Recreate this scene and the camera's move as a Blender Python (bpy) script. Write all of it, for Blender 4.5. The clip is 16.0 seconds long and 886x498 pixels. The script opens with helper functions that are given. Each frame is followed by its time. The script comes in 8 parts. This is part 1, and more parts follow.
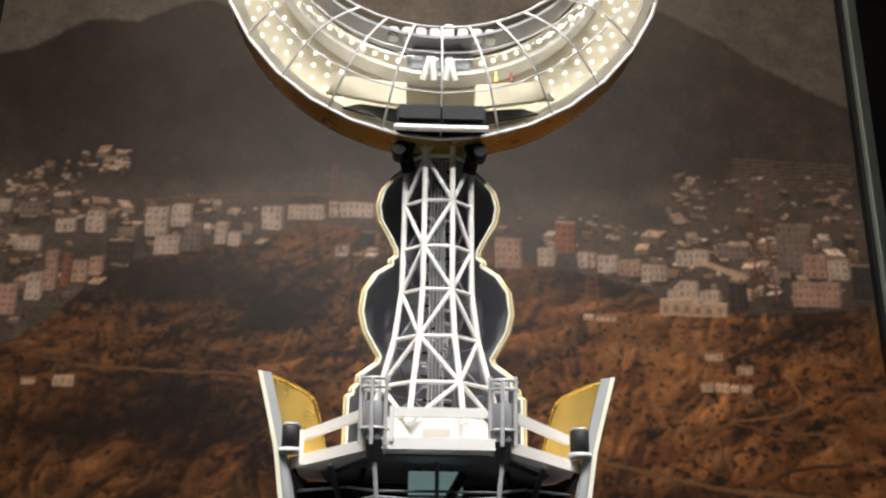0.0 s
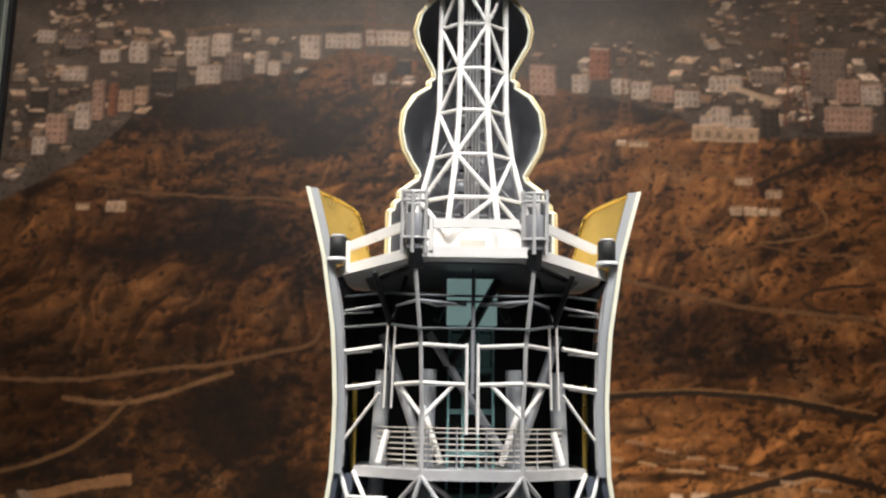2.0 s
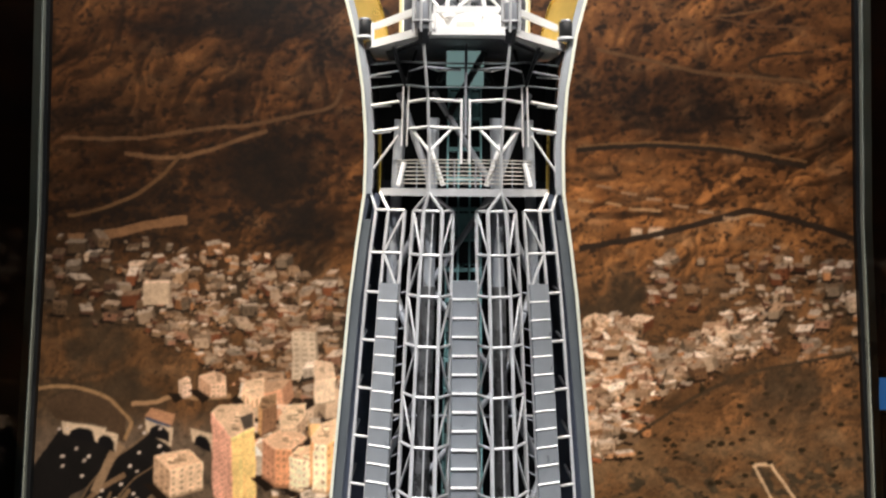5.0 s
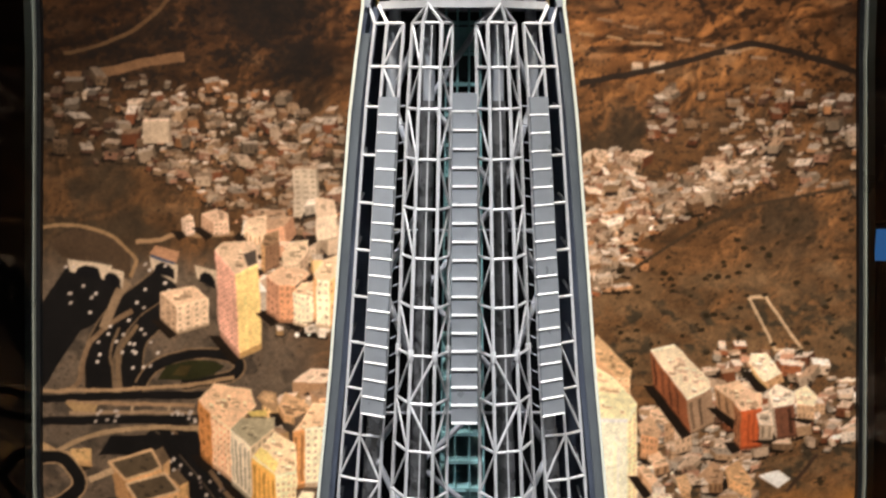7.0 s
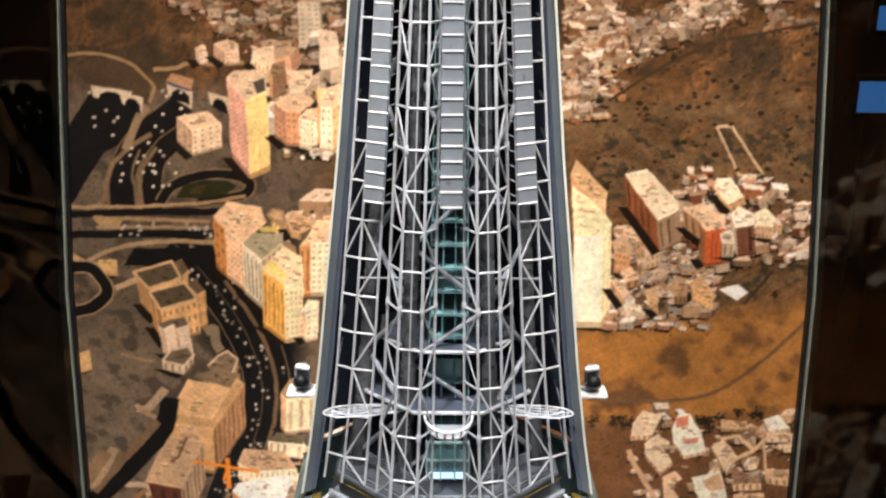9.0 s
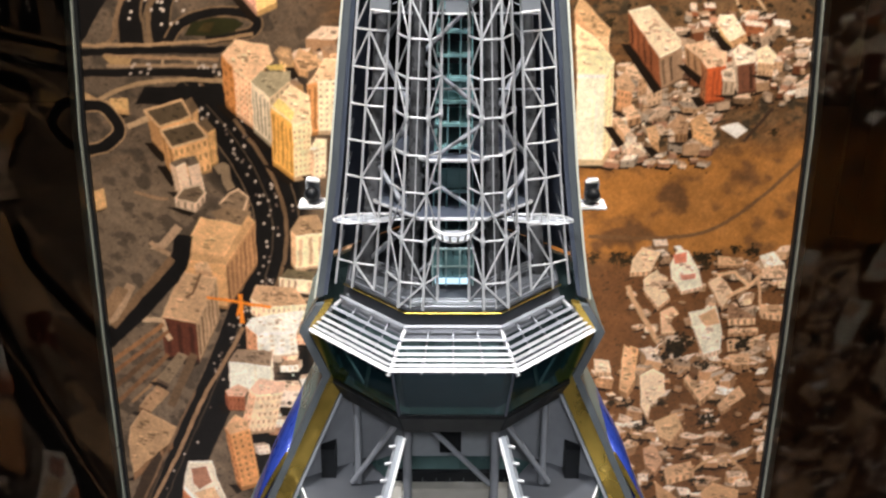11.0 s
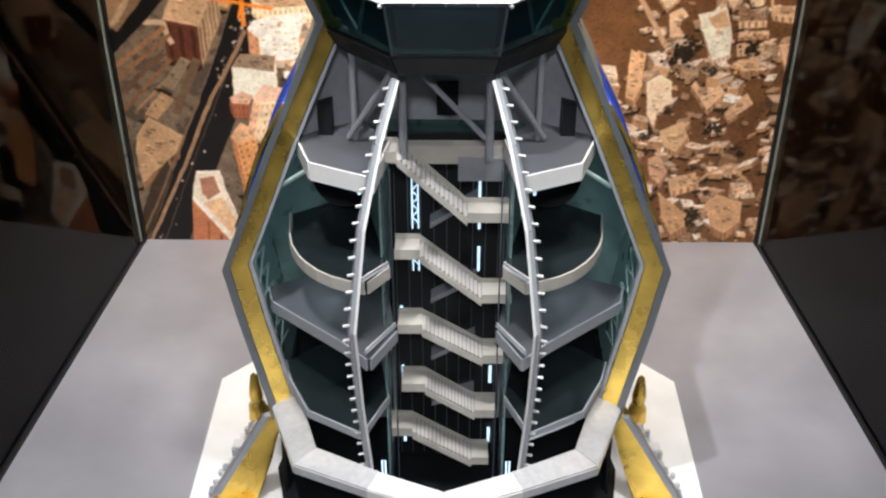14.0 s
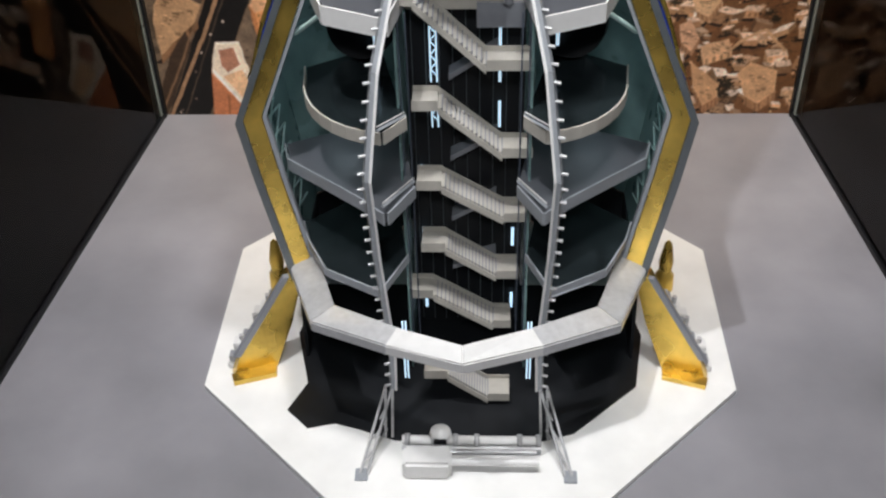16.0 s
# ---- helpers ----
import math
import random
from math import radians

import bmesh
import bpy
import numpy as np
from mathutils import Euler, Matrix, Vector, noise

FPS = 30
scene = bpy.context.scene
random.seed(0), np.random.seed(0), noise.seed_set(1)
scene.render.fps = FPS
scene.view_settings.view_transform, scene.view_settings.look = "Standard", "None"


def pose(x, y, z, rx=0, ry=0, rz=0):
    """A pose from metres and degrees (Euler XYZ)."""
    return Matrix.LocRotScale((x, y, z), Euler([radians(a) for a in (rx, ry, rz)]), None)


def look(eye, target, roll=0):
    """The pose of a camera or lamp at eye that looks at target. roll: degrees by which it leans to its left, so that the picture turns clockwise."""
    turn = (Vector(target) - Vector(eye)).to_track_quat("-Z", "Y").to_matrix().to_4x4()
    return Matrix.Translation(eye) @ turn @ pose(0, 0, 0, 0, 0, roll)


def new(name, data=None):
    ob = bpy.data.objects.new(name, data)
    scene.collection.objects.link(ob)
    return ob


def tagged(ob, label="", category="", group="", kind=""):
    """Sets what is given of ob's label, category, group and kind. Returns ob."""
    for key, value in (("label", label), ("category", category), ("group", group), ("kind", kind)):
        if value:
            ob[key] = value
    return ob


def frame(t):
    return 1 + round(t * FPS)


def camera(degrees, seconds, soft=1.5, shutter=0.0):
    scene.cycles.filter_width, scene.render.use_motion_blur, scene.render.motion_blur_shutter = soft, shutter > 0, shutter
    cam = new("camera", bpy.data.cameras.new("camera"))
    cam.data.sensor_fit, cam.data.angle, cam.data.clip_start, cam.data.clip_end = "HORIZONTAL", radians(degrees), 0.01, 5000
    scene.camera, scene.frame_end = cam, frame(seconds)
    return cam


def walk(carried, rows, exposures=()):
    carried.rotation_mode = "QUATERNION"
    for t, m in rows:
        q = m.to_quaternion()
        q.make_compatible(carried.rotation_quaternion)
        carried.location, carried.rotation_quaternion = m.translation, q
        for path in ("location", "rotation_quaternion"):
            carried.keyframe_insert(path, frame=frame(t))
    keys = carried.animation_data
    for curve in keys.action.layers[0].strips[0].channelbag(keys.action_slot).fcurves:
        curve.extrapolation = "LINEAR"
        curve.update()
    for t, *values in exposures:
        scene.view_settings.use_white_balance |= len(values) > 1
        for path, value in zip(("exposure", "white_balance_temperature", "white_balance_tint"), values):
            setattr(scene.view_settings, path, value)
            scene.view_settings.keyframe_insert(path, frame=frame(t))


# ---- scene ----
# ---------- camera ----------
cam = camera(44.27, 16.0, soft=2.3)


def eye(x, y, z, yaw, pitch, roll):
    return pose(x, y, z, 90 + pitch, 0, -yaw) @ pose(0, 0, 0, 0, 0, roll)


walk(cam, [
    (0.0, eye(-0.0279, -1.7377, 2.1608, 2.09, 17.22, 0.78)),
    (0.5, eye(-0.0319, -1.7885, 2.1468, 1.78, 14.59, 1.16)),
    (1.0, eye(-0.0308, -1.7858, 2.1422, 1.21, 12.30, 1.19)),
    (1.5, eye(-0.0287, -1.7835, 2.1382, 0.77, 10.23, 1.02)),
    (2.0, eye(-0.0296, -1.7855, 2.1353, 0.30, 8.52, 0.89)),
    (2.5, eye(-0.0305, -1.7826, 2.1305, -0.12, 6.77, 0.88)),
    (3.0, eye(-0.0343, -1.7784, 2.1241, -0.49, 4.80, 0.89)),
    (3.5, eye(-0.0349, -1.7746, 2.1157, -0.72, 2.48, 0.75)),
    (4.0, eye(-0.0305, -1.7693, 2.1115, -0.32, 0.46, 0.86)),
    (4.2, eye(-0.0305, -1.9183, 2.1068, -0.15, 0.01, 0.90)),
    (4.5, eye(-0.0310, -2.0700, 2.1030, 0.15, -1.30, 0.70)),
    (6.3, eye(-0.0386, -2.1483, 2.0680, 0.47, -8.04, 0.06)),
    (6.5, eye(-0.0363, -2.1466, 2.0604, 0.42, -8.75, -0.03)),
    (7.0, eye(-0.0335, -2.1341, 2.0399, 0.48, -10.50, 0.02)),
    (7.5, eye(-0.0319, -2.2013, 2.0208, 0.66, -12.13, -0.22)),
    (8.0, eye(-0.0308, -2.2855, 2.0317, 0.70, -14.32, -0.26)),
    (8.5, eye(-0.0277, -2.3363, 2.0232, 0.64, -16.13, 0.27)),
    (9.0, eye(-0.0272, -2.3568, 2.0116, 0.70, -17.73, 0.55)),
    (9.5, eye(-0.0274, -2.3699, 1.9911, 0.79, -19.20, 0.54)),
    (10.0, eye(-0.0284, -2.3966, 1.9639, 0.63, -20.81, 0.38)),
    (12.5, eye(-0.0235, -2.5180, 1.8595, 0.30, -28.31, 0.46)),
    (13.0, eye(-0.0112, -2.5336, 1.8079, 0.21, -30.24, 0.29)),
    (13.5, eye(0.0001, -2.5399, 1.7451, 0.06, -32.59, -0.15)),
    (14.0, eye(0.0145, -2.5587, 1.7068, -0.73, -34.13, -0.11)),
    (14.5, eye(0.0099, -2.5726, 1.7085, -1.61, -34.72, 0.16)),
    (15.0, eye(0.0144, -2.5794, 1.6870, -2.24, -35.39, -0.29)),
    (15.5, eye(0.0256, -2.5742, 1.6370, -2.69, -37.06, -1.15)),
    (16.0, eye(0.0417, -2.5729, 1.5966, -3.11, -38.85, -1.76)),
], [(0.0, 0.06), (1.0, 0.06), (2.0, 0.22), (3.0, 0.46), (4.0, 0.3), (7.0, 0.52), (10.0, 0.6), (13.0, 0.75), (15.5, 0.68), (16.0, 0.34)])

# ---------- light: dim hall, unseen lamps added to light the case and model ---
world = bpy.data.worlds.new("hall_air")
scene.world = world
world.use_nodes = True
world.node_tree.nodes["Background"].inputs[0].default_value = (0.55, 0.7, 1.0, 1)
world.node_tree.nodes["Background"].inputs[1].default_value = 0.045


def area_lamp(name, at, to, power, sx, sy, colour):
    d = bpy.data.lights.new(name, "AREA")
    d.shape, d.size, d.size_y, d.energy, d.color = "RECTANGLE", sx, sy, power, colour
    ob = new(name, d)
    ob.matrix_world = look(at, to)
    return tagged(ob, "unseen area lamp added to light the case and crescent room", "lamp", kind="structure")


def spot_lamp(name, at, to, power, angle, colour, blend=0.6, radius=0.03):
    d = bpy.data.lights.new(name, "SPOT")
    d.energy, d.spot_size, d.spot_blend, d.color, d.shadow_soft_size = power, radians(angle), blend, colour, radius
    ob = new(name, d)
    ob.matrix_world = look(at, to)
    return tagged(ob, "unseen spotlight added to light the model and its backdrop", "lamp", kind="structure")


WARM, COOL = (1.0, 0.86, 0.68), (1.0, 0.97, 0.93)
area_lamp("case_lamp", (0, -1.55, 3.35), (0, -1.0, 0.6), 23, 1.3, 0.12, COOL)
area_lamp("case_lamp", (0, -0.42, 3.38), (0, -0.2, 1.2), 3, 1.3, 0.1, WARM)
spot_lamp("tower_spot", (-0.45, -1.7, 3.3), (0, -0.85, 2.35), 30, 24, COOL)
spot_lamp("tower_spot", (0.45, -1.7, 3.3), (0, -0.85, 2.35), 30, 24, COOL)
spot_lamp("base_spot", (-0.5, -1.75, 3.3), (-0.2, -0.9, 0.5), 142, 46, (0.96, 0.97, 1.0))
spot_lamp("base_spot", (0.5, -1.75, 3.3), (0.2, -0.9, 0.5), 106, 46, (0.96, 0.97, 1.0), 0.6, 0.16)
spot_lamp("print_spot", (-0.45, -1.25, 3.3), (-0.35, 0, 0.9), 190, 46, WARM, 1.0)
spot_lamp("print_spot", (0.45, -1.25, 3.3), (0.4, 0, 0.9), 190, 46, WARM, 1.0)

# unseen fill spot added in front of the case to brighten the bulb
spot_lamp("front_fill_spot", (0, -3.4, 2.7), (0, -1.0, 0.5), 90, 30, (0.94, 0.97, 1.0), 0.8, 0.15)

for sx in (-1, 1):
    lamp = bpy.data.lights.new("hall_lamp", "POINT")
    lamp.energy, lamp.color, lamp.shadow_soft_size = 0.16, (0.75, 0.92, 1.0), 0.05
    bulb_lamp = new("hall_lamp", lamp)
    bulb_lamp.location = (sx * 0.235, -0.80, 0.60)
    tagged(bulb_lamp, "small cool lamp inside the bulb hall", "lamp", kind="structure")

# ---------- materials ----------


def shader(name, colour, rough=0.5, metal=0.0, vary=0.15, scale=40.0, bump=0.0, spec=0.5):
    m = bpy.data.materials.new(name)
    m.use_nodes = True
    nt = m.node_tree
    b = nt.nodes["Principled BSDF"]
    b.inputs["Roughness"].default_value, b.inputs["Metallic"].default_value = rough, metal
    b.inputs["Specular IOR Level"].default_value = spec
    ns = nt.nodes.new("ShaderNodeTexNoise")
    ns.inputs["Scale"].default_value, ns.inputs["Detail"].default_value = scale, 6
    ge = nt.nodes.new("ShaderNodeNewGeometry")
    nt.links.new(ge.outputs["Position"], ns.inputs["Vector"])
    n2 = nt.nodes.new("ShaderNodeTexNoise")
    n2.inputs["Scale"].default_value, n2.inputs["Detail"].default_value = scale * 0.17, 3
    nt.links.new(ge.outputs["Position"], n2.inputs["Vector"])
    mx = nt.nodes.new("ShaderNodeMath")
    mx.operation = "ADD"
    nt.links.new(ns.outputs["Fac"], mx.inputs[0])
    nt.links.new(n2.outputs["Fac"], mx.inputs[1])
    rp = nt.nodes.new("ShaderNodeMapRange")
    rp.inputs["From Min"].default_value, rp.inputs["From Max"].default_value = 0.6, 1.4
    rp.inputs["To Min"].default_value, rp.inputs["To Max"].default_value = 1 - vary, 1 + vary
    nt.links.new(mx.outputs[0], rp.inputs["Value"])
    mu = nt.nodes.new("ShaderNodeVectorMath")
    mu.operation = "SCALE"
    mu.inputs[0].default_value = colour
    nt.links.new(rp.outputs["Result"], mu.inputs["Scale"])
    nt.links.new(mu.outputs["Vector"], b.inputs["Base Color"])
    rr = nt.nodes.new("ShaderNodeMapRange")
    rr.inputs["From Min"].default_value, rr.inputs["From Max"].default_value = 0.3, 0.7
    rr.inputs["To Min"].default_value, rr.inputs["To Max"].default_value = max(rough - 0.08, 0.02), min(rough + 0.1, 1)
    nt.links.new(ns.outputs["Fac"], rr.inputs["Value"])
    nt.links.new(rr.outputs["Result"], b.inputs["Roughness"])
    if bump:
        bp = nt.nodes.new("ShaderNodeBump")
        bp.inputs["Strength"].default_value, bp.inputs["Distance"].default_value = bump, 0.002
        nt.links.new(ns.outputs["Fac"], bp.inputs["Height"])
        nt.links.new(bp.outputs["Normal"], b.inputs["Normal"])
    return m


def pane_shader(name, tint, ior=1.5, rough=0.0):
    m = bpy.data.materials.new(name)
    m.use_nodes = True
    nt = m.node_tree
    nt.nodes.remove(nt.nodes["Principled BSDF"])
    tr, gl, mx, fr = (nt.nodes.new("ShaderNode" + k) for k in ("BsdfTransparent", "BsdfGlossy", "MixShader", "Fresnel"))
    tr.inputs[0].default_value = (*tint, 1)
    gl.inputs["Roughness"].default_value = rough
    mx.inputs[0].default_value = 0.05
    if ior:
        fr.inputs["IOR"].default_value = ior
        nt.links.new(fr.outputs[0], mx.inputs[0])
    nt.links.new(tr.outputs[0], mx.inputs[1])
    nt.links.new(gl.outputs[0], mx.inputs[2])
    nt.links.new(mx.outputs[0], nt.nodes["Material Output"].inputs["Surface"])
    return m


def glow_shader(name, colour, power):
    m = bpy.data.materials.new(name)
    m.use_nodes = True
    b = m.node_tree.nodes["Principled BSDF"]
    b.inputs["Base Color"].default_value = (*colour, 1)
    b.inputs["Emission Color"].default_value = (*colour, 1)
    b.inputs["Emission Strength"].default_value = power
    return m


M_WHITE = shader("white_paint", (0.78, 0.77, 0.76), 0.35, 0, 0.06, 60)
M_TUBE = shader("light_grey_tube", (0.53, 0.53, 0.54), 0.36, 0.25, 0.16, 90)
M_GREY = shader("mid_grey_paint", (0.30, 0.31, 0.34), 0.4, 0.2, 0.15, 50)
M_SLATE = shader("slate_blue_panel", (0.105, 0.122, 0.165), 0.45, 0.3, 0.2, 30)
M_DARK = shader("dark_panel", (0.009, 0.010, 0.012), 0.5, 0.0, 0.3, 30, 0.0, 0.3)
M_TEALIN = shader("dark_teal_lining", (0.17, 0.265, 0.26), 0.3, 0.1, 0.5, 14)
M_GOLD = shader("gold_leaf", (0.72, 0.5, 0.14), 0.32, 0.85, 0.2, 45, 0.15)
M_GOLDPAINT = shader("gold_paint", (0.66, 0.45, 0.1), 0.28, 0.85, 0.55, 16, 0.4)
M_CREAM = shader("cream_edge", (0.72, 0.72, 0.6), 0.4, 0.1, 0.08, 40)
M_CONC = shader("mottled_column", (0.10, 0.10, 0.104), 0.3, 0.3, 0.75, 55)
M_TEAL = shader("teal_glass_floor", (0.21, 0.38, 0.39), 0.2, 0.1, 0.2, 60)
M_BLUE = shader("blue_enamel", (0.03, 0.06, 0.35), 0.3, 0.2, 0.15, 30)
M_BLADE = shader("dark_louvre_blade", (0.24, 0.255, 0.275), 0.34, 0.25, 0.14, 60)
M_STRIP = shader("dark_edge_strip", (0.13, 0.145, 0.155), 0.4, 0.3, 0.15, 40)
M_LOUVRE = shader("grey_louvre", (0.36, 0.38, 0.41), 0.4, 0.2, 0.1, 70)
M_FLOOR = shader("grey_laminate", (0.278, 0.272, 0.296), 0.36, 0, 0.30, 4.5, 0.02)
M_POST = shader("anodised_post", (0.42, 0.46, 0.41), 0.35, 0.3, 0.25, 9)
M_BASE = shader("white_base", (0.89, 0.88, 0.86), 0.5, 0, 0.1, 14, 0.05)
M_HALL = shader("dark_hall_wall", (0.02, 0.021, 0.026), 0.7, 0, 0.3, 2)
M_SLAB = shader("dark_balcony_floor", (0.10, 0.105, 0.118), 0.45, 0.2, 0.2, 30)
M_LATTICE = shader("pale_teal_rod", (0.42, 0.58, 0.56), 0.35, 0.1, 0.15, 60)
M_BEIGE = shader("beige_stair", (0.5, 0.47, 0.42), 0.5, 0, 0.12, 60)
M_ROOM = shader("lit_room_wall", (0.76, 0.70, 0.56), 0.5, 0, 0.08, 40)
M_GLASS = pane_shader("case_glass", (0.84, 0.88, 0.88), 1.22)
M_TGLASS = pane_shader("teal_glass", (0.55, 0.72, 0.72), 0)
M_CGLASS = pane_shader("clear_dome_glass", (0.93, 0.93, 0.9), 1.35)
M_PALEGILT = shader("pale_gilt", (0.80, 0.66, 0.38), 0.35, 0.5, 0.12, 40)
M_SHEEN = shader("dark_glass_floor", (0.014, 0.019, 0.021), 0.14, 0.0, 0.4, 12, 0.0, 0.7)
# pane material with added glow in place of light behind the lift glass
M_GLOWGLASS = glow_shader("glowing_lift_glass", (0.40, 0.62, 0.60), 0.22)
M_LED = glow_shader("led_white", (1.0, 0.95, 0.85), 4.0)
M_LEDSOFT = glow_shader("led_strip", (0.6, 0.82, 1.0), 0.7)
M_SCREEN = glow_shader("far_blue_screen", (0.05, 0.22, 0.6), 0.3)

# ---------- building helpers ----------
AXIS = -0.83


def part(name, bm, material, parent=None, label="", smooth=False):
    me = bpy.data.meshes.new(name)
    bm.to_mesh(me)
    bm.free()
    me.materials.append(material)
    if smooth:
        for p in me.polygons:
            p.use_smooth = True
    ob = new(name, me)
    if parent:
        ob.parent = parent
    if label:
        ob["label"] = label
    return ob


def thing(name, label, category, group="", kind=""):
    return tagged(new(name), label, category, group, kind)


def box_bm(x0, x1, y0, y1, z0, z1, bevel=0.0):
    bm = bmesh.new()
    bmesh.ops.create_cube(bm, size=1)
    bmesh.ops.transform(bm, verts=bm.verts, matrix=Matrix.LocRotScale(((x0 + x1) / 2, (y0 + y1) / 2, (z0 + z1) / 2), None, (x1 - x0, y1 - y0, z1 - z0)))
    if bevel:
        bmesh.ops.bevel(bm, geom=bm.edges[:], offset=bevel, segments=2, affect="EDGES")
    return bm


def box(name, x0, x1, y0, y1, z0, z1, mat, parent=None, bevel=0.0, label=""):
    return part(name, box_bm(x0, x1, y0, y1, z0, z1, bevel), mat, parent, label)


def prism_bm(poly, z0, z1):
    """A flat plate of that plan, poly counter-clockwise."""
    bm = bmesh.new()
    lo = [bm.verts.new((x, y, z0)) for x, y in poly]
    hi = [bm.verts.new((x, y, z1)) for x, y in poly]
    bm.faces.new(lo[::-1])
    bm.faces.new(hi)
    n = len(poly)
    for i in range(n):
        bm.faces.new((lo[i], lo[(i + 1) % n], hi[(i + 1) % n], hi[i]))
    return bm


def plate(name, corners, thick, mat, parent=None, label=""):
    """A plate with four or more corners in space, thickened along its normal."""
    bm = bmesh.new()
    pts = [Vector(c) for c in corners]
    n = (pts[1] - pts[0]).cross(pts[2] - pts[1]).normalized() * thick
    a = [bm.verts.new(p) for p in pts]
    b = [bm.verts.new(p + n) for p in pts]
    bm.faces.new(a[::-1])
    bm.faces.new(b)
    k = len(a)
    for i in range(k):
        bm.faces.new((a[i], a[(i + 1) % k], b[(i + 1) % k], b[i]))
    return part(name, bm, mat, parent, label)


UNIT = {}


def bar(name, p, q, r, mat, parent, sides=8, flat=1.0):
    """A straight member from p to q; bars of one material share a mesh."""
    key = (mat.name, sides)
    if key not in UNIT:
        bm = bmesh.new()
        bmesh.ops.create_cone(bm, cap_ends=True, segments=sides, radius1=1, radius2=1, depth=1)
        me = bpy.data.meshes.new("bar")
        bm.to_mesh(me)
        bm.free()
        if sides > 4:
            for f in me.polygons:
                f.use_smooth = len(f.vertices) == 4
        me.materials.append(mat)
        UNIT[key] = me
    p, q = Vector(p), Vector(q)
    ob = new(name, UNIT[key])
    ob.parent = parent
    d = q - p
    turn = d.to_track_quat("Z", "Y").to_matrix().to_4x4()
    ob.matrix_basis = Matrix.Translation((p + q) / 2) @ turn @ Matrix.Diagonal((r, r * flat, d.length, 1))
    return ob


def octagon(s, y=AXIS):
    """The eight corners, from the front right side corner round the back; s is the half width over the sides."""
    t = 0.4142 * s
    return [(s, y - t), (s, y + t), (t, y + s), (-t, y + s), (-s, y + t), (-s, y - t), (-t, y - s), (t, y - s)]


def corner(s, k, z):
    x, y = octagon(s)[k]
    return (x, y, z)


def shell_bm(profile, thick, first=0, last=5):
    """The five rear faces of an octagonal skin that follows the profile of (z, half width), with its thickness."""
    bm = bmesh.new()
    rows = []
    for z, s in profile:
        o = [bm.verts.new((x, y, z)) for x, y in octagon(s)[first:last + 1]]
        i = [bm.verts.new((x, y, z)) for x, y in octagon(s - thick)[first:last + 1]]
        rows.append((o, i))
    n = last - first
    for (o0, i0), (o1, i1) in zip(rows, rows[1:]):
        for k in range(n):
            bm.faces.new((o0[k], o0[k + 1], o1[k + 1], o1[k]))
            bm.faces.new((i0[k + 1], i0[k], i1[k], i1[k + 1]))
        bm.faces.new((i0[0], o0[0], o1[0], i1[0]))
        bm.faces.new((o0[n], i0[n], i1[n], o1[n]))
    for (o, i), flip in ((rows[0], 1), (rows[-1], 0)):
        for k in range(n):
            f = (o[k], o[k + 1], i[k + 1], i[k])
            bm.faces.new(f[::-1] if flip else f)
    bmesh.ops.recalc_face_normals(bm, faces=bm.faces)
    return bm


def lathe_bm(profile, a0, a1, steps, thick=0.0, y=AXIS):
    bm = bmesh.new()
    rows = []
    for k in range(steps + 1):
        a = radians(a0 + (a1 - a0) * k / steps)
        rows.append(([bm.verts.new((r * math.cos(a), y + r * math.sin(a), z)) for z, r in profile],
                     [bm.verts.new(((r - thick) * math.cos(a), y + (r - thick) * math.sin(a), z)) for z, r in profile] if thick else None))
    n = len(profile)
    for (o0, i0), (o1, i1) in zip(rows, rows[1:]):
        for k in range(n - 1):
            bm.faces.new((o0[k], o1[k], o1[k + 1], o0[k + 1]))
            if thick:
                bm.faces.new((i0[k], i0[k + 1], i1[k + 1], i1[k]))
    if thick:
        for o, i in (rows[0], rows[-1]):
            for k in range(n - 1):
                bm.faces.new((o[k], o[k + 1], i[k + 1], i[k]))
    bmesh.ops.recalc_face_normals(bm, faces=bm.faces)
    return bm


def lerp(a, b, f):
    return a + (b - a) * f


def table(rows, z):
    return float(np.interp(-z, [-r[0] for r in rows], [r[1] for r in rows]))


# half width of the outer skin over the height, from the fins' tips down
SKIN = [(2.320, 0.139), (2.266, 0.125), (2.197, 0.115), (2.137, 0.112), (2.079, 0.114), (2.040, 0.1205), (1.963, 0.130),
        (1.830, 0.142), (1.665, 0.1565), (1.540, 0.170), (1.380, 0.186), (1.256, 0.202), (1.170, 0.216)]
BULB = [(1.162, 0.212), (1.122, 0.238), (1.033, 0.206), (0.829, 0.298), (0.605, 0.391), (0.474, 0.374), (0.314, 0.349), (0.235, 0.337)]


def side(z):
    return table(SKIN, z)


# ---------- the case, its printed back wall and the dark hall ----------
POSTX = [(3.5, 0.738), (3.14, 0.752), (2.6, 0.764), (2.25, 0.778), (2.02, 0.787), (1.56, 0.820), (1.16, 0.846), (0.6, 0.856), (0.0, 0.859)]


def postx(z):
    return table(POSTX, z)


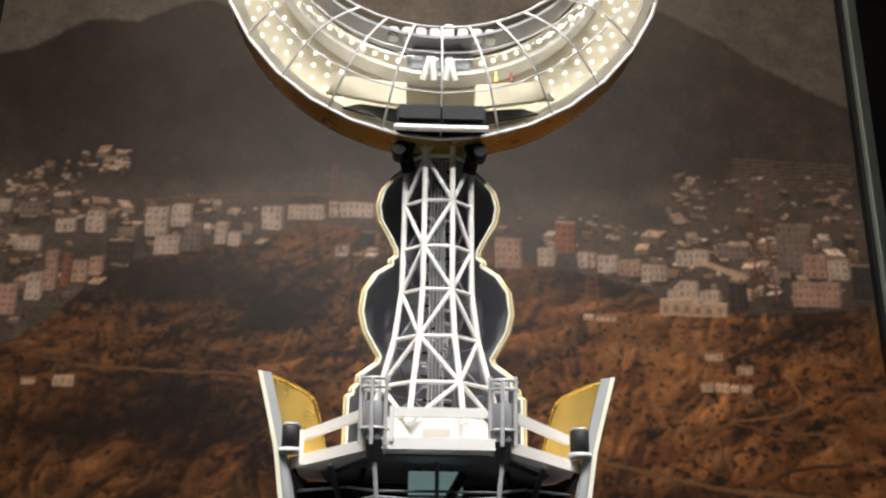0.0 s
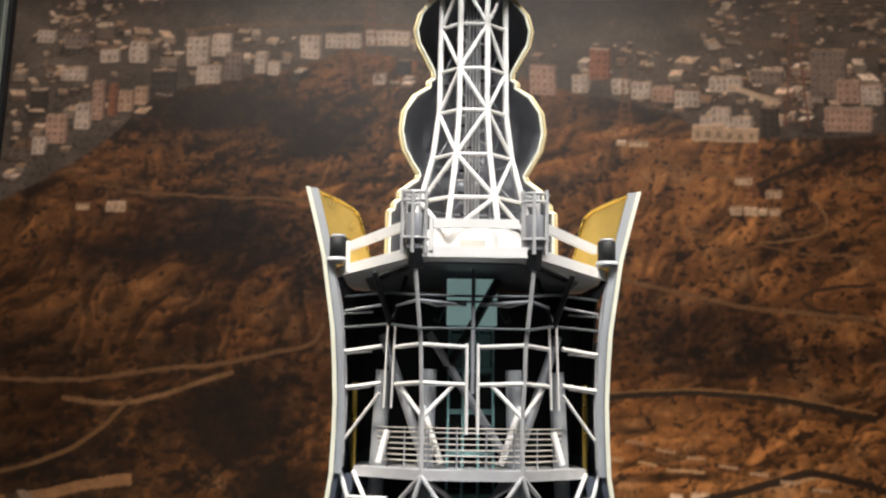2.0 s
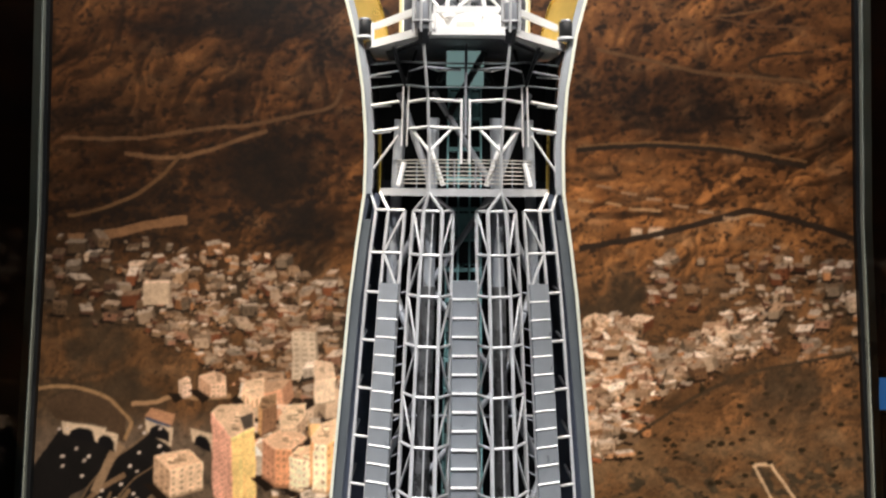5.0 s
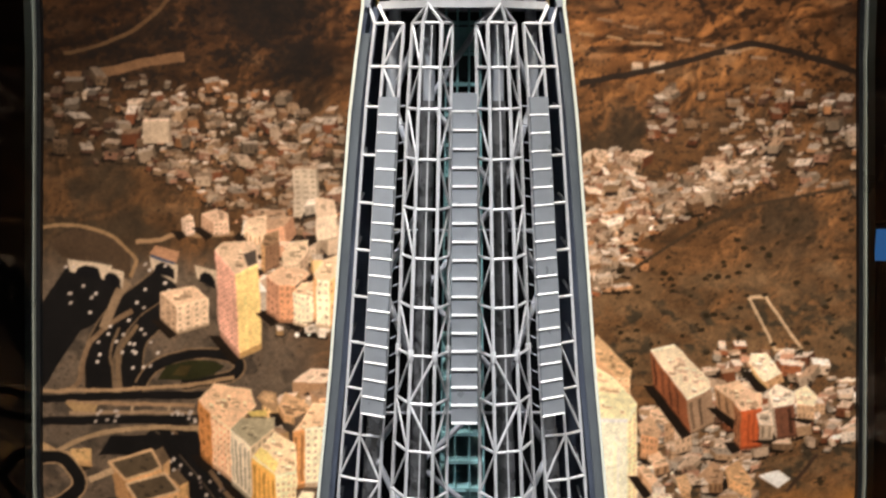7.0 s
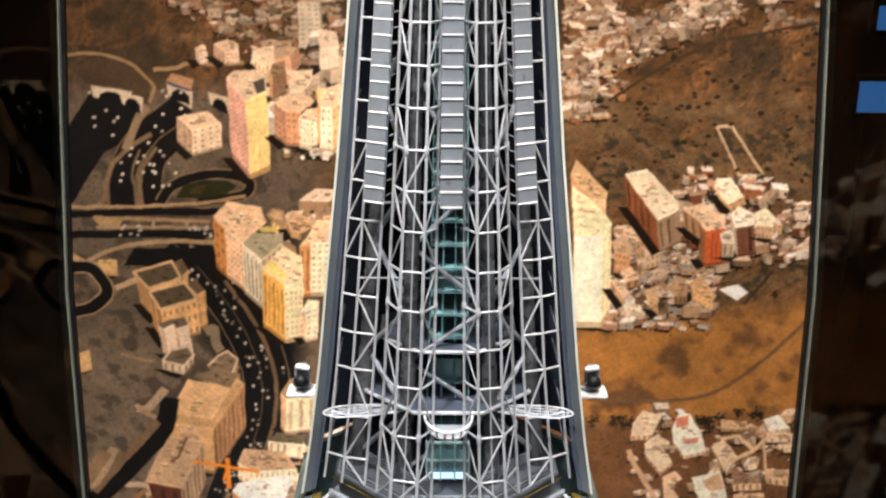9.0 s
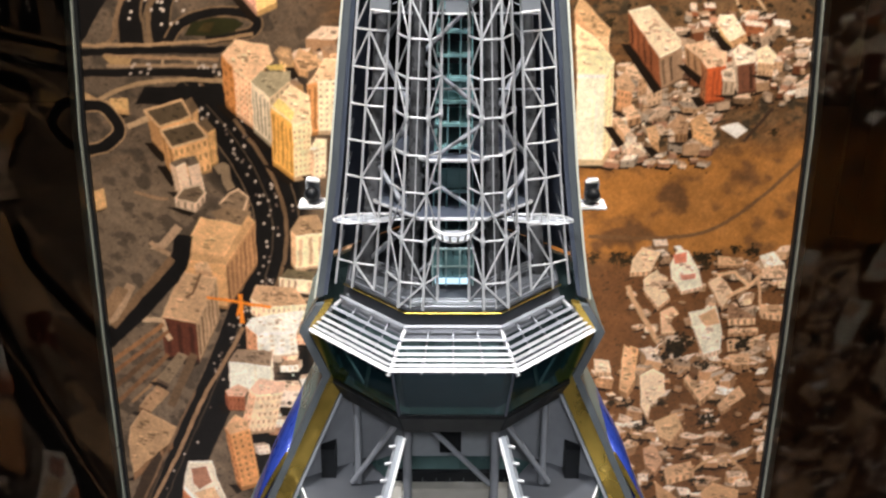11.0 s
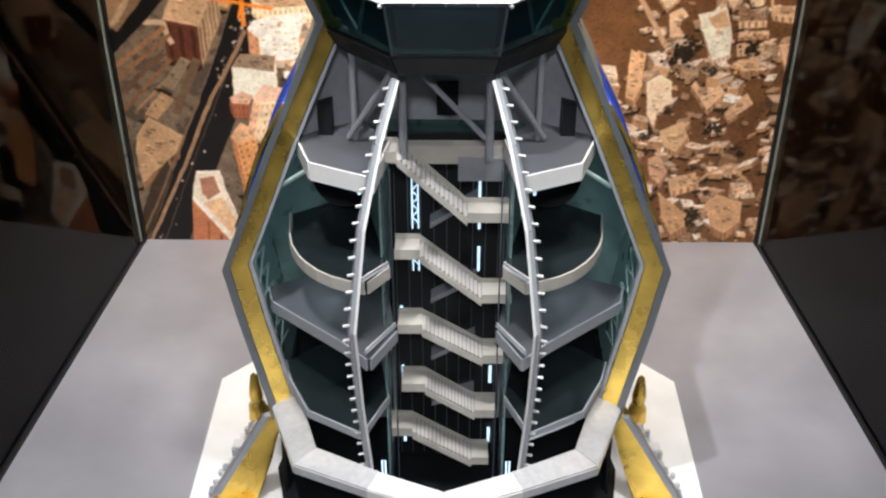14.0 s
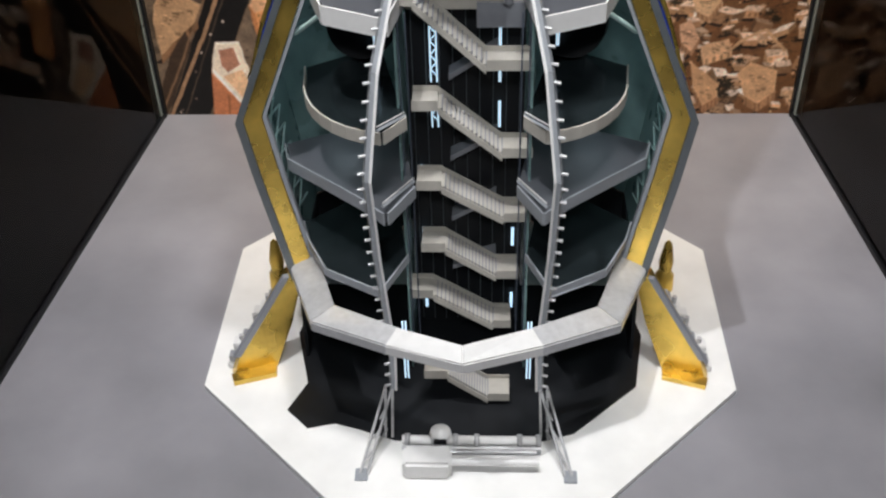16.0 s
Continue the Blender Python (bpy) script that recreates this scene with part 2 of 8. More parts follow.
floor = tagged(part("floor", prism_bm([(-1.08, -2.05), (1.08, -2.05), (0.862, 0.0), (-0.862, 0.0)], -0.05, 0.0), M_FLOOR),
               "smooth grey laminate floor of the show case", "floor", kind="structure")
ground = tagged(box("hall_floor", -6, 6, -6, 6, -0.6, -0.5, M_HALL), "dark unlit hall floor round the show case", "floor", kind="structure")
plinth = tagged(part("plinth", prism_bm([(-1.1, -2.07), (1.1, -2.07), (0.88, 0.09), (-0.88, 0.09)], -0.5, -0.052), M_HALL),
                "black plinth carrying the show case", "plinth", kind="structure")
for nm, a in (("wall_north", (-6, 6, 5.9, 6.0)), ("wall_south", (-6, 6, -6, -5.9)), ("wall_west", (-6, -5.9, -5.9, 5.9)), ("wall_east", (5.9, 6, -5.9, 5.9))):
    tagged(box(nm, *a, -0.5, 4.6, M_HALL), "dark unlit wall of the exhibition hall", "wall", kind="structure")
tagged(box("ceiling", -6, 6, -6, 6, 4.6, 4.7, M_HALL), "dark unlit hall ceiling", "ceiling", kind="structure")
case_top = tagged(box("case_top", -0.95, 0.95, -2.1, 0.1, 3.52, 3.56, M_POST), "dark metal lid of the show case", "lid", kind="structure")

# printed wall -------------------------------------------------------------
PW, PZ = 0.90, 3.5


def noise2(x, z, scale, seed, octaves=4):
    """Smooth value noise on arrays."""
    out, amp, tot = 0, 1.0, 0
    for o in range(octaves):
        rng = np.random.RandomState(seed + o)
        g = rng.rand(64, 64)
        u, v = x * scale * 2 ** o + 7.3 * o, z * scale * 2 ** o + 3.1 * o
        iu, iv = np.floor(u).astype(int), np.floor(v).astype(int)
        fu, fv = u - iu, v - iv
        fu, fv = fu * fu * (3 - 2 * fu), fv * fv * (3 - 2 * fv)
        a = g[iu % 64, iv % 64] * (1 - fu) + g[(iu + 1) % 64, iv % 64] * fu
        b = g[iu % 64, (iv + 1) % 64] * (1 - fu) + g[(iu + 1) % 64, (iv + 1) % 64] * fu
        out, tot, amp = out + amp * (a * (1 - fv) + b * fv), tot + amp, amp * 0.5
    return out / tot


def step(a, b, v):
    f = np.clip((v - a) / (b - a), 0, 1)
    return f * f * (3 - 2 * f)


def print_colours(x, z):
    def mix(c, colour, f):
        return c + (np.array(colour) - c) * f[..., None]
    n1, n2, n3 = noise2(x, z, 3.0, 11), noise2(x, z, 9.0, 31), noise2(x + z * 0.6, z - 0.35 * x, 26.0, 51, 3)
    ridge = 1 - np.abs(2 * noise2(x * 0.8 + z * 0.7, z * 1.2 - x * 0.5, 5.0, 71) - 1)
    # folded rust-brown hills with soft gullies, lit from the right as in the photograph
    wx, wz = x + 0.14 * (noise2(x, z, 5.0, 91, 3) - 0.5), z + 0.10 * (noise2(x, z, 5.0, 95, 3) - 0.5)
    fold = sum(a * (1 - np.abs(2 * noise2(wx + 0.45 * wz, 1.4 * wz - 0.25 * wx, f, s, 2) - 1)) for f, s, a in ((2.4, 101, 1.0), (5.5, 105, 0.42), (13.0, 109, 0.16), (30.0, 113, 0.06)))
    gx_ = np.gradient(fold, axis=0) / (x[1, 0] - x[0, 0])
    gz_ = np.gradient(fold, axis=1) / (z[0, 1] - z[0, 0])
    lit = np.clip(0.5 - 0.04 * gx_ + 0.04 * gz_, 0, 1)
    earth = noise2(x * 1.3 + 0.4 * z, z * 2.1, 16.0, 131, 4)

    def patches(spots):
        ux, uz = x + 0.07 * (noise2(x, z, 9.0, 261, 3) - 0.5), z + 0.07 * (noise2(x, z, 9.0, 265, 3) - 0.5)
        return np.clip(sum(k * np.exp(-1.1 * (((ux - a) / w) ** 2 + ((uz - b) / h) ** 2)) for a, b, w, h, k in spots), 0, 1)
    shady = patches(((-0.470, 2.633, 0.266, 0.059, 1.20), (-0.544, 2.399, 0.112, 0.014, 0.80), (-0.377, 2.428, 0.085, 0.057, 0.90), (-0.702, 2.221, 0.083, 0.046, 0.70), (-0.628, 2.049, 0.156, 0.072, 0.90), (-0.337, 2.117, 0.128, 0.100, 1.00), (-0.212, 2.588, 0.085, 0.059, 0.60), (-0.739, 2.527, 0.075, 0.044, 0.60), (0.309, 2.655, 0.123, 0.037, 0.90), (0.408, 2.271, 0.157, 0.060, 0.80), (0.616, 2.428, 0.084, 0.048, 0.50), (0.536, 2.212, 0.166, 0.037, 0.70), (0.649, 2.592, 0.075, 0.039, 0.60), (-0.243, 2.359, 0.055, 0.056, 0.50), (-0.270, 2.009, 0.073, 0.036, 0.70)))
    sunny = patches(((-0.206, 2.516, 0.048, 0.027, 0.90), (-0.594, 2.278, 0.121, 0.047, 0.60), (-0.448, 2.332, 0.121, 0.023, 0.60), (0.402, 2.525, 0.160, 0.068, 0.60), (0.351, 2.109, 0.137, 0.045, 0.60), (-0.635, 2.008, 0.119, 0.016, 0.80), (-0.297, 2.283, 0.065, 0.020, 0.60), (-0.715, 2.437, 0.085, 0.033, 0.50), (0.475, 2.388, 0.159, 0.038, 0.40), (0.578, 2.058, 0.110, 0.027, 0.40), (-0.401, 2.581, 0.037, 0.013, 0.70)))
    c = np.zeros(x.shape + (3,)) + np.array((0.132, 0.057, 0.0190))
    c = mix(c, (0.215, 0.100, 0.036), np.clip(sunny + 0.5 * step(0.46, 0.64, n2), 0, 1))
    c = mix(c, (0.150, 0.092, 0.050), step(0.54, 0.72, earth) * 0.4)
    c = c * ((0.36 + 1.30 * lit) * (0.90 + 0.35 * step(-0.5, 0.45, x)))[..., None]
    c = c * (1 - 0.34 * step(-0.15, -0.5, x) * step(2.50, 2.40, z) * step(1.85, 1.95, z))[..., None]
    # small spurs and foot-worn terraces
    vx, vz = wx + 0.05 * (noise2(x, z, 14.0, 211, 2) - 0.5), wz + 0.05 * (noise2(x, z, 14.0, 221, 2) - 0.5)
    fine = 1 - np.abs(2 * noise2(vx * 1.2 + 0.7 * vz, 1.3 * vz - 0.6 * vx, 13.0, 231, 3) - 1)
    lit2 = np.clip(0.5 - 0.016 * np.gradient(fine, axis=0) / (x[1, 0] - x[0, 0]) + 0.016 * np.gradient(fine, axis=1) / (z[0, 1] - z[0, 0]), 0, 1)
    c = c * (0.62 + 0.76 * lit2)[..., None]
    # scrub: thick in the gullies, single bushes on the slopes
    clump = np.clip(0.8 * shady + 0.35 * step(0.46, 0.62, noise2(x, z * 1.3, 7.0, 141, 3)) - 0.3 * sunny, 0, 1)
    bush = noise2(x + 0.3 * z, z * 1.5, 60.0, 121, 3)
    c = mix(c, (0.026, 0.015, 0.009), np.clip(shady * (0.35 + 1.0 * noise2(x, z, 12.0, 271, 3)) * 1.15, 0, 0.92))
    c = mix(c, (0.022, 0.013, 0.008), step(0.60, 0.72, bush * 0.8 + 0.24 * clump) * 0.85)
    c = mix(c, (0.020, 0.012, 0.008), step(0.68, 0.75, noise2(x, z * 1.3, 95.0, 125, 2) * 0.95 + 0.10 * clump) * 0.8)
    # brow of the hills against the plain
    hump = np.interp(x, [-0.86, -0.758, -0.681, -0.605, -0.514, -0.41, -0.289, -0.193, 0.0, 0.14, 0.23, 0.304, 0.378, 0.415, 0.60, 0.75, 0.9],
                     [2.43, 2.472, 2.514, 2.564, 2.653, 2.688, 2.703, 2.742, 2.72, 2.69, 2.669, 2.659, 2.633, 2.60, 2.60, 2.613, 2.61])
    plain = np.array((0.118, 0.100, 0.086)) * (0.6 + 0.5 * n2 + 0.5 * (earth - 0.5))[..., None]
    c = c + (plain - c) * step(hump - 0.004, hump + 0.004, z + 0.010 * (n3 - 0.5))[..., None]
    # mountains and the sky
    c = mix(c, (0.034, 0.024, 0.019), step(2.78, 2.84, z + 0.05 * (n2 - 0.5) + 0.02 * np.sin(x * 9)) * (0.8 + 0.2 * n1))
    c = mix(c, (0.046, 0.034, 0.026), step(2.84, 2.93, z) * step(0.45, 0.8, ridge) * 0.7)
    sky = 3.075 + 0.075 * np.exp(-((x + 0.39) / 0.11) ** 2) + 0.03 * np.exp(-((x + 0.58) / 0.07) ** 2) + 0.11 * np.exp(-((x - 0.30) / 0.22) ** 2) - 0.06 * step(-0.55, -0.85, x) - 0.12 * step(0.45, 0.85, x)
    c = mix(c, (0.135, 0.124, 0.114), step(sky - 0.004, sky + 0.006, z + 0.014 * (n3 - 0.5)) * (0.6 + 0.5 * n1))
    c = mix(c, (0.085, 0.071, 0.061), step(0.25, 0.6, x) * step(2.80, 2.90, z) * step(sky + 0.01, sky - 0.01, z) * 0.35)
    # ground of the near half
    c = mix(c, (0.12, 0.075, 0.04), step(2.0, 1.85, z) * 0.4)
    c = mix(c, (0.05, 0.036, 0.022), step(1.98, 1.88, z) * step(1.5, 1.7, z) * step(0.45, 0.6, n2 + 0.3 * (n3 - 0.5)) * 0.8)
    c = mix(c, (0.20, 0.12, 0.06), step(1.66, 1.58, z) * step(0.1, 0.3, x) * (0.25 + 0.5 * step(0.4, 0.62, earth)))
    c = mix(c, (0.05, 0.043, 0.028), step(1.62, 1.5, z) * step(0.50, 0.64, n3 * 0.5 + bush * 0.5) * step(0.2, 0.35, x) * 0.85)
    field = step(0.80, 0.86, z + 0.02 * n2) * step(1.17, 1.10, z + 0.08 * (0.86 - x) * 1.6) * step(0.2, 0.3, x)
    c = mix(c, (0.50, 0.215, 0.05), field * (0.6 + 0.3 * n1))
    c = mix(c, (0.13, 0.065, 0.03), field * step(0.47, 0.66, n2 * 0.6 + n3 * 0.4) * 0.9)
    c = mix(c, (0.20, 0.088, 0.034), step(0.86, 0.78, z) * step(0.2, 0.35, x) * (0.6 + 0.4 * n2))
    rock = step(1.66, 1.58, z) * step(-0.2, -0.35, x)
    c = mix(c, (0.160, 0.124, 0.092), rock * 0.75)
    c = mix(c, (0.25, 0.185, 0.13), rock * step(1.12, 0.95, z) * 0.6)
    c = mix(c, (0.05, 0.04, 0.031), rock * step(0.48, 0.68, n3) * 0.7)
    c = mix(c, (0.014, 0.013, 0.013), step(1.33, 1.28, z + 0.02 * n2) * step(-0.3, -0.36, x) * step(0.45, 0.53, x + 0.95 + 0.10 * np.sin(z * 7)))
    dots = noise2(x, z * 1.2, 190.0, 251, 2)
    c = mix(c, (0.018, 0.012, 0.008), step(0.70, 0.78, dots + 0.16 * (clump - 0.3)) * step(2.72, 2.62, z) * (0.6 - 0.5 * field))
    return np.clip(c * (0.72 + 0.42 * n3)[..., None], 0.003, 1)


def print_shader(name, grain):
    m = bpy.data.materials.new(name)
    m.use_nodes = True
    nt = m.node_tree
    b = nt.nodes["Principled BSDF"]
    b.inputs["Roughness"].default_value, b.inputs["Specular IOR Level"].default_value = 0.42, 0.35
    at = nt.nodes.new("ShaderNodeAttribute")
    at.attribute_name = "ink"
    ge = nt.nodes.new("ShaderNodeNewGeometry")
    f = None
    for sc, amt in ((90, grain * 0.8), (260, grain)):
        ns = nt.nodes.new("ShaderNodeTexNoise")
        ns.inputs["Scale"].default_value, ns.inputs["Detail"].default_value = sc, 4
        nt.links.new(ge.outputs["Position"], ns.inputs["Vector"])
        r = nt.nodes.new("ShaderNodeMapRange")
        r.inputs["From Min"].default_value, r.inputs["From Max"].default_value = 0.3, 0.7
        r.inputs["To Min"].default_value, r.inputs["To Max"].default_value = 1 - amt, 1 + amt
        nt.links.new(ns.outputs["Fac"], r.inputs["Value"])
        if f is None:
            f = r.outputs["Result"]
        else:
            mu = nt.nodes.new("ShaderNodeMath")
            mu.operation = "MULTIPLY"
            nt.links.new(f, mu.inputs[0])
            nt.links.new(r.outputs["Result"], mu.inputs[1])
            f = mu.outputs[0]
    vs = nt.nodes.new("ShaderNodeVectorMath")
    vs.operation = "SCALE"
    nt.links.new(at.outputs["Color"], vs.inputs[0])
    nt.links.new(f, vs.inputs["Scale"])
    nt.links.new(vs.outputs["Vector"], b.inputs["Base Color"])
    return m


M_PRINT = print_shader("landscape_print", 0.11)


wall_bm = bmesh.new()
wall_rows = [[wall_bm.verts.new((sx * (postx(z) + 0.004), y, z)) for sx, y in ((-1, 0.004), (1, 0.004), (1, 0.03), (-1, 0.03))] for z in (0.0, 0.6, 1.16, 1.56, 2.02, 2.6, PZ)]
for ra, rb in zip(wall_rows, wall_rows[1:]):
    for k in range(4):
        wall_bm.faces.new((ra[k], ra[(k + 1) % 4], rb[(k + 1) % 4], rb[k]))
backdrop = tagged(part("backdrop", wall_bm, M_HALL), "flat printed aerial photograph of a hill town on the case's back wall", "backdrop", kind="structure")
PX, RX, RZ = 0.0015, 1200, 2334          # the print's raster: dot pitch, dots across and up
dots_x, dots_z = np.meshgrid((np.arange(RX) + 0.5) * PX - PW, (np.arange(RZ) + 0.5) * PX, indexing="ij")
PRINT = print_colours(dots_x, dots_z)
INK = {"t": (0, 0, 1, 0)}


def ink(pts, colour):
    """One flat shape laid into the print over those before it."""
    cx, cz, co, si = INK["t"]
    p = [((cx + (x - cx) * co - (z - cz) * si + PW) / PX - 0.5, (cz + (x - cx) * si + (z - cz) * co) / PX - 0.5) for x, z in pts]
    i0, i1 = max(0, int(min(q[0] for q in p))), min(RX, int(max(q[0] for q in p)) + 2)
    j0, j1 = max(0, int(min(q[1] for q in p))), min(RZ, int(max(q[1] for q in p)) + 2)
    if i1 <= i0 or j1 <= j0:
        return
    u, v = np.arange(i0, i1)[:, None], np.arange(j0, j1)[None, :]
    inside = np.zeros((i1 - i0, j1 - j0), bool)
    for (xa, za), (xb, zb) in zip(p, p[1:] + p[:1]):
        if za != zb:
            inside ^= ((za > v) != (zb > v)) & (u < (xb - xa) * (v - za) / (zb - za) + xa)
    k = min(1.0, 1.3 * sum(colour) / 3)
    PRINT[i0:i1, j0:j1][inside] = (min(colour[0] * (1.1 - 0.05 * k), 0.95), colour[1] * (0.94 + 0.03 * k), colour[2] * (0.78 + 0.16 * k))


def tone(c, f):
    return tuple(v * f for v in c)


def road(pts, width, colour, edge=None):
    for extra, col in (((0.006, edge),) if edge else ()) + ((0, colour),):
        for (x0, z0), (x1, z1) in zip(pts, pts[1:]):
            dx, dz = x1 - x0, z1 - z0
            k = (width + extra) / 2 / math.hypot(dx, dz)
            e = 0.15 * width / math.hypot(dx, dz)
            x0_, z0_, x1_, z1_ = x0 - dx * e, z0 - dz * e, x1 + dx * e, z1 + dz * e
            ink([(x0_ - dz * k, z0_ + dx * k), (x0_ + dz * k, z0_ - dx * k), (x1_ + dz * k, z1_ - dx * k), (x1_ - dz * k, z1_ + dx * k)], col)


def curve(pts, n=8):
    """A smooth line through the points."""
    out = []
    p = [pts[0], *pts, pts[-1]]
    for a, b, c, d in zip(p, p[1:], p[2:], p[3:]):
        for k in range(n):
            t = k / n
            out.append(tuple(0.5 * (2 * b[i] + (c[i] - a[i]) * t + (2 * a[i] - 5 * b[i] + 4 * c[i] - d[i]) * t * t + (3 * b[i] - a[i] - 3 * c[i] + d[i]) * t ** 3) for i in (0, 1)))
    return out + [pts[-1]]


def block(x, z, w, h, d, colour, lean=0.35, rise=0.55, windows=(0, 0), roof=1.25, flank=0.55, taper=0.0, wall2=None):
    """A printed house seen from above: front, right flank and roof; x, z is the front's lower left corner."""
    rng = random.Random(int((x * 91 + z * 57) * 1e4))
    dx, dz = d * lean, d * rise
    t = taper * w
    fl = [(x + t, z), (x + w - t, z), (x + w, z + h), (x, z + h)]
    ink(fl, colour)
    if dx > 0:
        ink([(x + w - t, z), (x + w - t + dx, z + dz), (x + w + dx, z + h + dz), (x + w, z + h)], wall2 or tone(colour, flank))
    else:
        ink([(x + t, z), (x + t + dx, z + dz), (x + dx, z + h + dz), (x, z + h)], wall2 or tone(colour, flank))
    rf = tone(rng.choice(((0.8, 0.73, 0.66), (0.62, 0.5, 0.4), (0.42, 0.31, 0.23), (0.72, 0.6, 0.5))), min(roof, 1.15) * rng.uniform(0.6, 1.0))
    ink([(x, z + h), (x + w, z + h), (x + w + dx, z + h + dz), (x + dx, z + h + dz)], rf)
    for _ in range(2 + int(w * 60)):
        u, v = rng.uniform(0.1, 0.8), rng.uniform(0.15, 0.75)
        a, b = x + u * w + v * dx, z + h + v * dz
        k = rng.uniform(0.1, 0.22)
        c = tone(rf, rng.choice((0.3, 0.5, 1.35, 0.75)))
        ink([(a, b), (a + k * w, b), (a + k * w + 0.12 * dx, b + 0.22 * dz), (a + 0.12 * dx, b + 0.22 * dz)], c)
    nx, nz = windows
    for i in range(nx):
        for j in range(nz):
            f0, f1 = (i + 0.28) / nx, (i + 0.72) / nx
            g0, g1 = (j + 0.25) / nz, (j + 0.7) / nz
            xa = lambda f, g: x + lerp(t * (1 - g), w - t * (1 - g), f)
            c = tone(colour, rng.uniform(0.5, 0.78) if nx * nz > 14 else rng.uniform(0.42, 0.72))
            ink([(xa(f0, g0), z + h * g0), (xa(f1, g0), z + h * g0), (xa(f1, g1), z + h * g1), (xa(f0, g1), z + h * g1)], c)


TAN, PALE, PINK, BRICK, CREAM, WHITE_ = (0.42, 0.3, 0.2), (0.6, 0.5, 0.4), (0.5, 0.3, 0.22), (0.3, 0.12, 0.06), (0.72, 0.5, 0.26), (0.7, 0.66, 0.6)


def town(n, x0, x1, z0, z1, size, keep, palette, seed, bright=1.0, turn=0.12, gap=(0.015, 0.010, 0.007), flat=0.1):
    """A crowd of small printed houses inside the outline keep(x, z), the farthest first."""
    rng = random.Random(seed)
    spots = []
    while len(spots) < n:
        x, z = rng.uniform(x0, x1), rng.uniform(z0, z1)
        if keep(x, z):
            spots.append((x, z))
    for x, z in sorted(spots, key=lambda p: -p[1]):
        s = size * rng.choice((0.5, 0.7, 0.85, 1.0, 1.2, 1.6))
        c = tone(rng.choice(palette), bright * rng.uniform(0.4, 1.25))
        a = rng.uniform(-turn, turn)
        INK["t"] = (x, z, math.cos(a), math.sin(a))
        ink([(x - s * 0.4, z - s * 0.22), (x + s * 0.9, z - s * 0.28), (x + s * 1.25, z + s * 0.2), (x, z + s * 0.3)], gap)
        h = s * rng.uniform(0.25, 0.9) * (1 - 0.5 * flat) * 1.3
        block(x, z, s * rng.uniform(0.7, 1.7), h, s * rng.uniform(0.5, 1.3), c, rng.choice((0.35, 0.7, -0.5, -0.2)), rng.uniform(0.4, 0.7),
              (rng.choice((2, 3)), 1 + int(h > 0.02)) if s > 0.013 and rng.random() < 0.45 else (0, 0), bright * rng.uniform(0.7, 1.6))
        for _ in range(2):
            u, v, r = x + rng.uniform(-1, 1.6) * s, z + rng.uniform(-0.7, 0.5) * s, s * rng.uniform(0.06, 0.2)
            ink([(u - r, v), (u, v - r), (u + r, v), (u, v + r)], gap if rng.random() < 0.7 else tone(c, 1.6))
    INK["t"] = (0, 0, 1, 0)


HAZE = [(0.30, 0.28, 0.28), (0.22, 0.20, 0.20), (0.38, 0.36, 0.36), (0.23, 0.18, 0.16), (0.10, 0.10, 0.11)]
# far town in the haze
FG = (0.055, 0.043, 0.035)
town(150, -0.74, 0.75, 2.66, 2.775, 0.010, lambda x, z: z > 2.68 + 0.04 * math.sin(x * 9) and not -0.28 < x < -0.12, HAZE, 1, 0.68, 0.05, FG, 0.2)
town(60, -0.76, -0.35, 2.50, 2.76, 0.014, lambda x, z: z > 2.50 + (x + 0.74) * 0.62, HAZE, 2, 0.66, 0.05, FG, 0.2)
town(100, 0.20, 0.74, 2.62, 2.72, 0.012, lambda x, z: z > 2.675 - 0.06 * min(1, max(0, (x - 0.25) / 0.16)), HAZE, 3, 0.85, 0.05, FG, 0.2)
town(70, -0.70, -0.50, 2.77, 2.86, 0.008, lambda x, z: abs(z - 2.78 - (x + 0.70) * 0.35) < 0.025, HAZE, 4, 0.6, 0.05, FG, 0.2)
town(60, 0.42, 0.74, 2.78, 2.84, 0.008, lambda x, z: True, HAZE, 40, 0.5, 0.05, FG, 0.2)
road(curve([(0.40, 2.80), (0.50, 2.77), (0.62, 2.755), (0.76, 2.76)]), 0.010, (0.10, 0.08, 0.065))
road(curve([(-0.45, 2.775), (-0.25, 2.79), (-0.05, 2.785)]), 0.006, (0.13, 0.095, 0.07))
FAR = {'p': (0.43, 0.41, 0.41), 'd': (0.05, 0.047, 0.05), 'g': (0.17, 0.155, 0.165), 'k': (0.36, 0.27, 0.25), 'r': (0.24, 0.12, 0.085), 'o': (0.40, 0.31, 0.26), 'n': (0.035, 0.045, 0.06)}
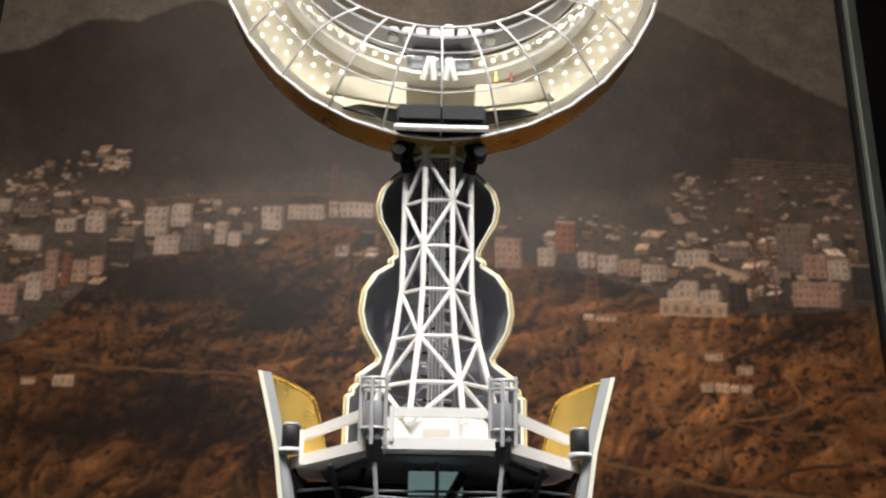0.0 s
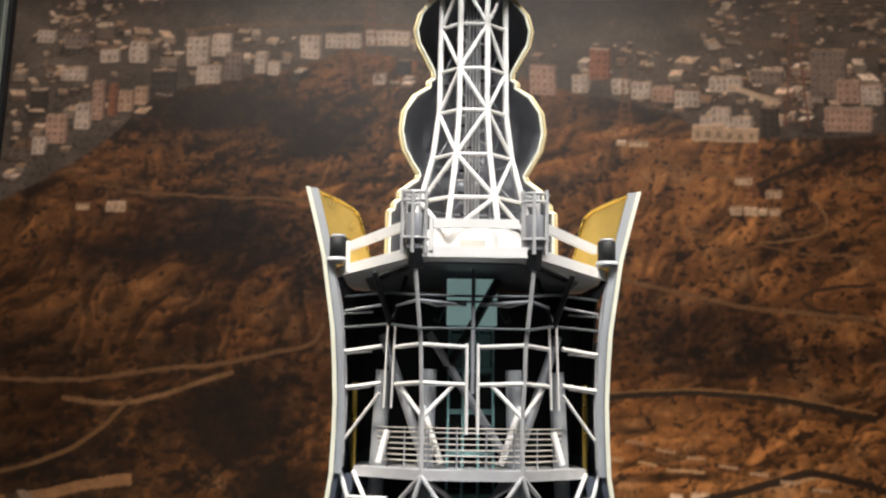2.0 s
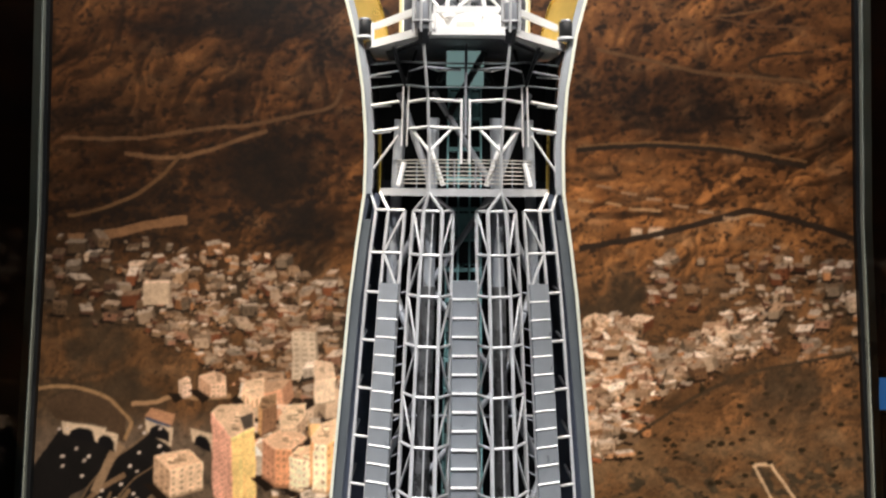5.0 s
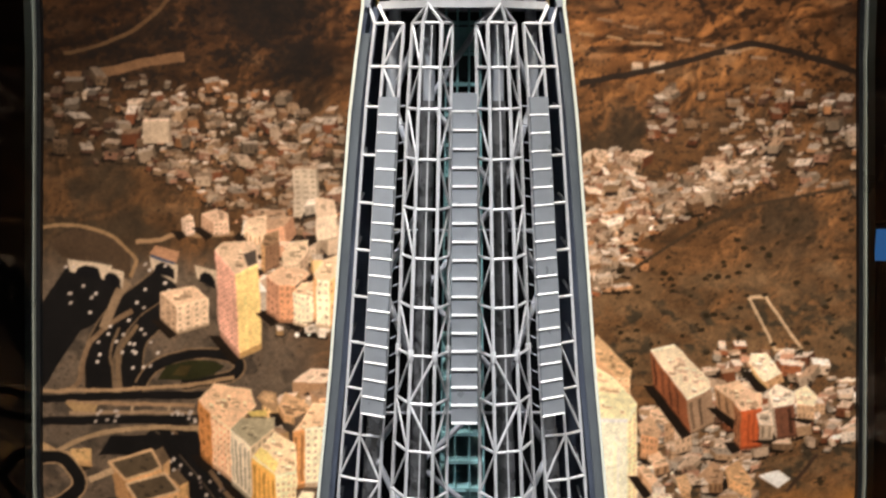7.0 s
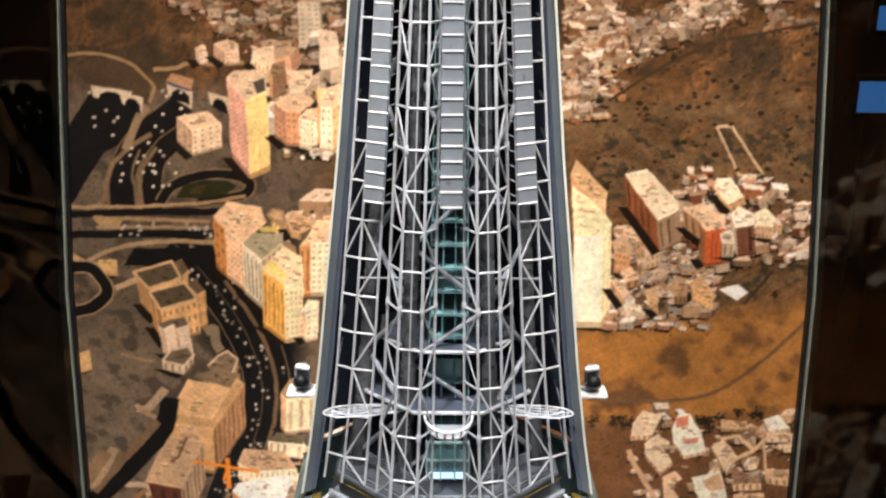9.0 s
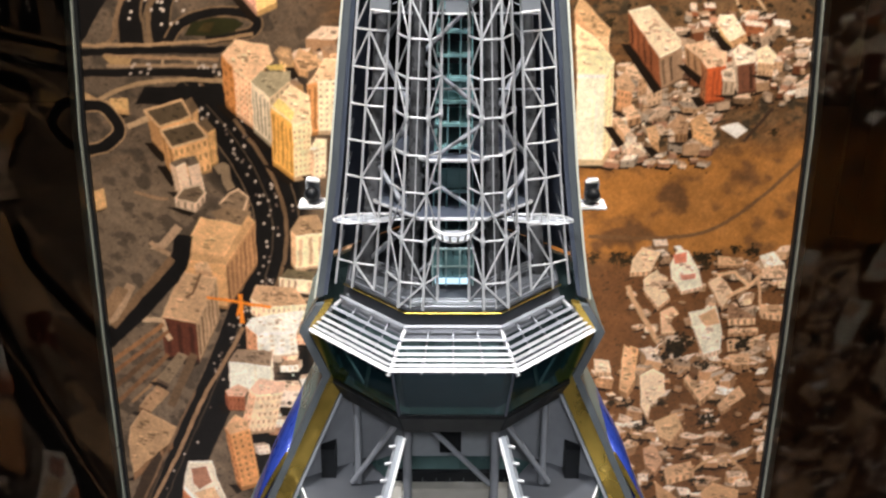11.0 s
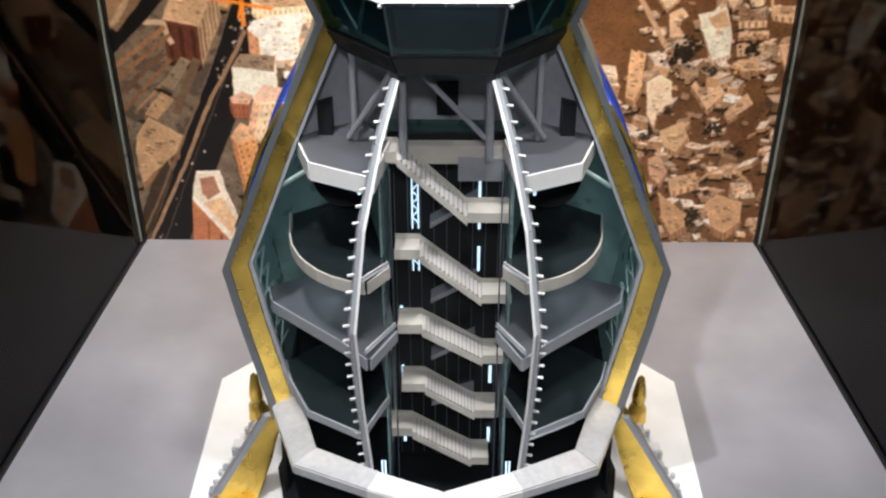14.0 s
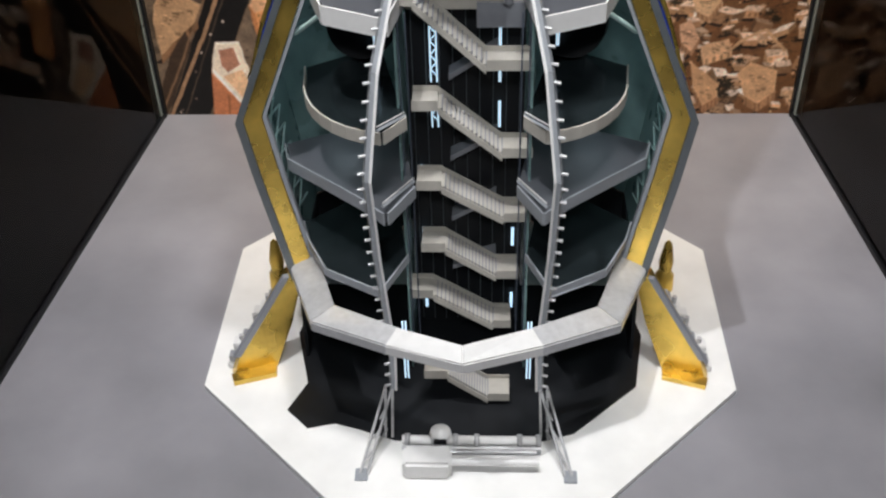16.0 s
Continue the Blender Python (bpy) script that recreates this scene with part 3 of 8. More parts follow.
for x, z, w, h, c, nx, nz in ((-0.558, 2.714, 0.028, 0.037, FAR['p'], 2, 3), (-0.460, 2.711, 0.034, 0.050, FAR['p'], 3, 4), (-0.418, 2.729, 0.029, 0.035, FAR['p'], 3, 3), (-0.269, 2.727, 0.032, 0.041, FAR['p'], 3, 3), (-0.226, 2.747, 0.058, 0.023, FAR['p'], 6, 2), (-0.158, 2.751, 0.074, 0.027, FAR['p'], 7, 2), (-0.608, 2.713, 0.031, 0.021, FAR['p'], 3, 1), (-0.717, 2.747, 0.030, 0.022, FAR['p'], 3, 2), (-0.669, 2.741, 0.040, 0.022, FAR['g'], 4, 2), (-0.344, 2.698, 0.015, 0.037, FAR['p'], 2, 3), (-0.322, 2.697, 0.017, 0.022, FAR['p'], 2, 2), (-0.396, 2.685, 0.028, 0.048, FAR['g'], 3, 4), (-0.443, 2.679, 0.040, 0.033, FAR['p'], 4, 3), (-0.671, 2.680, 0.039, 0.022, FAR['p'], 4, 2), (-0.722, 2.629, 0.028, 0.034, FAR['d'], 3, 3), (-0.519, 2.661, 0.039, 0.039, FAR['d'], 4, 3), (-0.103, 2.700, 0.021, 0.025, FAR['n'], 2, 2), (-0.144, 2.683, 0.019, 0.019, FAR['p'], 2, 1), (-0.617, 2.613, 0.018, 0.065, FAR['k'], 2, 6), (-0.589, 2.620, 0.013, 0.054, FAR['r'], 2, 5), (-0.571, 2.628, 0.021, 0.036, FAR['o'], 2, 3),
                            (-0.544, 2.642, 0.018, 0.030, FAR['o'], 2, 2), (-0.643, 2.598, 0.022, 0.041, FAR['p'], 2, 3), (-0.692, 2.571, 0.033, 0.047, FAR['k'], 3, 4), (-0.713, 2.553, 0.022, 0.027, FAR['p'], 2, 2), (0.123, 2.668, 0.040, 0.053, FAR['k'], 4, 4), (0.223, 2.698, 0.033, 0.053, FAR['r'], 3, 4), (0.193, 2.674, 0.026, 0.032, FAR['p'], 2, 3), (0.262, 2.673, 0.027, 0.024, FAR['p'], 2, 2), (0.296, 2.666, 0.030, 0.029, FAR['p'], 3, 2), (0.330, 2.661, 0.034, 0.025, FAR['k'], 3, 2), (0.369, 2.652, 0.039, 0.028, FAR['p'], 4, 2), (0.428, 2.681, 0.052, 0.024, FAR['p'], 5, 2), (0.498, 2.696, 0.052, 0.022, FAR['g'], 5, 2), (0.600, 2.673, 0.060, 0.083, FAR['g'], 6, 7), (0.644, 2.664, 0.038, 0.040, FAR['k'], 3, 3), (0.685, 2.663, 0.035, 0.033, FAR['p'], 3, 3), (0.621, 2.615, 0.079, 0.040, FAR['k'], 8, 3), (0.725, 2.628, 0.043, 0.059, FAR['n'], 4, 5), (0.411, 2.595, 0.085, 0.040, FAR['p'], 9, 3), (0.431, 2.625, 0.030, 0.027, FAR['p'], 3, 2), (0.513, 2.603, 0.028, 0.050, FAR['d'], 2, 4)):
    block(x, z, w, h, 0.010, c, 0.45, 0.35, (nx, nz), 0.6)
ink([(0.463, 2.695), (0.546, 2.669), (0.543, 2.657), (0.460, 2.687)], (0.46, 0.4, 0.34))
for k in range(8):
    ink([(0.53, 2.825 + k * 0.007), (0.75, 2.818 + k * 0.007), (0.74, 2.821 + k * 0.007), (0.54, 2.8275 + k * 0.007)], (0.11, 0.095, 0.08))
for x, z, h in ((0.575, 2.62, 0.20), (0.285, 2.60, 0.12), (-0.15, 2.69, 0.16), (-0.19, 2.67, 0.08), (0.50, 2.50, 0.09)):
    for sx in (-1, 1):
        ink([(x + sx * h * 0.11, z), (x + sx * h * 0.09, z), (x + sx * 0.001, z + h), (x + sx * 0.003, z + h)], (0.16, 0.07, 0.05))
    for k in range(9):
        f = (k + 0.5) / 9
        ink([(x - h * 0.1 * (1 - f), z + h * f), (x + h * 0.1 * (1 - f), z + h * f), (x + h * 0.1 * (1 - f), z + h * f + 0.0015), (x - h * 0.1 * (1 - f), z + h * f + 0.0015)], (0.2, 0.1, 0.08))
# hill tracks and the lone sheds
road(curve([(-0.755, 2.179), (-0.616, 2.178), (-0.497, 2.195), (-0.387, 2.207), (-0.295, 2.227), (-0.235, 2.242), (-0.213, 2.275)]), 0.007, (0.15, 0.10, 0.06))
road(curve([(-0.633, 2.149), (-0.541, 2.141), (-0.468, 2.158), (-0.395, 2.184), (-0.359, 2.194)]), 0.008, (0.17, 0.115, 0.07))
road(curve([(-0.745, 2.029), (-0.691, 2.039), (-0.620, 2.067), (-0.566, 2.104), (-0.523, 2.150)]), 0.007, (0.12, 0.08, 0.045))
road(curve([(-0.742, 1.984), (-0.670, 1.992), (-0.580, 2.013), (-0.517, 2.021)]), 0.018, (0.17, 0.105, 0.06))
road(curve([(-0.662, 2.333), (-0.642, 2.400), (-0.631, 2.447)]), 0.004, (0.05, 0.03, 0.018))
road(curve([(-0.733, 2.422), (-0.705, 2.465)]), 0.004, (0.05, 0.03, 0.018))
road(curve([(-0.549, 2.492), (-0.398, 2.484), (-0.247, 2.482), (-0.115, 2.474)]), 0.005, (0.14, 0.09, 0.05))
road(curve([(0.279, 2.357), (0.353, 2.340), (0.474, 2.315), (0.575, 2.306), (0.694, 2.298)]), 0.007, (0.16, 0.105, 0.06))
road(curve([(0.241, 2.162), (0.351, 2.171), (0.443, 2.170), (0.535, 2.162), (0.689, 2.132)]), 0.009, (0.035, 0.028, 0.022))
road(curve([(0.245, 2.169), (0.351, 2.178), (0.443, 2.177), (0.535, 2.169), (0.689, 2.143)]), 0.003, (0.22, 0.15, 0.08))
road(curve([(0.337, 2.582), (0.346, 2.553), (0.402, 2.540), (0.477, 2.526)]), 0.005, (0.17, 0.11, 0.06))
road(curve([(0.505, 2.520), (0.563, 2.544), (0.629, 2.574), (0.639, 2.587)]), 0.009, (0.045, 0.03, 0.02))
road(curve([(0.543, 2.521), (0.701, 2.519)]), 0.004, (0.16, 0.10, 0.055))
road(curve([(0.594, 2.499), (0.617, 2.471), (0.616, 2.443), (0.569, 2.428), (0.504, 2.422)]), 0.004, (0.2, 0.13, 0.07))
road(curve([(0.503, 2.419), (0.587, 2.404), (0.697, 2.401)]), 0.004, (0.15, 0.09, 0.05))
road(curve([(0.696, 2.354), (0.623, 2.348), (0.576, 2.334), (0.585, 2.315), (0.631, 2.306)]), 0.006, (0.06, 0.04, 0.025))
road(curve([(0.500, 2.021), (0.550, 2.031), (0.601, 2.044)]), 0.005, (0.3, 0.21, 0.13))
road(curve([(0.245, 2.067), (0.275, 2.064)]), 0.006, (0.3, 0.22, 0.14))
road(curve([(0.300, 2.061), (0.330, 2.054)]), 0.005, (0.3, 0.22, 0.14))
road(curve([(0.346, 2.049), (0.407, 2.045)]), 0.005, (0.3, 0.22, 0.14))
for x, z, w, h in ((-0.582, 2.457, 0.031, 0.018), (-0.632, 2.460, 0.021, 0.010), (0.458, 2.468, 0.019, 0.017), (0.481, 2.468, 0.022, 0.014), (0.506, 2.469, 0.013, 0.010), (0.523, 2.469, 0.017, 0.010), (0.468, 2.520, 0.028, 0.012), (0.519, 2.498, 0.024, 0.013), (0.269, 2.583, 0.016, 0.009), (0.289, 2.582, 0.033, 0.009), (0.398, 2.593, 0.053, 0.034), (0.450, 2.594, 0.057, 0.025), (0.349, 1.992, 0.021, 0.020), (0.384, 1.992, 0.028, 0.023), (-0.714, 1.940, 0.027, 0.022)):
    block(x, z, w, h * 0.8, 0.008, (0.42, 0.35, 0.28), 0.3, 0.5, (3, 1), 0.9)
for k in range(6):
    ink([(0.491 - 0.008 + k * 0.0012, 2.493 + k * 0.011), (0.491 + 0.008 - k * 0.0012, 2.493 + k * 0.011), (0.491 + 0.008 - k * 0.0012, 2.493 + 0.002 + k * 0.011), (0.491 - 0.008 + k * 0.0012, 2.493 + 0.002 + k * 0.011)], (0.26, 0.14, 0.09))
# hill villages
MIX = [TAN, PALE, PINK, BRICK, (0.62, 0.46, 0.32), (0.6, 0.32, 0.16), (0.55, 0.34, 0.2), (0.66, 0.56, 0.45)]
DUSK = [TAN, PALE, PINK, BRICK, TAN]
town(560, -0.68, -0.22, 1.62, 2.00, 0.0115, lambda x, z: z < 1.97 - 0.28 * abs(x + 0.46) and z > 1.83 - 0.55 * (x + 0.62) - 0.02, MIX, 5, 0.46, 0.3, (0.012, 0.008, 0.005))
town(70, -0.80, -0.55, 1.80, 1.98, 0.014, lambda x, z: z > 1.80 + (x + 0.8) * 0.1, DUSK, 6, 0.3, 0.12)
town(330, 0.25, 0.42, 1.55, 1.83, 0.014, lambda x, z: x < 0.42 - abs(z - 1.70) * 0.6, MIX, 7, 0.68, 0.3, (0.02, 0.012, 0.007))
town(260, 0.40, 0.62, 1.66, 1.86, 0.013, lambda x, z: abs(z - 1.72 - (x - 0.40) * 0.45) < 0.045, MIX, 8, 0.58, 0.3, (0.02, 0.012, 0.007))
town(90, 0.38, 0.80, 1.85, 2.00, 0.011, lambda x, z: abs(z - 1.87 - (x - 0.38) * 0.12) < 0.07, DUSK, 9, 0.42, 0.12)
town(50, 0.60, 0.80, 1.74, 1.95, 0.015, lambda x, z: x > 0.62, MIX, 10, 0.5, 0.12)
road(curve([(0.25, 1.97), (0.40, 2.0), (0.52, 2.03), (0.60, 2.045), (0.80, 1.99)]), 0.012, (0.03, 0.022, 0.017))
road(curve([(0.36, 1.60), (0.45, 1.66), (0.52, 1.70), (0.62, 1.735), (0.80, 1.77)]), 0.007, (0.06, 0.045, 0.03))
for k in range(7):
    ink([(0.28 + k * 0.05, 2.09 - k * 0.012), (0.31 + k * 0.05, 2.087 - k * 0.012), (0.31 + k * 0.05, 2.092 - k * 0.012), (0.28 + k * 0.05, 2.095 - k * 0.012)], (0.26, 0.2, 0.15))
block(-0.60, 1.855, 0.05, 0.042, 0.012, (0.36, 0.31, 0.25), 0.3, 0.5, (0, 0), 0.9)
block(-0.31, 1.71, 0.045, 0.095, 0.012, (0.46, 0.42, 0.36), 0.35, 0.5, (3, 9), 0.9)
# the walled plot and bushes on the slope
road([(0.60, 1.545), (0.635, 1.545), (0.715, 1.435), (0.66, 1.435), (0.60, 1.545)], 0.005, (0.5, 0.4, 0.28))
for k in range(110):
    rng = random.Random(k)
    x, z, r = rng.uniform(0.3, 0.82), rng.uniform(1.42, 1.72), rng.uniform(0.003, 0.009)
    ink([(x + r * math.cos(a) * rng.uniform(0.6, 1.2), z + r * 0.7 * math.sin(a) * rng.uniform(0.6, 1.2)) for a in np.arange(8) * 0.785], (0.03, 0.024, 0.013))
def house(roof, drop, top, walls, clutter=6):
    """A printed building in oblique view: its roof's corners, the fall of its walls, and the walls that show."""
    rng = random.Random(int(abs(roof[0][0] * 9731 + roof[0][1] * 5417) * 1e3))
    dx, dz = drop
    for i, j, *_ in walls[:1]:
        (xa, za), (xb, zb) = roof[i], roof[j]
        ink([(xa + dx, za + dz), (xb + dx, zb + dz), (xb + dx - 0.016, zb + dz - 0.010), (xa + dx - 0.022, za + dz)], (0.02, 0.014, 0.010))
    for i, j, colour, nx, nz in walls:
        (xa, za), (xb, zb) = roof[i], roof[j]

        def on(f, g):
            return (lerp(xa, xb, f) + dx * g, lerp(za, zb, f) + dz * g)
        ink([on(0, 0), on(1, 0), on(1, 1), on(0, 1)], colour)
        for _ in range(5):
            f, g, w = rng.random() * 0.9, rng.random() * 0.6, rng.uniform(0.03, 0.12)
            ink([on(f, g), on(min(1, f + w), g), on(min(1, f + w), 1), on(f, 1)], tone(colour, rng.uniform(0.86, 1.1)))
        for p in range(nx):
            for q in range(nz):
                if nx * nz > 1 and rng.random() < 0.93:
                    f0, f1 = (p + 0.3) / nx, (p + 0.66) / nx
                    g0, g1 = (q + 0.32) / nz, (q + 0.74) / nz
                    if nz == 1:
                        g0, g1 = 0.10, 0.88
                    ink([on(f0, g0), on(f1, g0), on(f1, g1), on(f0, g1)], tone(colour, rng.uniform(0.34, 0.66)))
        ink([on(0, 0), on(1, 0), on(1, 0.035), on(0, 0.035)], tone(colour, 1.18))
        ink([on(0, 0.93), on(1, 0.93), on(1, 1), on(0, 1)], tone(colour, 0.5))
    ink(roof, top)
    cx, cz = sum(p[0] for p in roof) / len(roof), sum(p[1] for p in roof) / len(roof)
    for a, b in zip(roof, roof[1:] + roof[:1]):
        ink([a, b, (lerp(b[0], cx, 0.07), lerp(b[1], cz, 0.07)), (lerp(a[0], cx, 0.07), lerp(a[1], cz, 0.07))], tone(top, rng.uniform(1.0, 1.25)))
    for _ in range(clutter):
        a, b = rng.sample(roof, 2)
        f, g = rng.uniform(0.1, 0.9), rng.uniform(0.15, 0.8)
        x, z = lerp(lerp(a[0], b[0], f), cx, g), lerp(lerp(a[1], b[1], f), cz, g)
        w, h = rng.uniform(0.003, 0.009), rng.uniform(0.002, 0.006)
        ink([(x - w, z), (x + w * 0.8, z - h * 0.4), (x + w, z - h * 1.3), (x - w * 0.9, z - h)], tone(top, rng.choice((0.35, 0.5, 0.62))))
        ink([(x - w, z + h), (x + w * 0.7, z + h * 0.7), (x + w * 0.8, z - h * 0.4), (x - w, z)], tone(top, rng.choice((0.75, 1.2, 1.35, 0.6))))


def scrub(x, z, r):
    """A dark clump of printed bushes."""
    rng = random.Random(int(abs(x) * 1e4))
    for _ in range(60):
        u, v, q = x + rng.gauss(0, 0.42) * r, z + rng.gauss(0, 0.34) * r, r * rng.uniform(0.06, 0.2)
        ink([(u + q * math.cos(a) * rng.uniform(0.7, 1.2), v + q * math.sin(a) * rng.uniform(0.7, 1.2)) for a in np.arange(7) * 0.8976], tone((0.04, 0.034, 0.018), rng.uniform(0.3, 1.2)))


PEACH, CREAMY = (0.70, 0.52, 0.37), (0.84, 0.70, 0.53)
ASPH, KERB = (0.013, 0.013, 0.015), (0.15, 0.115, 0.08)
HOT = [(0.85, 0.74, 0.62), (0.9, 0.7, 0.5), (0.8, 0.72, 0.66)]
# crowds of lesser houses behind the single ones
town(40, -0.42, -0.24, 1.46, 1.72, 0.026, lambda x, z: True, [PALE, CREAM, (0.6, 0.36, 0.25), WHITE_], 12, 0.8, 0.2)
town(34, -0.51, -0.25, 1.16, 1.34, 0.026, lambda x, z: z > 1.10 + 0.2 * abs(x + 0.4), [PALE, CREAM, (0.6, 0.4, 0.26), CREAM], 13, 0.9, 0.2)
town(70, -0.56, -0.26, 0.60, 0.82, 0.022, lambda x, z: x > -0.42 - (0.8 - z) * 0.55, HOT, 14, 1.1, 0.2)
town(70, -0.52, -0.28, 0.05, 0.62, 0.030, lambda x, z: x > -0.50, HOT + [(0.8, 0.5, 0.36)], 15, 1.0, 0.2)
town(150, 0.37, 0.62, 1.06, 1.34, 0.017, lambda x, z: z < 1.32 - (x - 0.37) * 0.35, [TAN, PALE, PINK, WHITE_], 16, 0.8, 0.25)
town(190, 0.52, 0.85, 1.20, 1.44, 0.016, lambda x, z: z < 1.45 - (x - 0.52) * 0.25 and z > 1.16 + (x - 0.52) * 0.22, [TAN, PALE, PINK, WHITE_, BRICK], 17, 0.8, 0.25)
town(110, 0.45, 0.86, 0.50, 0.84, 0.019, lambda x, z: x > 0.45 + abs(z - 0.70) * 0.25, [PALE, TAN, (0.66, 0.48, 0.34), TAN], 18, 1.1, 0.4, (0.035, 0.020, 0.011), 0.35)
town(230, 0.33, 0.86, -0.02, 0.56, 0.022, lambda x, z: x > 0.33 + max(0, z - 0.4), [TAN, (0.5, 0.33, 0.2), (0.4, 0.25, 0.15), (0.36, 0.23, 0.14)], 19, 1.05, 0.4, (0.028, 0.016, 0.009), 0.35)
road(curve([(0.35, 0.885), (0.50, 0.88), (0.64, 0.90), (0.75, 0.98), (0.86, 1.10)]), 0.010, (0.16, 0.10, 0.055))
road(curve([(0.70, 1.13), (0.73, 1.17), (0.76, 1.21)]), 0.008, (0.06, 0.04, 0.03))
for k in range(60):
    rng = random.Random(3000 + k)
    scrub(rng.uniform(0.34, 0.86), rng.choice((rng.uniform(0.02, 0.5), rng.uniform(0.8, 0.84), rng.uniform(1.15, 1.45))), rng.uniform(0.008, 0.02))
# avenue down to the railway
AVE = curve([(-0.593, 1.266), (-0.525, 1.185), (-0.465, 1.095), (-0.426, 1.003), (-0.411, 0.916), (-0.421, 0.820), (-0.457, 0.721), (-0.497, 0.663), (-0.543, 0.551), (-0.612, 0.400), (-0.677, 0.259), (-0.741, 0.111), (-0.795, -0.005)])
road(AVE, 0.105, ASPH, (0.16, 0.13, 0.1))
road([(x + 0.022, z) for x, z in AVE[:60]], 0.010, (0.15, 0.11, 0.075))
road([(x - 0.012, z) for x, z in AVE], 0.003, (0.10, 0.085, 0.07))
for k in range(150):
    rng = random.Random(900 + k)
    i = rng.randrange(1, len(AVE) - 30) if k % 4 else rng.randrange(1, len(AVE))
    x, z = AVE[i][0] + rng.choice((-0.036, -0.022, 0.0, 0.038)) + rng.uniform(-0.006, 0.006), AVE[i][1] + rng.uniform(-0.02, 0.02)
    ink([(x, z), (x + 0.006, z - 0.004), (x + 0.011, z + 0.003), (x + 0.005, z + 0.007)], (0.006, 0.006, 0.007))
    ink([(x + 0.001, z + 0.002), (x + 0.006, z - 0.001), (x + 0.009, z + 0.005), (x + 0.004, z + 0.008)], rng.choice(((0.5, 0.48, 0.46), (0.34, 0.32, 0.31), (0.14, 0.12, 0.12))))
# motorway: portals, ramps and the crossing bridges
ink([(-0.847, 1.502), (-0.811, 1.548), (-0.768, 1.609), (-0.678, 1.594), (-0.649, 1.562), (-0.699, 1.501), (-0.746, 1.478), (-0.796, 1.407), (-0.827, 1.359), (-0.856, 1.347)], ASPH)
ink([(-0.799, 1.664), (-0.747, 1.687), (-0.680, 1.675), (-0.636, 1.641), (-0.639, 1.583), (-0.667, 1.594), (-0.677, 1.618), (-0.772, 1.629)], (0.07, 0.05, 0.034))
road(curve([(-0.814, 1.689), (-0.747, 1.694), (-0.685, 1.677), (-0.653, 1.654), (-0.628, 1.623), (-0.639, 1.589)]), 0.007, (0.24, 0.17, 0.1))
road(curve([(-0.624, 1.661), (-0.579, 1.664), (-0.545, 1.673), (-0.477, 1.673), (-0.432, 1.677)]), 0.009, (0.27, 0.19, 0.12))
road(curve([(-0.571, 1.583), (-0.615, 1.548), (-0.659, 1.513), (-0.695, 1.466), (-0.713, 1.413), (-0.716, 1.347)]), 0.055, ASPH, KERB)
road(curve([(-0.562, 1.524), (-0.603, 1.495), (-0.633, 1.463), (-0.646, 1.418), (-0.649, 1.353)]), 0.042, ASPH, KERB)
road(curve([(-0.669, 1.483), (-0.686, 1.442), (-0.688, 1.401), (-0.681, 1.359)]), 0.005, KERB)
road(curve([(-0.631, 1.489), (-0.666, 1.442), (-0.677, 1.401), (-0.674, 1.359)]), 0.009, (0.16, 0.12, 0.08))
road(curve([(-0.642, 1.519), (-0.689, 1.489), (-0.727, 1.454), (-0.747, 1.407), (-0.756, 1.369), (-0.787, 1.349)]), 0.01, (0.17, 0.125, 0.085))
road(curve([(-0.700, 1.484), (-0.669, 1.548), (-0.648, 1.577)]), 0.018, (0.22, 0.17, 0.12))
road(curve([(-0.631, 1.365), (-0.607, 1.397), (-0.560, 1.420), (-0.502, 1.430), (-0.451, 1.424), (-0.428, 1.406), (-0.443, 1.384), (-0.487, 1.373), (-0.545, 1.364)]), 0.02, ASPH, (0.2, 0.15, 0.1))
ink([(-0.596, 1.376), (-0.578, 1.404), (-0.531, 1.416), (-0.480, 1.415), (-0.457, 1.404), (-0.481, 1.385), (-0.533, 1.373)], (0.03, 0.035, 0.014))
ink([(-0.567, 1.385), (-0.549, 1.404), (-0.526, 1.404), (-0.538, 1.382)], (0.06, 0.05, 0.02))
road(curve([(-0.856, 1.350), (-0.695, 1.354), (-0.545, 1.362), (-0.441, 1.380)]), 0.008, (0.3, 0.22, 0.14))
road(curve([(-0.857, 1.333), (-0.695, 1.340), (-0.534, 1.342), (-0.465, 1.344)]), 0.016, ASPH)
road(curve([(-0.783, 1.328), (-0.696, 1.325), (-0.523, 1.320)]), 0.008, (0.28, 0.2, 0.13))
ink([(-0.788, 1.328), (-0.719, 1.323), (-0.726, 1.308), (-0.766, 1.304)], (0.3, 0.22, 0.12))
road(curve([(-0.778, 1.304), (-0.651, 1.306), (-0.524, 1.303)]), 0.007, (0.26, 0.2, 0.14))
road(curve([(-0.860, 1.287), (-0.698, 1.290), (-0.513, 1.291)]), 0.018, ASPH)
road(curve([(-0.829, 1.214), (-0.770, 1.243), (-0.711, 1.262), (-0.629, 1.272), (-0.513, 1.271)]), 0.01, (0.3, 0.23, 0.15))
ink([(-0.699, 1.255), (-0.514, 1.259), (-0.515, 1.213), (-0.725, 1.214)], ASPH)
road([(-0.650, 1.320), (-0.651, 1.303)], 0.006, (0.3, 0.24, 0.17))
road([(-0.575, 1.320), (-0.576, 1.303)], 0.006, (0.3, 0.24, 0.17))
ink([(-0.764, 1.626), (-0.677, 1.612), (-0.682, 1.575), (-0.761, 1.600)], (0.42, 0.37, 0.3))
ink([(-0.751, 1.593), (-0.745, 1.606), (-0.728, 1.613), (-0.707, 1.608), (-0.692, 1.596), (-0.689, 1.577)], (0.01, 0.01, 0.014))
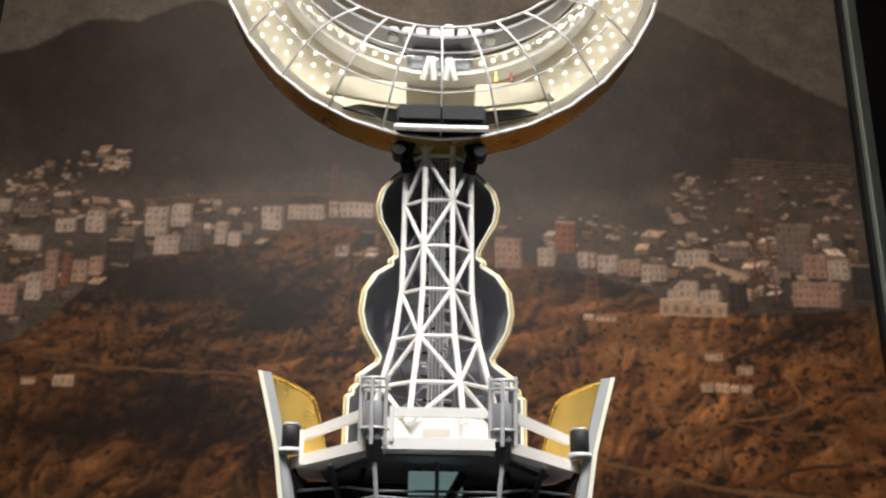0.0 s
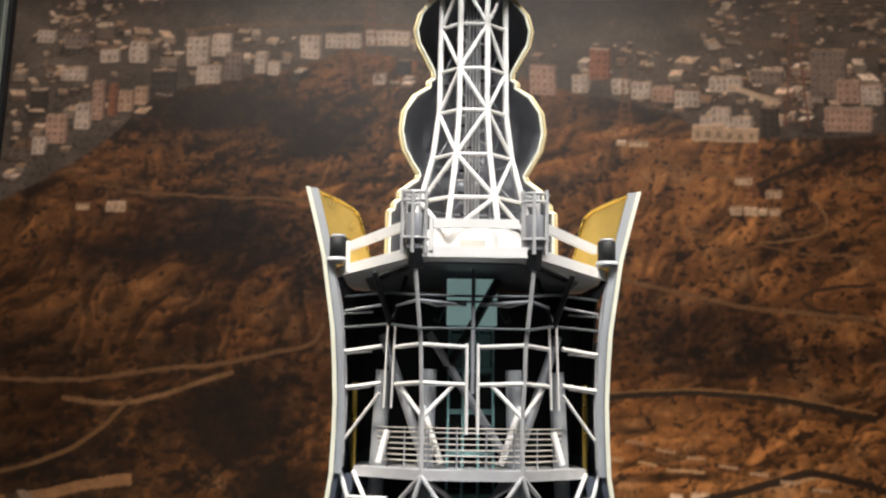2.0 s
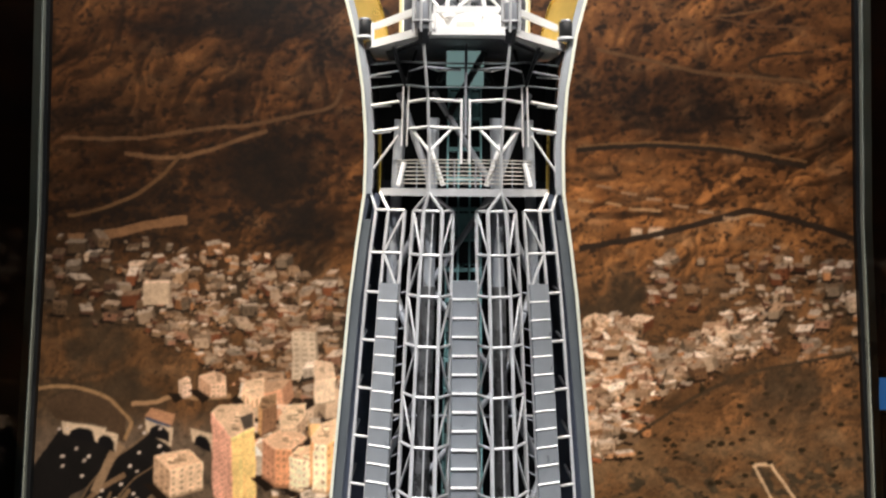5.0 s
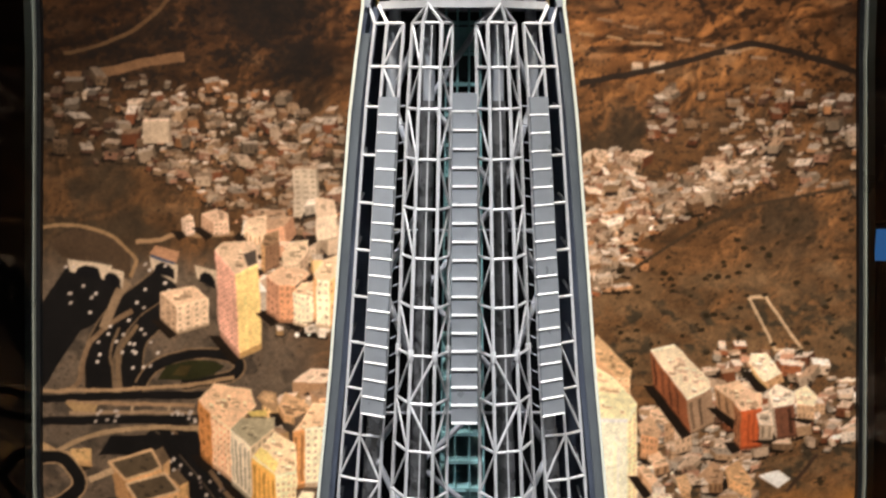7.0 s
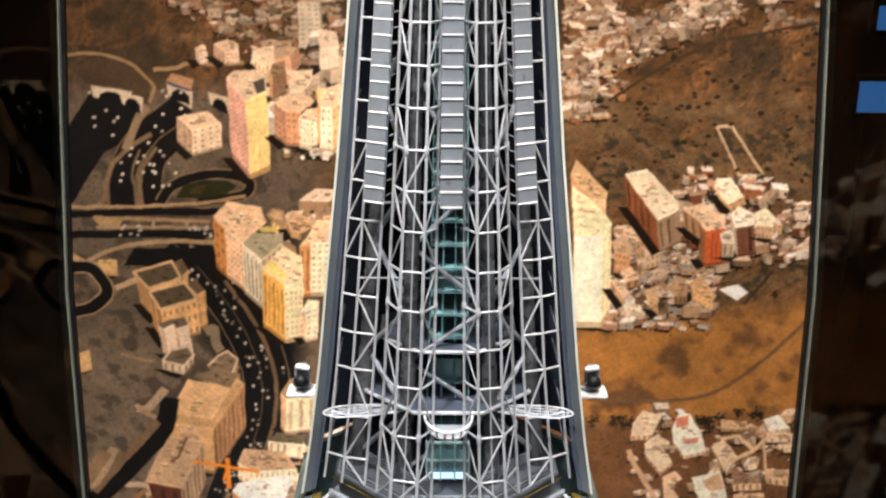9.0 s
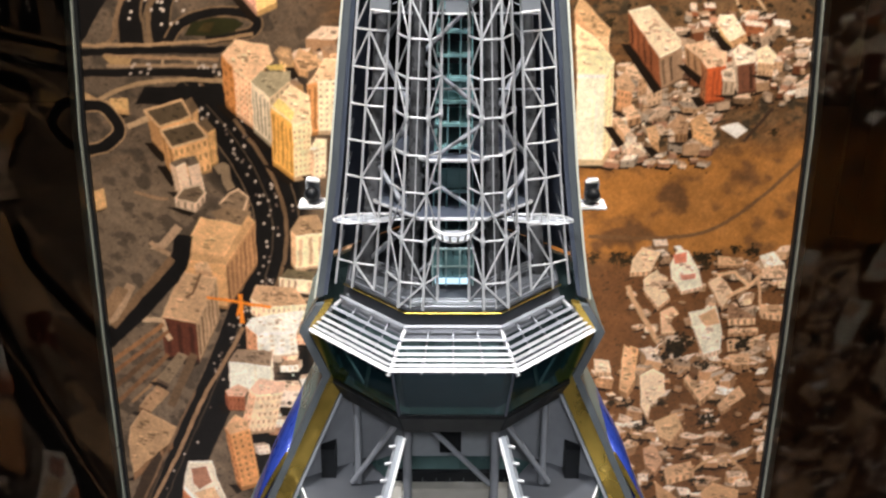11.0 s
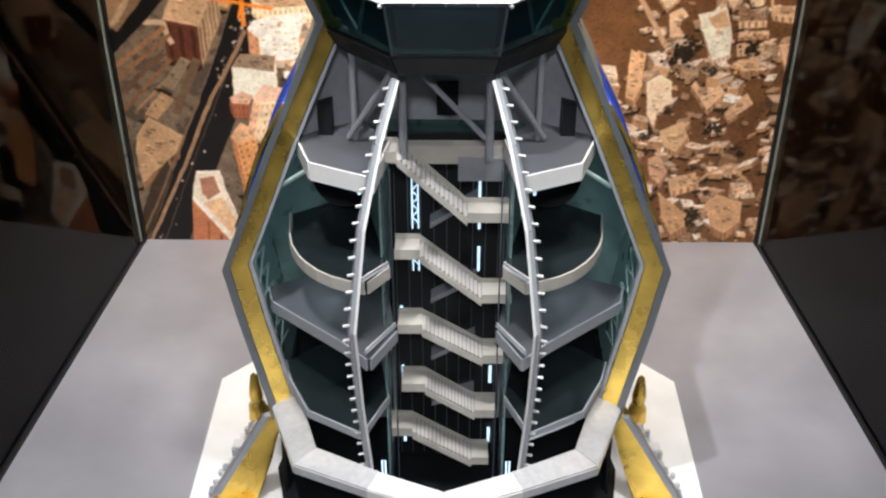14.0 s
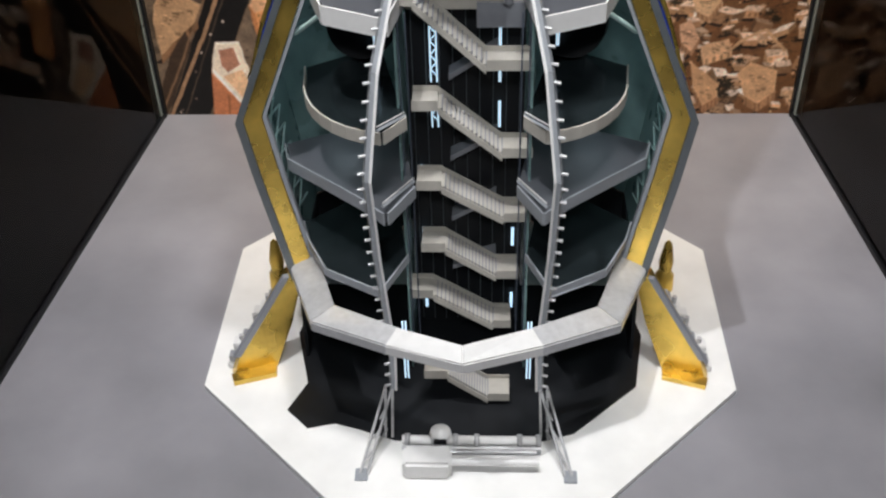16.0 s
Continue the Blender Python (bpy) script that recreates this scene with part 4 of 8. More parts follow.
ink([(-0.701, 1.612), (-0.652, 1.599), (-0.657, 1.562), (-0.699, 1.586)], (0.42, 0.37, 0.3))
ink([(-0.695, 1.579), (-0.691, 1.592), (-0.681, 1.599), (-0.669, 1.594), (-0.660, 1.582), (-0.659, 1.563)], (0.01, 0.01, 0.014))
ink([(-0.601, 1.631), (-0.545, 1.612), (-0.550, 1.574), (-0.598, 1.606)], (0.42, 0.37, 0.3))
ink([(-0.593, 1.599), (-0.589, 1.612), (-0.577, 1.619), (-0.564, 1.614), (-0.554, 1.601), (-0.553, 1.583)], (0.01, 0.01, 0.014))
ink([(-0.511, 1.611), (-0.462, 1.600), (-0.467, 1.563), (-0.508, 1.586)], (0.42, 0.37, 0.3))
ink([(-0.504, 1.579), (-0.501, 1.592), (-0.491, 1.599), (-0.479, 1.594), (-0.471, 1.581), (-0.469, 1.563)], (0.01, 0.01, 0.014))
ink([(-0.600, 1.636), (-0.587, 1.652), (-0.540, 1.640), (-0.547, 1.616)], (0.33, 0.2, 0.13))
ink([(-0.597, 1.634), (-0.549, 1.617), (-0.552, 1.612), (-0.600, 1.628)], (0.05, 0.08, 0.16))
for k in range(60):
    rng = random.Random(1900 + k)
    x, z = rng.choice(((-0.685, 1.45), (-0.62, 1.43), (-0.74, 1.56), (-0.60, 1.565), (-0.70, 1.295), (-0.55, 1.295)))
    x, z = x + rng.uniform(-0.035, 0.035), z + rng.uniform(-0.012, 0.012) * (4 if z > 1.4 else 1)
    ink([(x, z), (x + 0.006, z), (x + 0.008, z + 0.006), (x + 0.002, z + 0.006)], rng.choice(((0.5, 0.48, 0.46), (0.36, 0.34, 0.33))))
# tall blocks above the motorway
house([(-0.583, 1.557), (-0.515, 1.570), (-0.486, 1.545), (-0.552, 1.528)], (0.000, -0.057), (0.6, 0.46, 0.34), [(0, 3, (0.4, 0.3, 0.22), 3, 5), (3, 2, (0.66, 0.53, 0.4), 4, 5)], 9)
house([(-0.409, 1.688), (-0.403, 1.707), (-0.365, 1.715), (-0.366, 1.675), (-0.393, 1.669)], (0.000, -0.018), (0.62, 0.5, 0.38), [(0, 4, PEACH, 2, 1), (4, 3, PEACH, 3, 1)], 3)
house([(-0.376, 1.657), (-0.369, 1.675), (-0.341, 1.684), (-0.340, 1.663), (-0.369, 1.649)], (-0.002, -0.052), (0.3, 0.21, 0.14), [(0, 4, (0.5, 0.32, 0.17), 1, 5), (4, 3, (0.24, 0.15, 0.1), 4, 7)], 3)
house([(-0.469, 1.643), (-0.455, 1.658), (-0.393, 1.663), (-0.383, 1.640), (-0.384, 1.615), (-0.430, 1.594)], (0.002, -0.176), (0.55, 0.44, 0.34), [(0, 5, (0.6, 0.36, 0.3), 7, 17), (5, 4, (0.8, 0.55, 0.25), 1, 1)], 8)
ink([(-0.413, 1.634), (-0.388, 1.646), (-0.386, 1.617), (-0.404, 1.608)], (0.08, 0.075, 0.075))
house([(-0.269, 1.720), (-0.266, 1.749), (-0.230, 1.743), (-0.226, 1.714), (-0.267, 1.706)], (0.000, -0.048), (0.5, 0.42, 0.34), [(0, 4, (0.4, 0.32, 0.25), 1, 1), (4, 3, (0.56, 0.49, 0.4), 1, 1)], 2)
house([(-0.337, 1.638), (-0.319, 1.657), (-0.285, 1.663), (-0.284, 1.638), (-0.303, 1.617), (-0.334, 1.611)], (-0.001, -0.029), (0.6, 0.5, 0.38), [(5, 4, (0.58, 0.47, 0.36), 4, 3), (4, 3, (0.4, 0.31, 0.24), 2, 3)], 5)
house([(-0.369, 1.591), (-0.343, 1.608), (-0.298, 1.605), (-0.281, 1.594), (-0.310, 1.570), (-0.344, 1.570)], (-0.002, -0.076), (0.62, 0.46, 0.34), [(0, 5, (0.46, 0.26, 0.18), 3, 6), (5, 4, (0.66, 0.36, 0.22), 3, 6)], 7)
house([(-0.316, 1.556), (-0.298, 1.576), (-0.270, 1.580), (-0.270, 1.559), (-0.293, 1.549)], (-0.001, -0.064), PEACH, [(0, 4, CREAMY, 3, 5), (4, 3, CREAMY, 2, 5)], 4)
house([(-0.275, 1.594), (-0.252, 1.623), (-0.224, 1.634), (-0.223, 1.593), (-0.242, 1.580), (-0.269, 1.582)], (-0.002, -0.099), (0.66, 0.52, 0.38), [(0, 3, (0.62, 0.38, 0.2), 2, 5), (5, 4, CREAMY, 2, 6), (4, 3, (0.72, 0.44, 0.22), 2, 6)], 6)
house([(-0.532, 1.707), (-0.515, 1.715), (-0.508, 1.700), (-0.524, 1.696)], (-0.001, -0.026), (0.5, 0.4, 0.32), [(0, 3, (0.5, 0.4, 0.33), 1, 3), (3, 2, (0.62, 0.5, 0.42), 2, 3)], 2)
house([(-0.493, 1.715), (-0.464, 1.726), (-0.440, 1.715), (-0.440, 1.700), (-0.471, 1.698)], (0.000, -0.026), (0.55, 0.42, 0.33), [(0, 4, (0.4, 0.28, 0.21), 3, 3), (4, 3, (0.6, 0.46, 0.36), 3, 3)], 4)
# blocks beside the avenue
ink([(-0.395, 1.337), (-0.382, 1.350), (-0.357, 1.347), (-0.351, 1.320), (-0.358, 1.306), (-0.383, 1.320)], (0.34, 0.24, 0.15))
ink([(-0.388, 1.337), (-0.377, 1.345), (-0.362, 1.343), (-0.360, 1.324), (-0.375, 1.324)], (0.5, 0.36, 0.22))
house([(-0.351, 1.320), (-0.338, 1.347), (-0.300, 1.330), (-0.282, 1.311), (-0.321, 1.294), (-0.340, 1.298)], (0.000, -0.016), (0.5, 0.35, 0.22), [(0, 5, (0.4, 0.25, 0.14), 2, 1), (5, 4, (0.55, 0.36, 0.2), 3, 1)], 8)
house([(-0.516, 1.331), (-0.482, 1.368), (-0.407, 1.353), (-0.396, 1.320), (-0.452, 1.270), (-0.491, 1.302)], (0.001, -0.118), (0.66, 0.48, 0.33), [(0, 5, (0.48, 0.23, 0.085), 2, 5), (5, 4, (0.78, 0.5, 0.34), 5, 8)], 16)
house([(-0.452, 1.270), (-0.428, 1.293), (-0.359, 1.294), (-0.362, 1.271), (-0.413, 1.230)], (-0.001, -0.121), (0.34, 0.33, 0.25), [(0, 4, (0.62, 0.58, 0.47), 5, 1), (4, 3, (0.5, 0.42, 0.3), 4, 6)], 5)
ink([(-0.416, 1.307), (-0.377, 1.311), (-0.374, 1.298), (-0.407, 1.295)], (0.5, 0.42, 0.15))
house([(-0.324, 1.263), (-0.301, 1.294), (-0.281, 1.325), (-0.254, 1.321), (-0.255, 1.272), (-0.298, 1.271)], (-0.004, -0.130), (0.7, 0.52, 0.36), [(0, 5, (0.56, 0.3, 0.13), 2, 1), (5, 4, CREAMY, 3, 9)], 8)
house([(-0.410, 1.209), (-0.360, 1.263), (-0.319, 1.236), (-0.318, 1.176), (-0.361, 1.168)], (-0.003, -0.143), (0.76, 0.6, 0.42), [(0, 4, (0.72, 0.42, 0.12), 5, 1), (4, 3, (0.88, 0.68, 0.46), 4, 10)], 12)
ink([(-0.406, 1.214), (-0.390, 1.230), (-0.355, 1.195), (-0.364, 1.173)], (0.82, 0.6, 0.24))
house([(-0.322, 1.107), (-0.307, 1.132), (-0.284, 1.130), (-0.285, 1.102), (-0.314, 1.096)], (-0.003, -0.068), CREAMY, [(0, 4, (0.7, 0.5, 0.36), 2, 5), (4, 3, CREAMY, 2, 5)], 3)
# civic halls and terraces
house([(-0.613, 1.221), (-0.592, 1.232), (-0.578, 1.204), (-0.593, 1.191)], (-0.001, -0.036), (0.13, 0.1, 0.07), [(3, 2, (0.5, 0.33, 0.17), 1, 1)], 0)
house([(-0.704, 1.198), (-0.616, 1.224), (-0.596, 1.186), (-0.673, 1.159)], (0.012, -0.077), (0.1, 0.082, 0.058), [(0, 3, (0.36, 0.22, 0.11), 1, 1), (3, 2, (0.6, 0.37, 0.17), 1, 1)], 5)
road([(-0.704, 1.198), (-0.616, 1.224), (-0.596, 1.186), (-0.673, 1.159), (-0.704, 1.198)], 0.006, (0.5, 0.36, 0.22))
house([(-0.584, 1.169), (-0.564, 1.183), (-0.543, 1.155), (-0.560, 1.146)], (0.001, -0.086), (0.13, 0.1, 0.07), [(0, 3, (0.4, 0.25, 0.12), 1, 1), (3, 2, (0.55, 0.36, 0.17), 3, 1)], 0)
house([(-0.671, 1.150), (-0.589, 1.174), (-0.563, 1.136), (-0.648, 1.108)], (0.004, -0.087), (0.1, 0.082, 0.058), [(0, 3, (0.44, 0.26, 0.12), 2, 1), (3, 2, (0.62, 0.4, 0.2), 6, 3)], 5)
road([(-0.671, 1.150), (-0.589, 1.174), (-0.563, 1.136), (-0.648, 1.108), (-0.671, 1.150)], 0.006, (0.54, 0.4, 0.26))
house([(-0.658, 1.069), (-0.632, 1.083), (-0.595, 1.088), (-0.588, 1.071), (-0.615, 1.061), (-0.619, 1.073), (-0.644, 1.059)], (0.008, -0.071), (0.14, 0.12, 0.1), [(0, 6, (0.5, 0.4, 0.31), 1, 1), (6, 5, (0.68, 0.56, 0.45), 1, 1), (4, 3, (0.66, 0.54, 0.44), 1, 1)], 2)
house([(-0.653, 0.981), (-0.632, 1.007), (-0.592, 1.014), (-0.580, 0.995), (-0.604, 0.966)], (-0.002, -0.023), (0.16, 0.13, 0.1), [(0, 4, (0.6, 0.5, 0.4), 3, 1), (4, 3, (0.5, 0.4, 0.32), 2, 1)], 3)
road([(-0.653, 0.981), (-0.632, 1.007), (-0.592, 1.014), (-0.580, 0.995), (-0.604, 0.966), (-0.653, 0.981)], 0.005, (0.56, 0.47, 0.37))
road(curve([(-0.546, 1.053), (-0.528, 1.060), (-0.525, 1.024), (-0.518, 1.007)]), 0.022, (0.24, 0.2, 0.15))
house([(-0.547, 0.967), (-0.523, 0.993), (-0.500, 1.004), (-0.477, 0.984), (-0.492, 0.949), (-0.539, 0.949)], (0.001, -0.023), (0.2, 0.16, 0.12), [(5, 4, (0.5, 0.38, 0.27), 3, 1), (4, 3, (0.36, 0.26, 0.18), 2, 1)], 5)
road([(-0.547, 0.967), (-0.523, 0.993), (-0.500, 1.004), (-0.477, 0.984), (-0.492, 0.949)], 0.005, (0.56, 0.44, 0.32))
house([(-0.570, 0.946), (-0.532, 0.958), (-0.474, 0.947), (-0.475, 0.929), (-0.497, 0.911), (-0.560, 0.929)], (-0.001, -0.017), (0.22, 0.17, 0.12), [(5, 4, (0.5, 0.36, 0.23), 4, 1)], 6)
house([(-0.596, 0.932), (-0.495, 0.911), (-0.547, 0.825), (-0.647, 0.844)], (0.002, -0.021), (0.62, 0.42, 0.235), [(3, 2, (0.2, 0.075, 0.045), 1, 1)], 6)
house([(-0.651, 0.820), (-0.647, 0.841), (-0.547, 0.822), (-0.480, 0.938), (-0.465, 0.920), (-0.545, 0.801)], (-0.002, -0.119), (0.5, 0.33, 0.18), [(0, 5, (0.58, 0.37, 0.19), 1, 1), (5, 4, (0.4, 0.24, 0.13), 7, 1)], 0)
house([(-0.623, 0.804), (-0.608, 0.813), (-0.588, 0.813), (-0.580, 0.786), (-0.621, 0.789)], (-0.001, -0.012), (0.58, 0.42, 0.27), [(4, 3, (0.46, 0.3, 0.19), 1, 1)], 1)
house([(-0.656, 0.786), (-0.570, 0.771), (-0.631, 0.641), (-0.718, 0.659)], (0.000, -0.115), (0.48, 0.345, 0.225), [(3, 2, (0.125, 0.045, 0.03), 3, 1), (2, 1, (0.42, 0.31, 0.21), 6, 1)], 14)
road(curve([(-0.610, 0.781), (-0.630, 0.731), (-0.651, 0.715)]), 0.006, (0.16, 0.1, 0.06))
road([(-0.764, 0.653), (-0.716, 0.650), (-0.708, 0.611), (-0.700, 0.595)], 0.014, (0.5, 0.4, 0.29))
house([(-0.884, 0.994), (-0.857, 1.054), (-0.820, 1.006), (-0.855, 0.994)], (-0.001, -0.052), (0.16, 0.13, 0.1), [(3, 2, (0.56, 0.38, 0.2), 1, 1), (0, 3, (0.3, 0.2, 0.11), 1, 1)], 1)
road(curve([(-0.925, 1.237), (-0.849, 1.228), (-0.810, 1.211), (-0.768, 1.204)]), 0.03, (0.36, 0.26, 0.15))
house([(-0.783, 1.226), (-0.740, 1.229), (-0.739, 1.201), (-0.781, 1.204)], (-0.001, -0.013), (0.48, 0.34, 0.17), [(3, 2, (0.42, 0.28, 0.14), 1, 1)], 2)
road(curve([(-0.890, 1.203), (-0.812, 1.211), (-0.779, 1.184), (-0.769, 1.149), (-0.802, 1.114), (-0.863, 1.096), (-0.917, 1.079)]), 0.026, ASPH, (0.34, 0.25, 0.16))
road([(-0.746, 1.160), (-0.699, 1.180)], 0.014, (0.4, 0.31, 0.21))
road(curve([(-0.748, 0.997), (-0.703, 0.983), (-0.670, 0.978)]), 0.008, (0.26, 0.19, 0.13))
# embankment, sheds and the sunken rail line
road(curve([(-0.644, 0.878), (-0.663, 0.804), (-0.724, 0.727), (-0.799, 0.650), (-0.875, 0.578), (-0.937, 0.522)]), 0.045, ASPH)
road(curve([(-0.676, 0.819), (-0.728, 0.761), (-0.788, 0.696), (-0.842, 0.634)]), 0.02, (0.2, 0.14, 0.09))
road(curve([(-0.720, 0.856), (-0.697, 0.856), (-0.670, 0.886), (-0.653, 0.905)]), 0.02, (0.4, 0.31, 0.23))
road([(-0.723, 0.866), (-0.711, 0.849), (-0.681, 0.831)], 0.012, (0.36, 0.27, 0.19))
road(curve([(-0.868, 0.650), (-0.840, 0.657), (-0.807, 0.709), (-0.785, 0.746)]), 0.024, (0.38, 0.29, 0.21))
ink([(-0.872, 0.681), (-0.818, 0.746), (-0.791, 0.735), (-0.847, 0.650)], (0.26, 0.185, 0.12))
road([(-0.885, 0.509), (-0.715, 0.638)], 0.012, (0.3, 0.17, 0.09))
road([(-0.879, 0.480), (-0.703, 0.618)], 0.01, (0.24, 0.13, 0.07))
road([(-0.865, 0.447), (-0.731, 0.566)], 0.014, (0.13, 0.085, 0.055))
road([(-0.856, 0.408), (-0.711, 0.550)], 0.012, (0.2, 0.12, 0.07))
road([(-0.818, 0.408), (-0.716, 0.509)], 0.007, (0.3, 0.2, 0.12))
house([(-0.746, 0.481), (-0.684, 0.558), (-0.660, 0.547), (-0.717, 0.464)], (-0.001, -0.012), (0.24, 0.2, 0.15), [(0, 3, (0.13, 0.1, 0.08), 1, 1)], 4)
house([(-0.802, 0.396), (-0.749, 0.459), (-0.717, 0.437), (-0.770, 0.379)], (-0.002, -0.018), (0.36, 0.25, 0.16), [(0, 3, (0.2, 0.13, 0.08), 2, 1)], 3)
road([(-0.717, 0.400), (-0.645, 0.550)], 0.022, (0.15, 0.11, 0.075))
house([(-0.832, 0.330), (-0.794, 0.386), (-0.704, 0.330), (-0.724, 0.291), (-0.840, 0.185), (-0.842, 0.276)], (0.000, -0.025), (0.42, 0.3, 0.19), [(4, 3, (0.24, 0.15, 0.09), 3, 1)], 22)
ink([(-0.878, 0.034), (-0.815, 0.185), (-0.762, 0.259), (-0.751, 0.222), (-0.835, 0.034), (-0.859, -0.001)], (0.06, 0.045, 0.035))
road(curve([(-0.847, -0.009), (-0.779, 0.120), (-0.708, 0.259), (-0.629, 0.426), (-0.567, 0.531), (-0.514, 0.628)]), 0.01, (0.3, 0.21, 0.14))
road(curve([(-0.876, -0.009), (-0.800, 0.139), (-0.728, 0.286), (-0.650, 0.443)]), 0.006, (0.2, 0.14, 0.095))
# pale blocks beyond the avenue
house([(-0.379, 0.897), (-0.357, 0.934), (-0.313, 0.939), (-0.294, 0.892), (-0.368, 0.883)], (-0.004, -0.093), (0.36, 0.27, 0.18), [(0, 4, (0.6, 0.42, 0.27), 1, 1), (4, 3, (0.86, 0.68, 0.48), 3, 1)], 10)
house([(-0.415, 0.771), (-0.392, 0.793), (-0.324, 0.787), (-0.332, 0.762)], (-0.001, -0.039), (0.14, 0.13, 0.09), [(0, 3, (0.82, 0.66, 0.5), 5, 1)], 2)
house([(-0.490, 0.713), (-0.473, 0.751), (-0.374, 0.741), (-0.348, 0.695), (-0.452, 0.688)], (0.002, -0.047), (0.5, 0.36, 0.24), [(0, 4, (0.8, 0.62, 0.45), 3, 2), (4, 3, (0.84, 0.68, 0.5), 8, 2)], 18)
house([(-0.507, 0.635), (-0.488, 0.658), (-0.356, 0.679), (-0.379, 0.616), (-0.480, 0.610)], (0.000, -0.067), (0.86, 0.78, 0.68), [(0, 4, (0.6, 0.33, 0.2), 2, 4), (4, 3, (0.9, 0.8, 0.68), 4, 5)], 10)
house([(-0.557, 0.531), (-0.533, 0.568), (-0.441, 0.562), (-0.449, 0.517)], (-0.004, -0.085), (0.3, 0.24, 0.19), [(0, 3, (0.88, 0.76, 0.64), 1, 1), (3, 2, (0.86, 0.7, 0.58), 1, 1)], 18)
house([(-0.512, 0.443), (-0.482, 0.482), (-0.412, 0.469), (-0.422, 0.438), (-0.494, 0.431)], (-0.028, -0.121), (0.7, 0.5, 0.4), [(0, 4, (0.7, 0.46, 0.32), 2, 5), (4, 3, (0.8, 0.58, 0.42), 5, 5)], 6)
house([(-0.572, 0.445), (-0.537, 0.465), (-0.512, 0.448), (-0.523, 0.428), (-0.565, 0.428)], (-0.001, -0.045), (0.6, 0.42, 0.33), [(0, 4, (0.28, 0.1, 0.06), 2, 1), (4, 3, (0.36, 0.14, 0.08), 4, 2)], 3)
house([(-0.583, 0.331), (-0.552, 0.371), (-0.523, 0.357), (-0.516, 0.327), (-0.569, 0.309)], (0.020, -0.182), (0.6, 0.4, 0.25), [(0, 4, (0.46, 0.22, 0.1), 2, 8), (4, 3, (0.62, 0.33, 0.15), 3, 10)], 3)
house([(-0.711, 0.134), (-0.689, 0.223), (-0.624, 0.227), (-0.614, 0.168), (-0.580, 0.054), (-0.618, -0.001)], (-0.013, -0.140), (0.74, 0.65, 0.56), [(0, 5, (0.44, 0.19, 0.1), 6, 1)], 4)
ink([(-0.682, 0.201), (-0.641, 0.208), (-0.630, 0.158), (-0.664, 0.134), (-0.681, 0.153)], (0.36, 0.2, 0.15))
ink([(-0.681, 0.121), (-0.628, 0.140), (-0.588, 0.054), (-0.612, 0.019)], (0.62, 0.46, 0.3))
road([(-0.705, 0.139), (-0.620, 0.007)], 0.006, (0.9, 0.82, 0.74))
# blocks on the other side of the tower
house([(0.285, 1.435), (0.296, 1.468), (0.369, 1.394), (0.366, 1.377), (0.338, 1.377)], (0.005, -0.079), (0.5, 0.36, 0.22), [(4, 3, (0.72, 0.5, 0.32), 2, 6), (0, 4, (0.5, 0.33, 0.2), 1, 1)], 9)
house([(0.409, 1.307), (0.440, 1.321), (0.459, 1.289), (0.439, 1.275), (0.410, 1.289)], (0.003, -0.040), (0.6, 0.46, 0.34), [(3, 2, (0.5, 0.34, 0.22), 2, 2)], 6)
house([(0.385, 1.275), (0.409, 1.298), (0.435, 1.262), (0.428, 1.248), (0.391, 1.254)], (0.003, -0.051), (0.5, 0.36, 0.25), [(4, 3, (0.56, 0.33, 0.19), 4, 3)], 5)
house([(0.460, 1.276), (0.481, 1.289), (0.496, 1.254), (0.464, 1.245)], (0.003, -0.035), (0.6, 0.48, 0.38), [(3, 2, (0.5, 0.38, 0.28), 3, 2)], 4)
house([(0.293, 1.357), (0.289, 1.407), (0.331, 1.377), (0.382, 1.321), (0.364, 1.288), (0.299, 1.288)], (0.007, -0.220), (0.86, 0.68, 0.46), [(5, 4, (0.97, 0.84, 0.6), 1, 1), (4, 3, (0.9, 0.7, 0.46), 2, 22)], 10)
house([(0.404, 1.436), (0.453, 1.448), (0.530, 1.369), (0.533, 1.353), (0.484, 1.329)], (0.011, -0.075), (0.78, 0.62, 0.48), [(0, 4, (0.235, 0.09, 0.045), 5, 1), (4, 3, (0.3, 0.22, 0.16), 3, 1)], 22)
house([(0.539, 1.358), (0.589, 1.372), (0.617, 1.335), (0.590, 1.319)], (0.007, -0.045), (0.66, 0.5, 0.36), [(0, 3, (0.36, 0.23, 0.14), 3, 1), (3, 2, (0.5, 0.34, 0.22), 2, 1)], 7)
house([(0.608, 1.409), (0.611, 1.428), (0.644, 1.429), (0.676, 1.385), (0.642, 1.367)], (0.006, -0.018), (0.78, 0.66, 0.52), [(0, 4, (0.6, 0.42, 0.21), 5, 4), (4, 3, (0.46, 0.3, 0.17), 2, 2)], 7)
house([(0.582, 1.322), (0.605, 1.354), (0.637, 1.343), (0.640, 1.311), (0.596, 1.306)], (0.003, -0.084), (0.66, 0.5, 0.37), [(0, 4, (0.28, 0.13, 0.07), 2, 1), (4, 3, (0.46, 0.11, 0.04), 4, 1)], 5)
house([(0.649, 1.343), (0.666, 1.362), (0.703, 1.346), (0.706, 1.320), (0.665, 1.312)], (0.010, -0.070), (0.74, 0.66, 0.56), [(0, 4, (0.5, 0.44, 0.37), 2, 1), (4, 3, (0.16, 0.075, 0.05), 2, 1)], 7)
house([(0.703, 1.349), (0.727, 1.362), (0.753, 1.336), (0.747, 1.315), (0.711, 1.320)], (0.004, -0.030), (0.78, 0.64, 0.48), [(4, 3, (0.5, 0.36, 0.24), 4, 2)], 5)
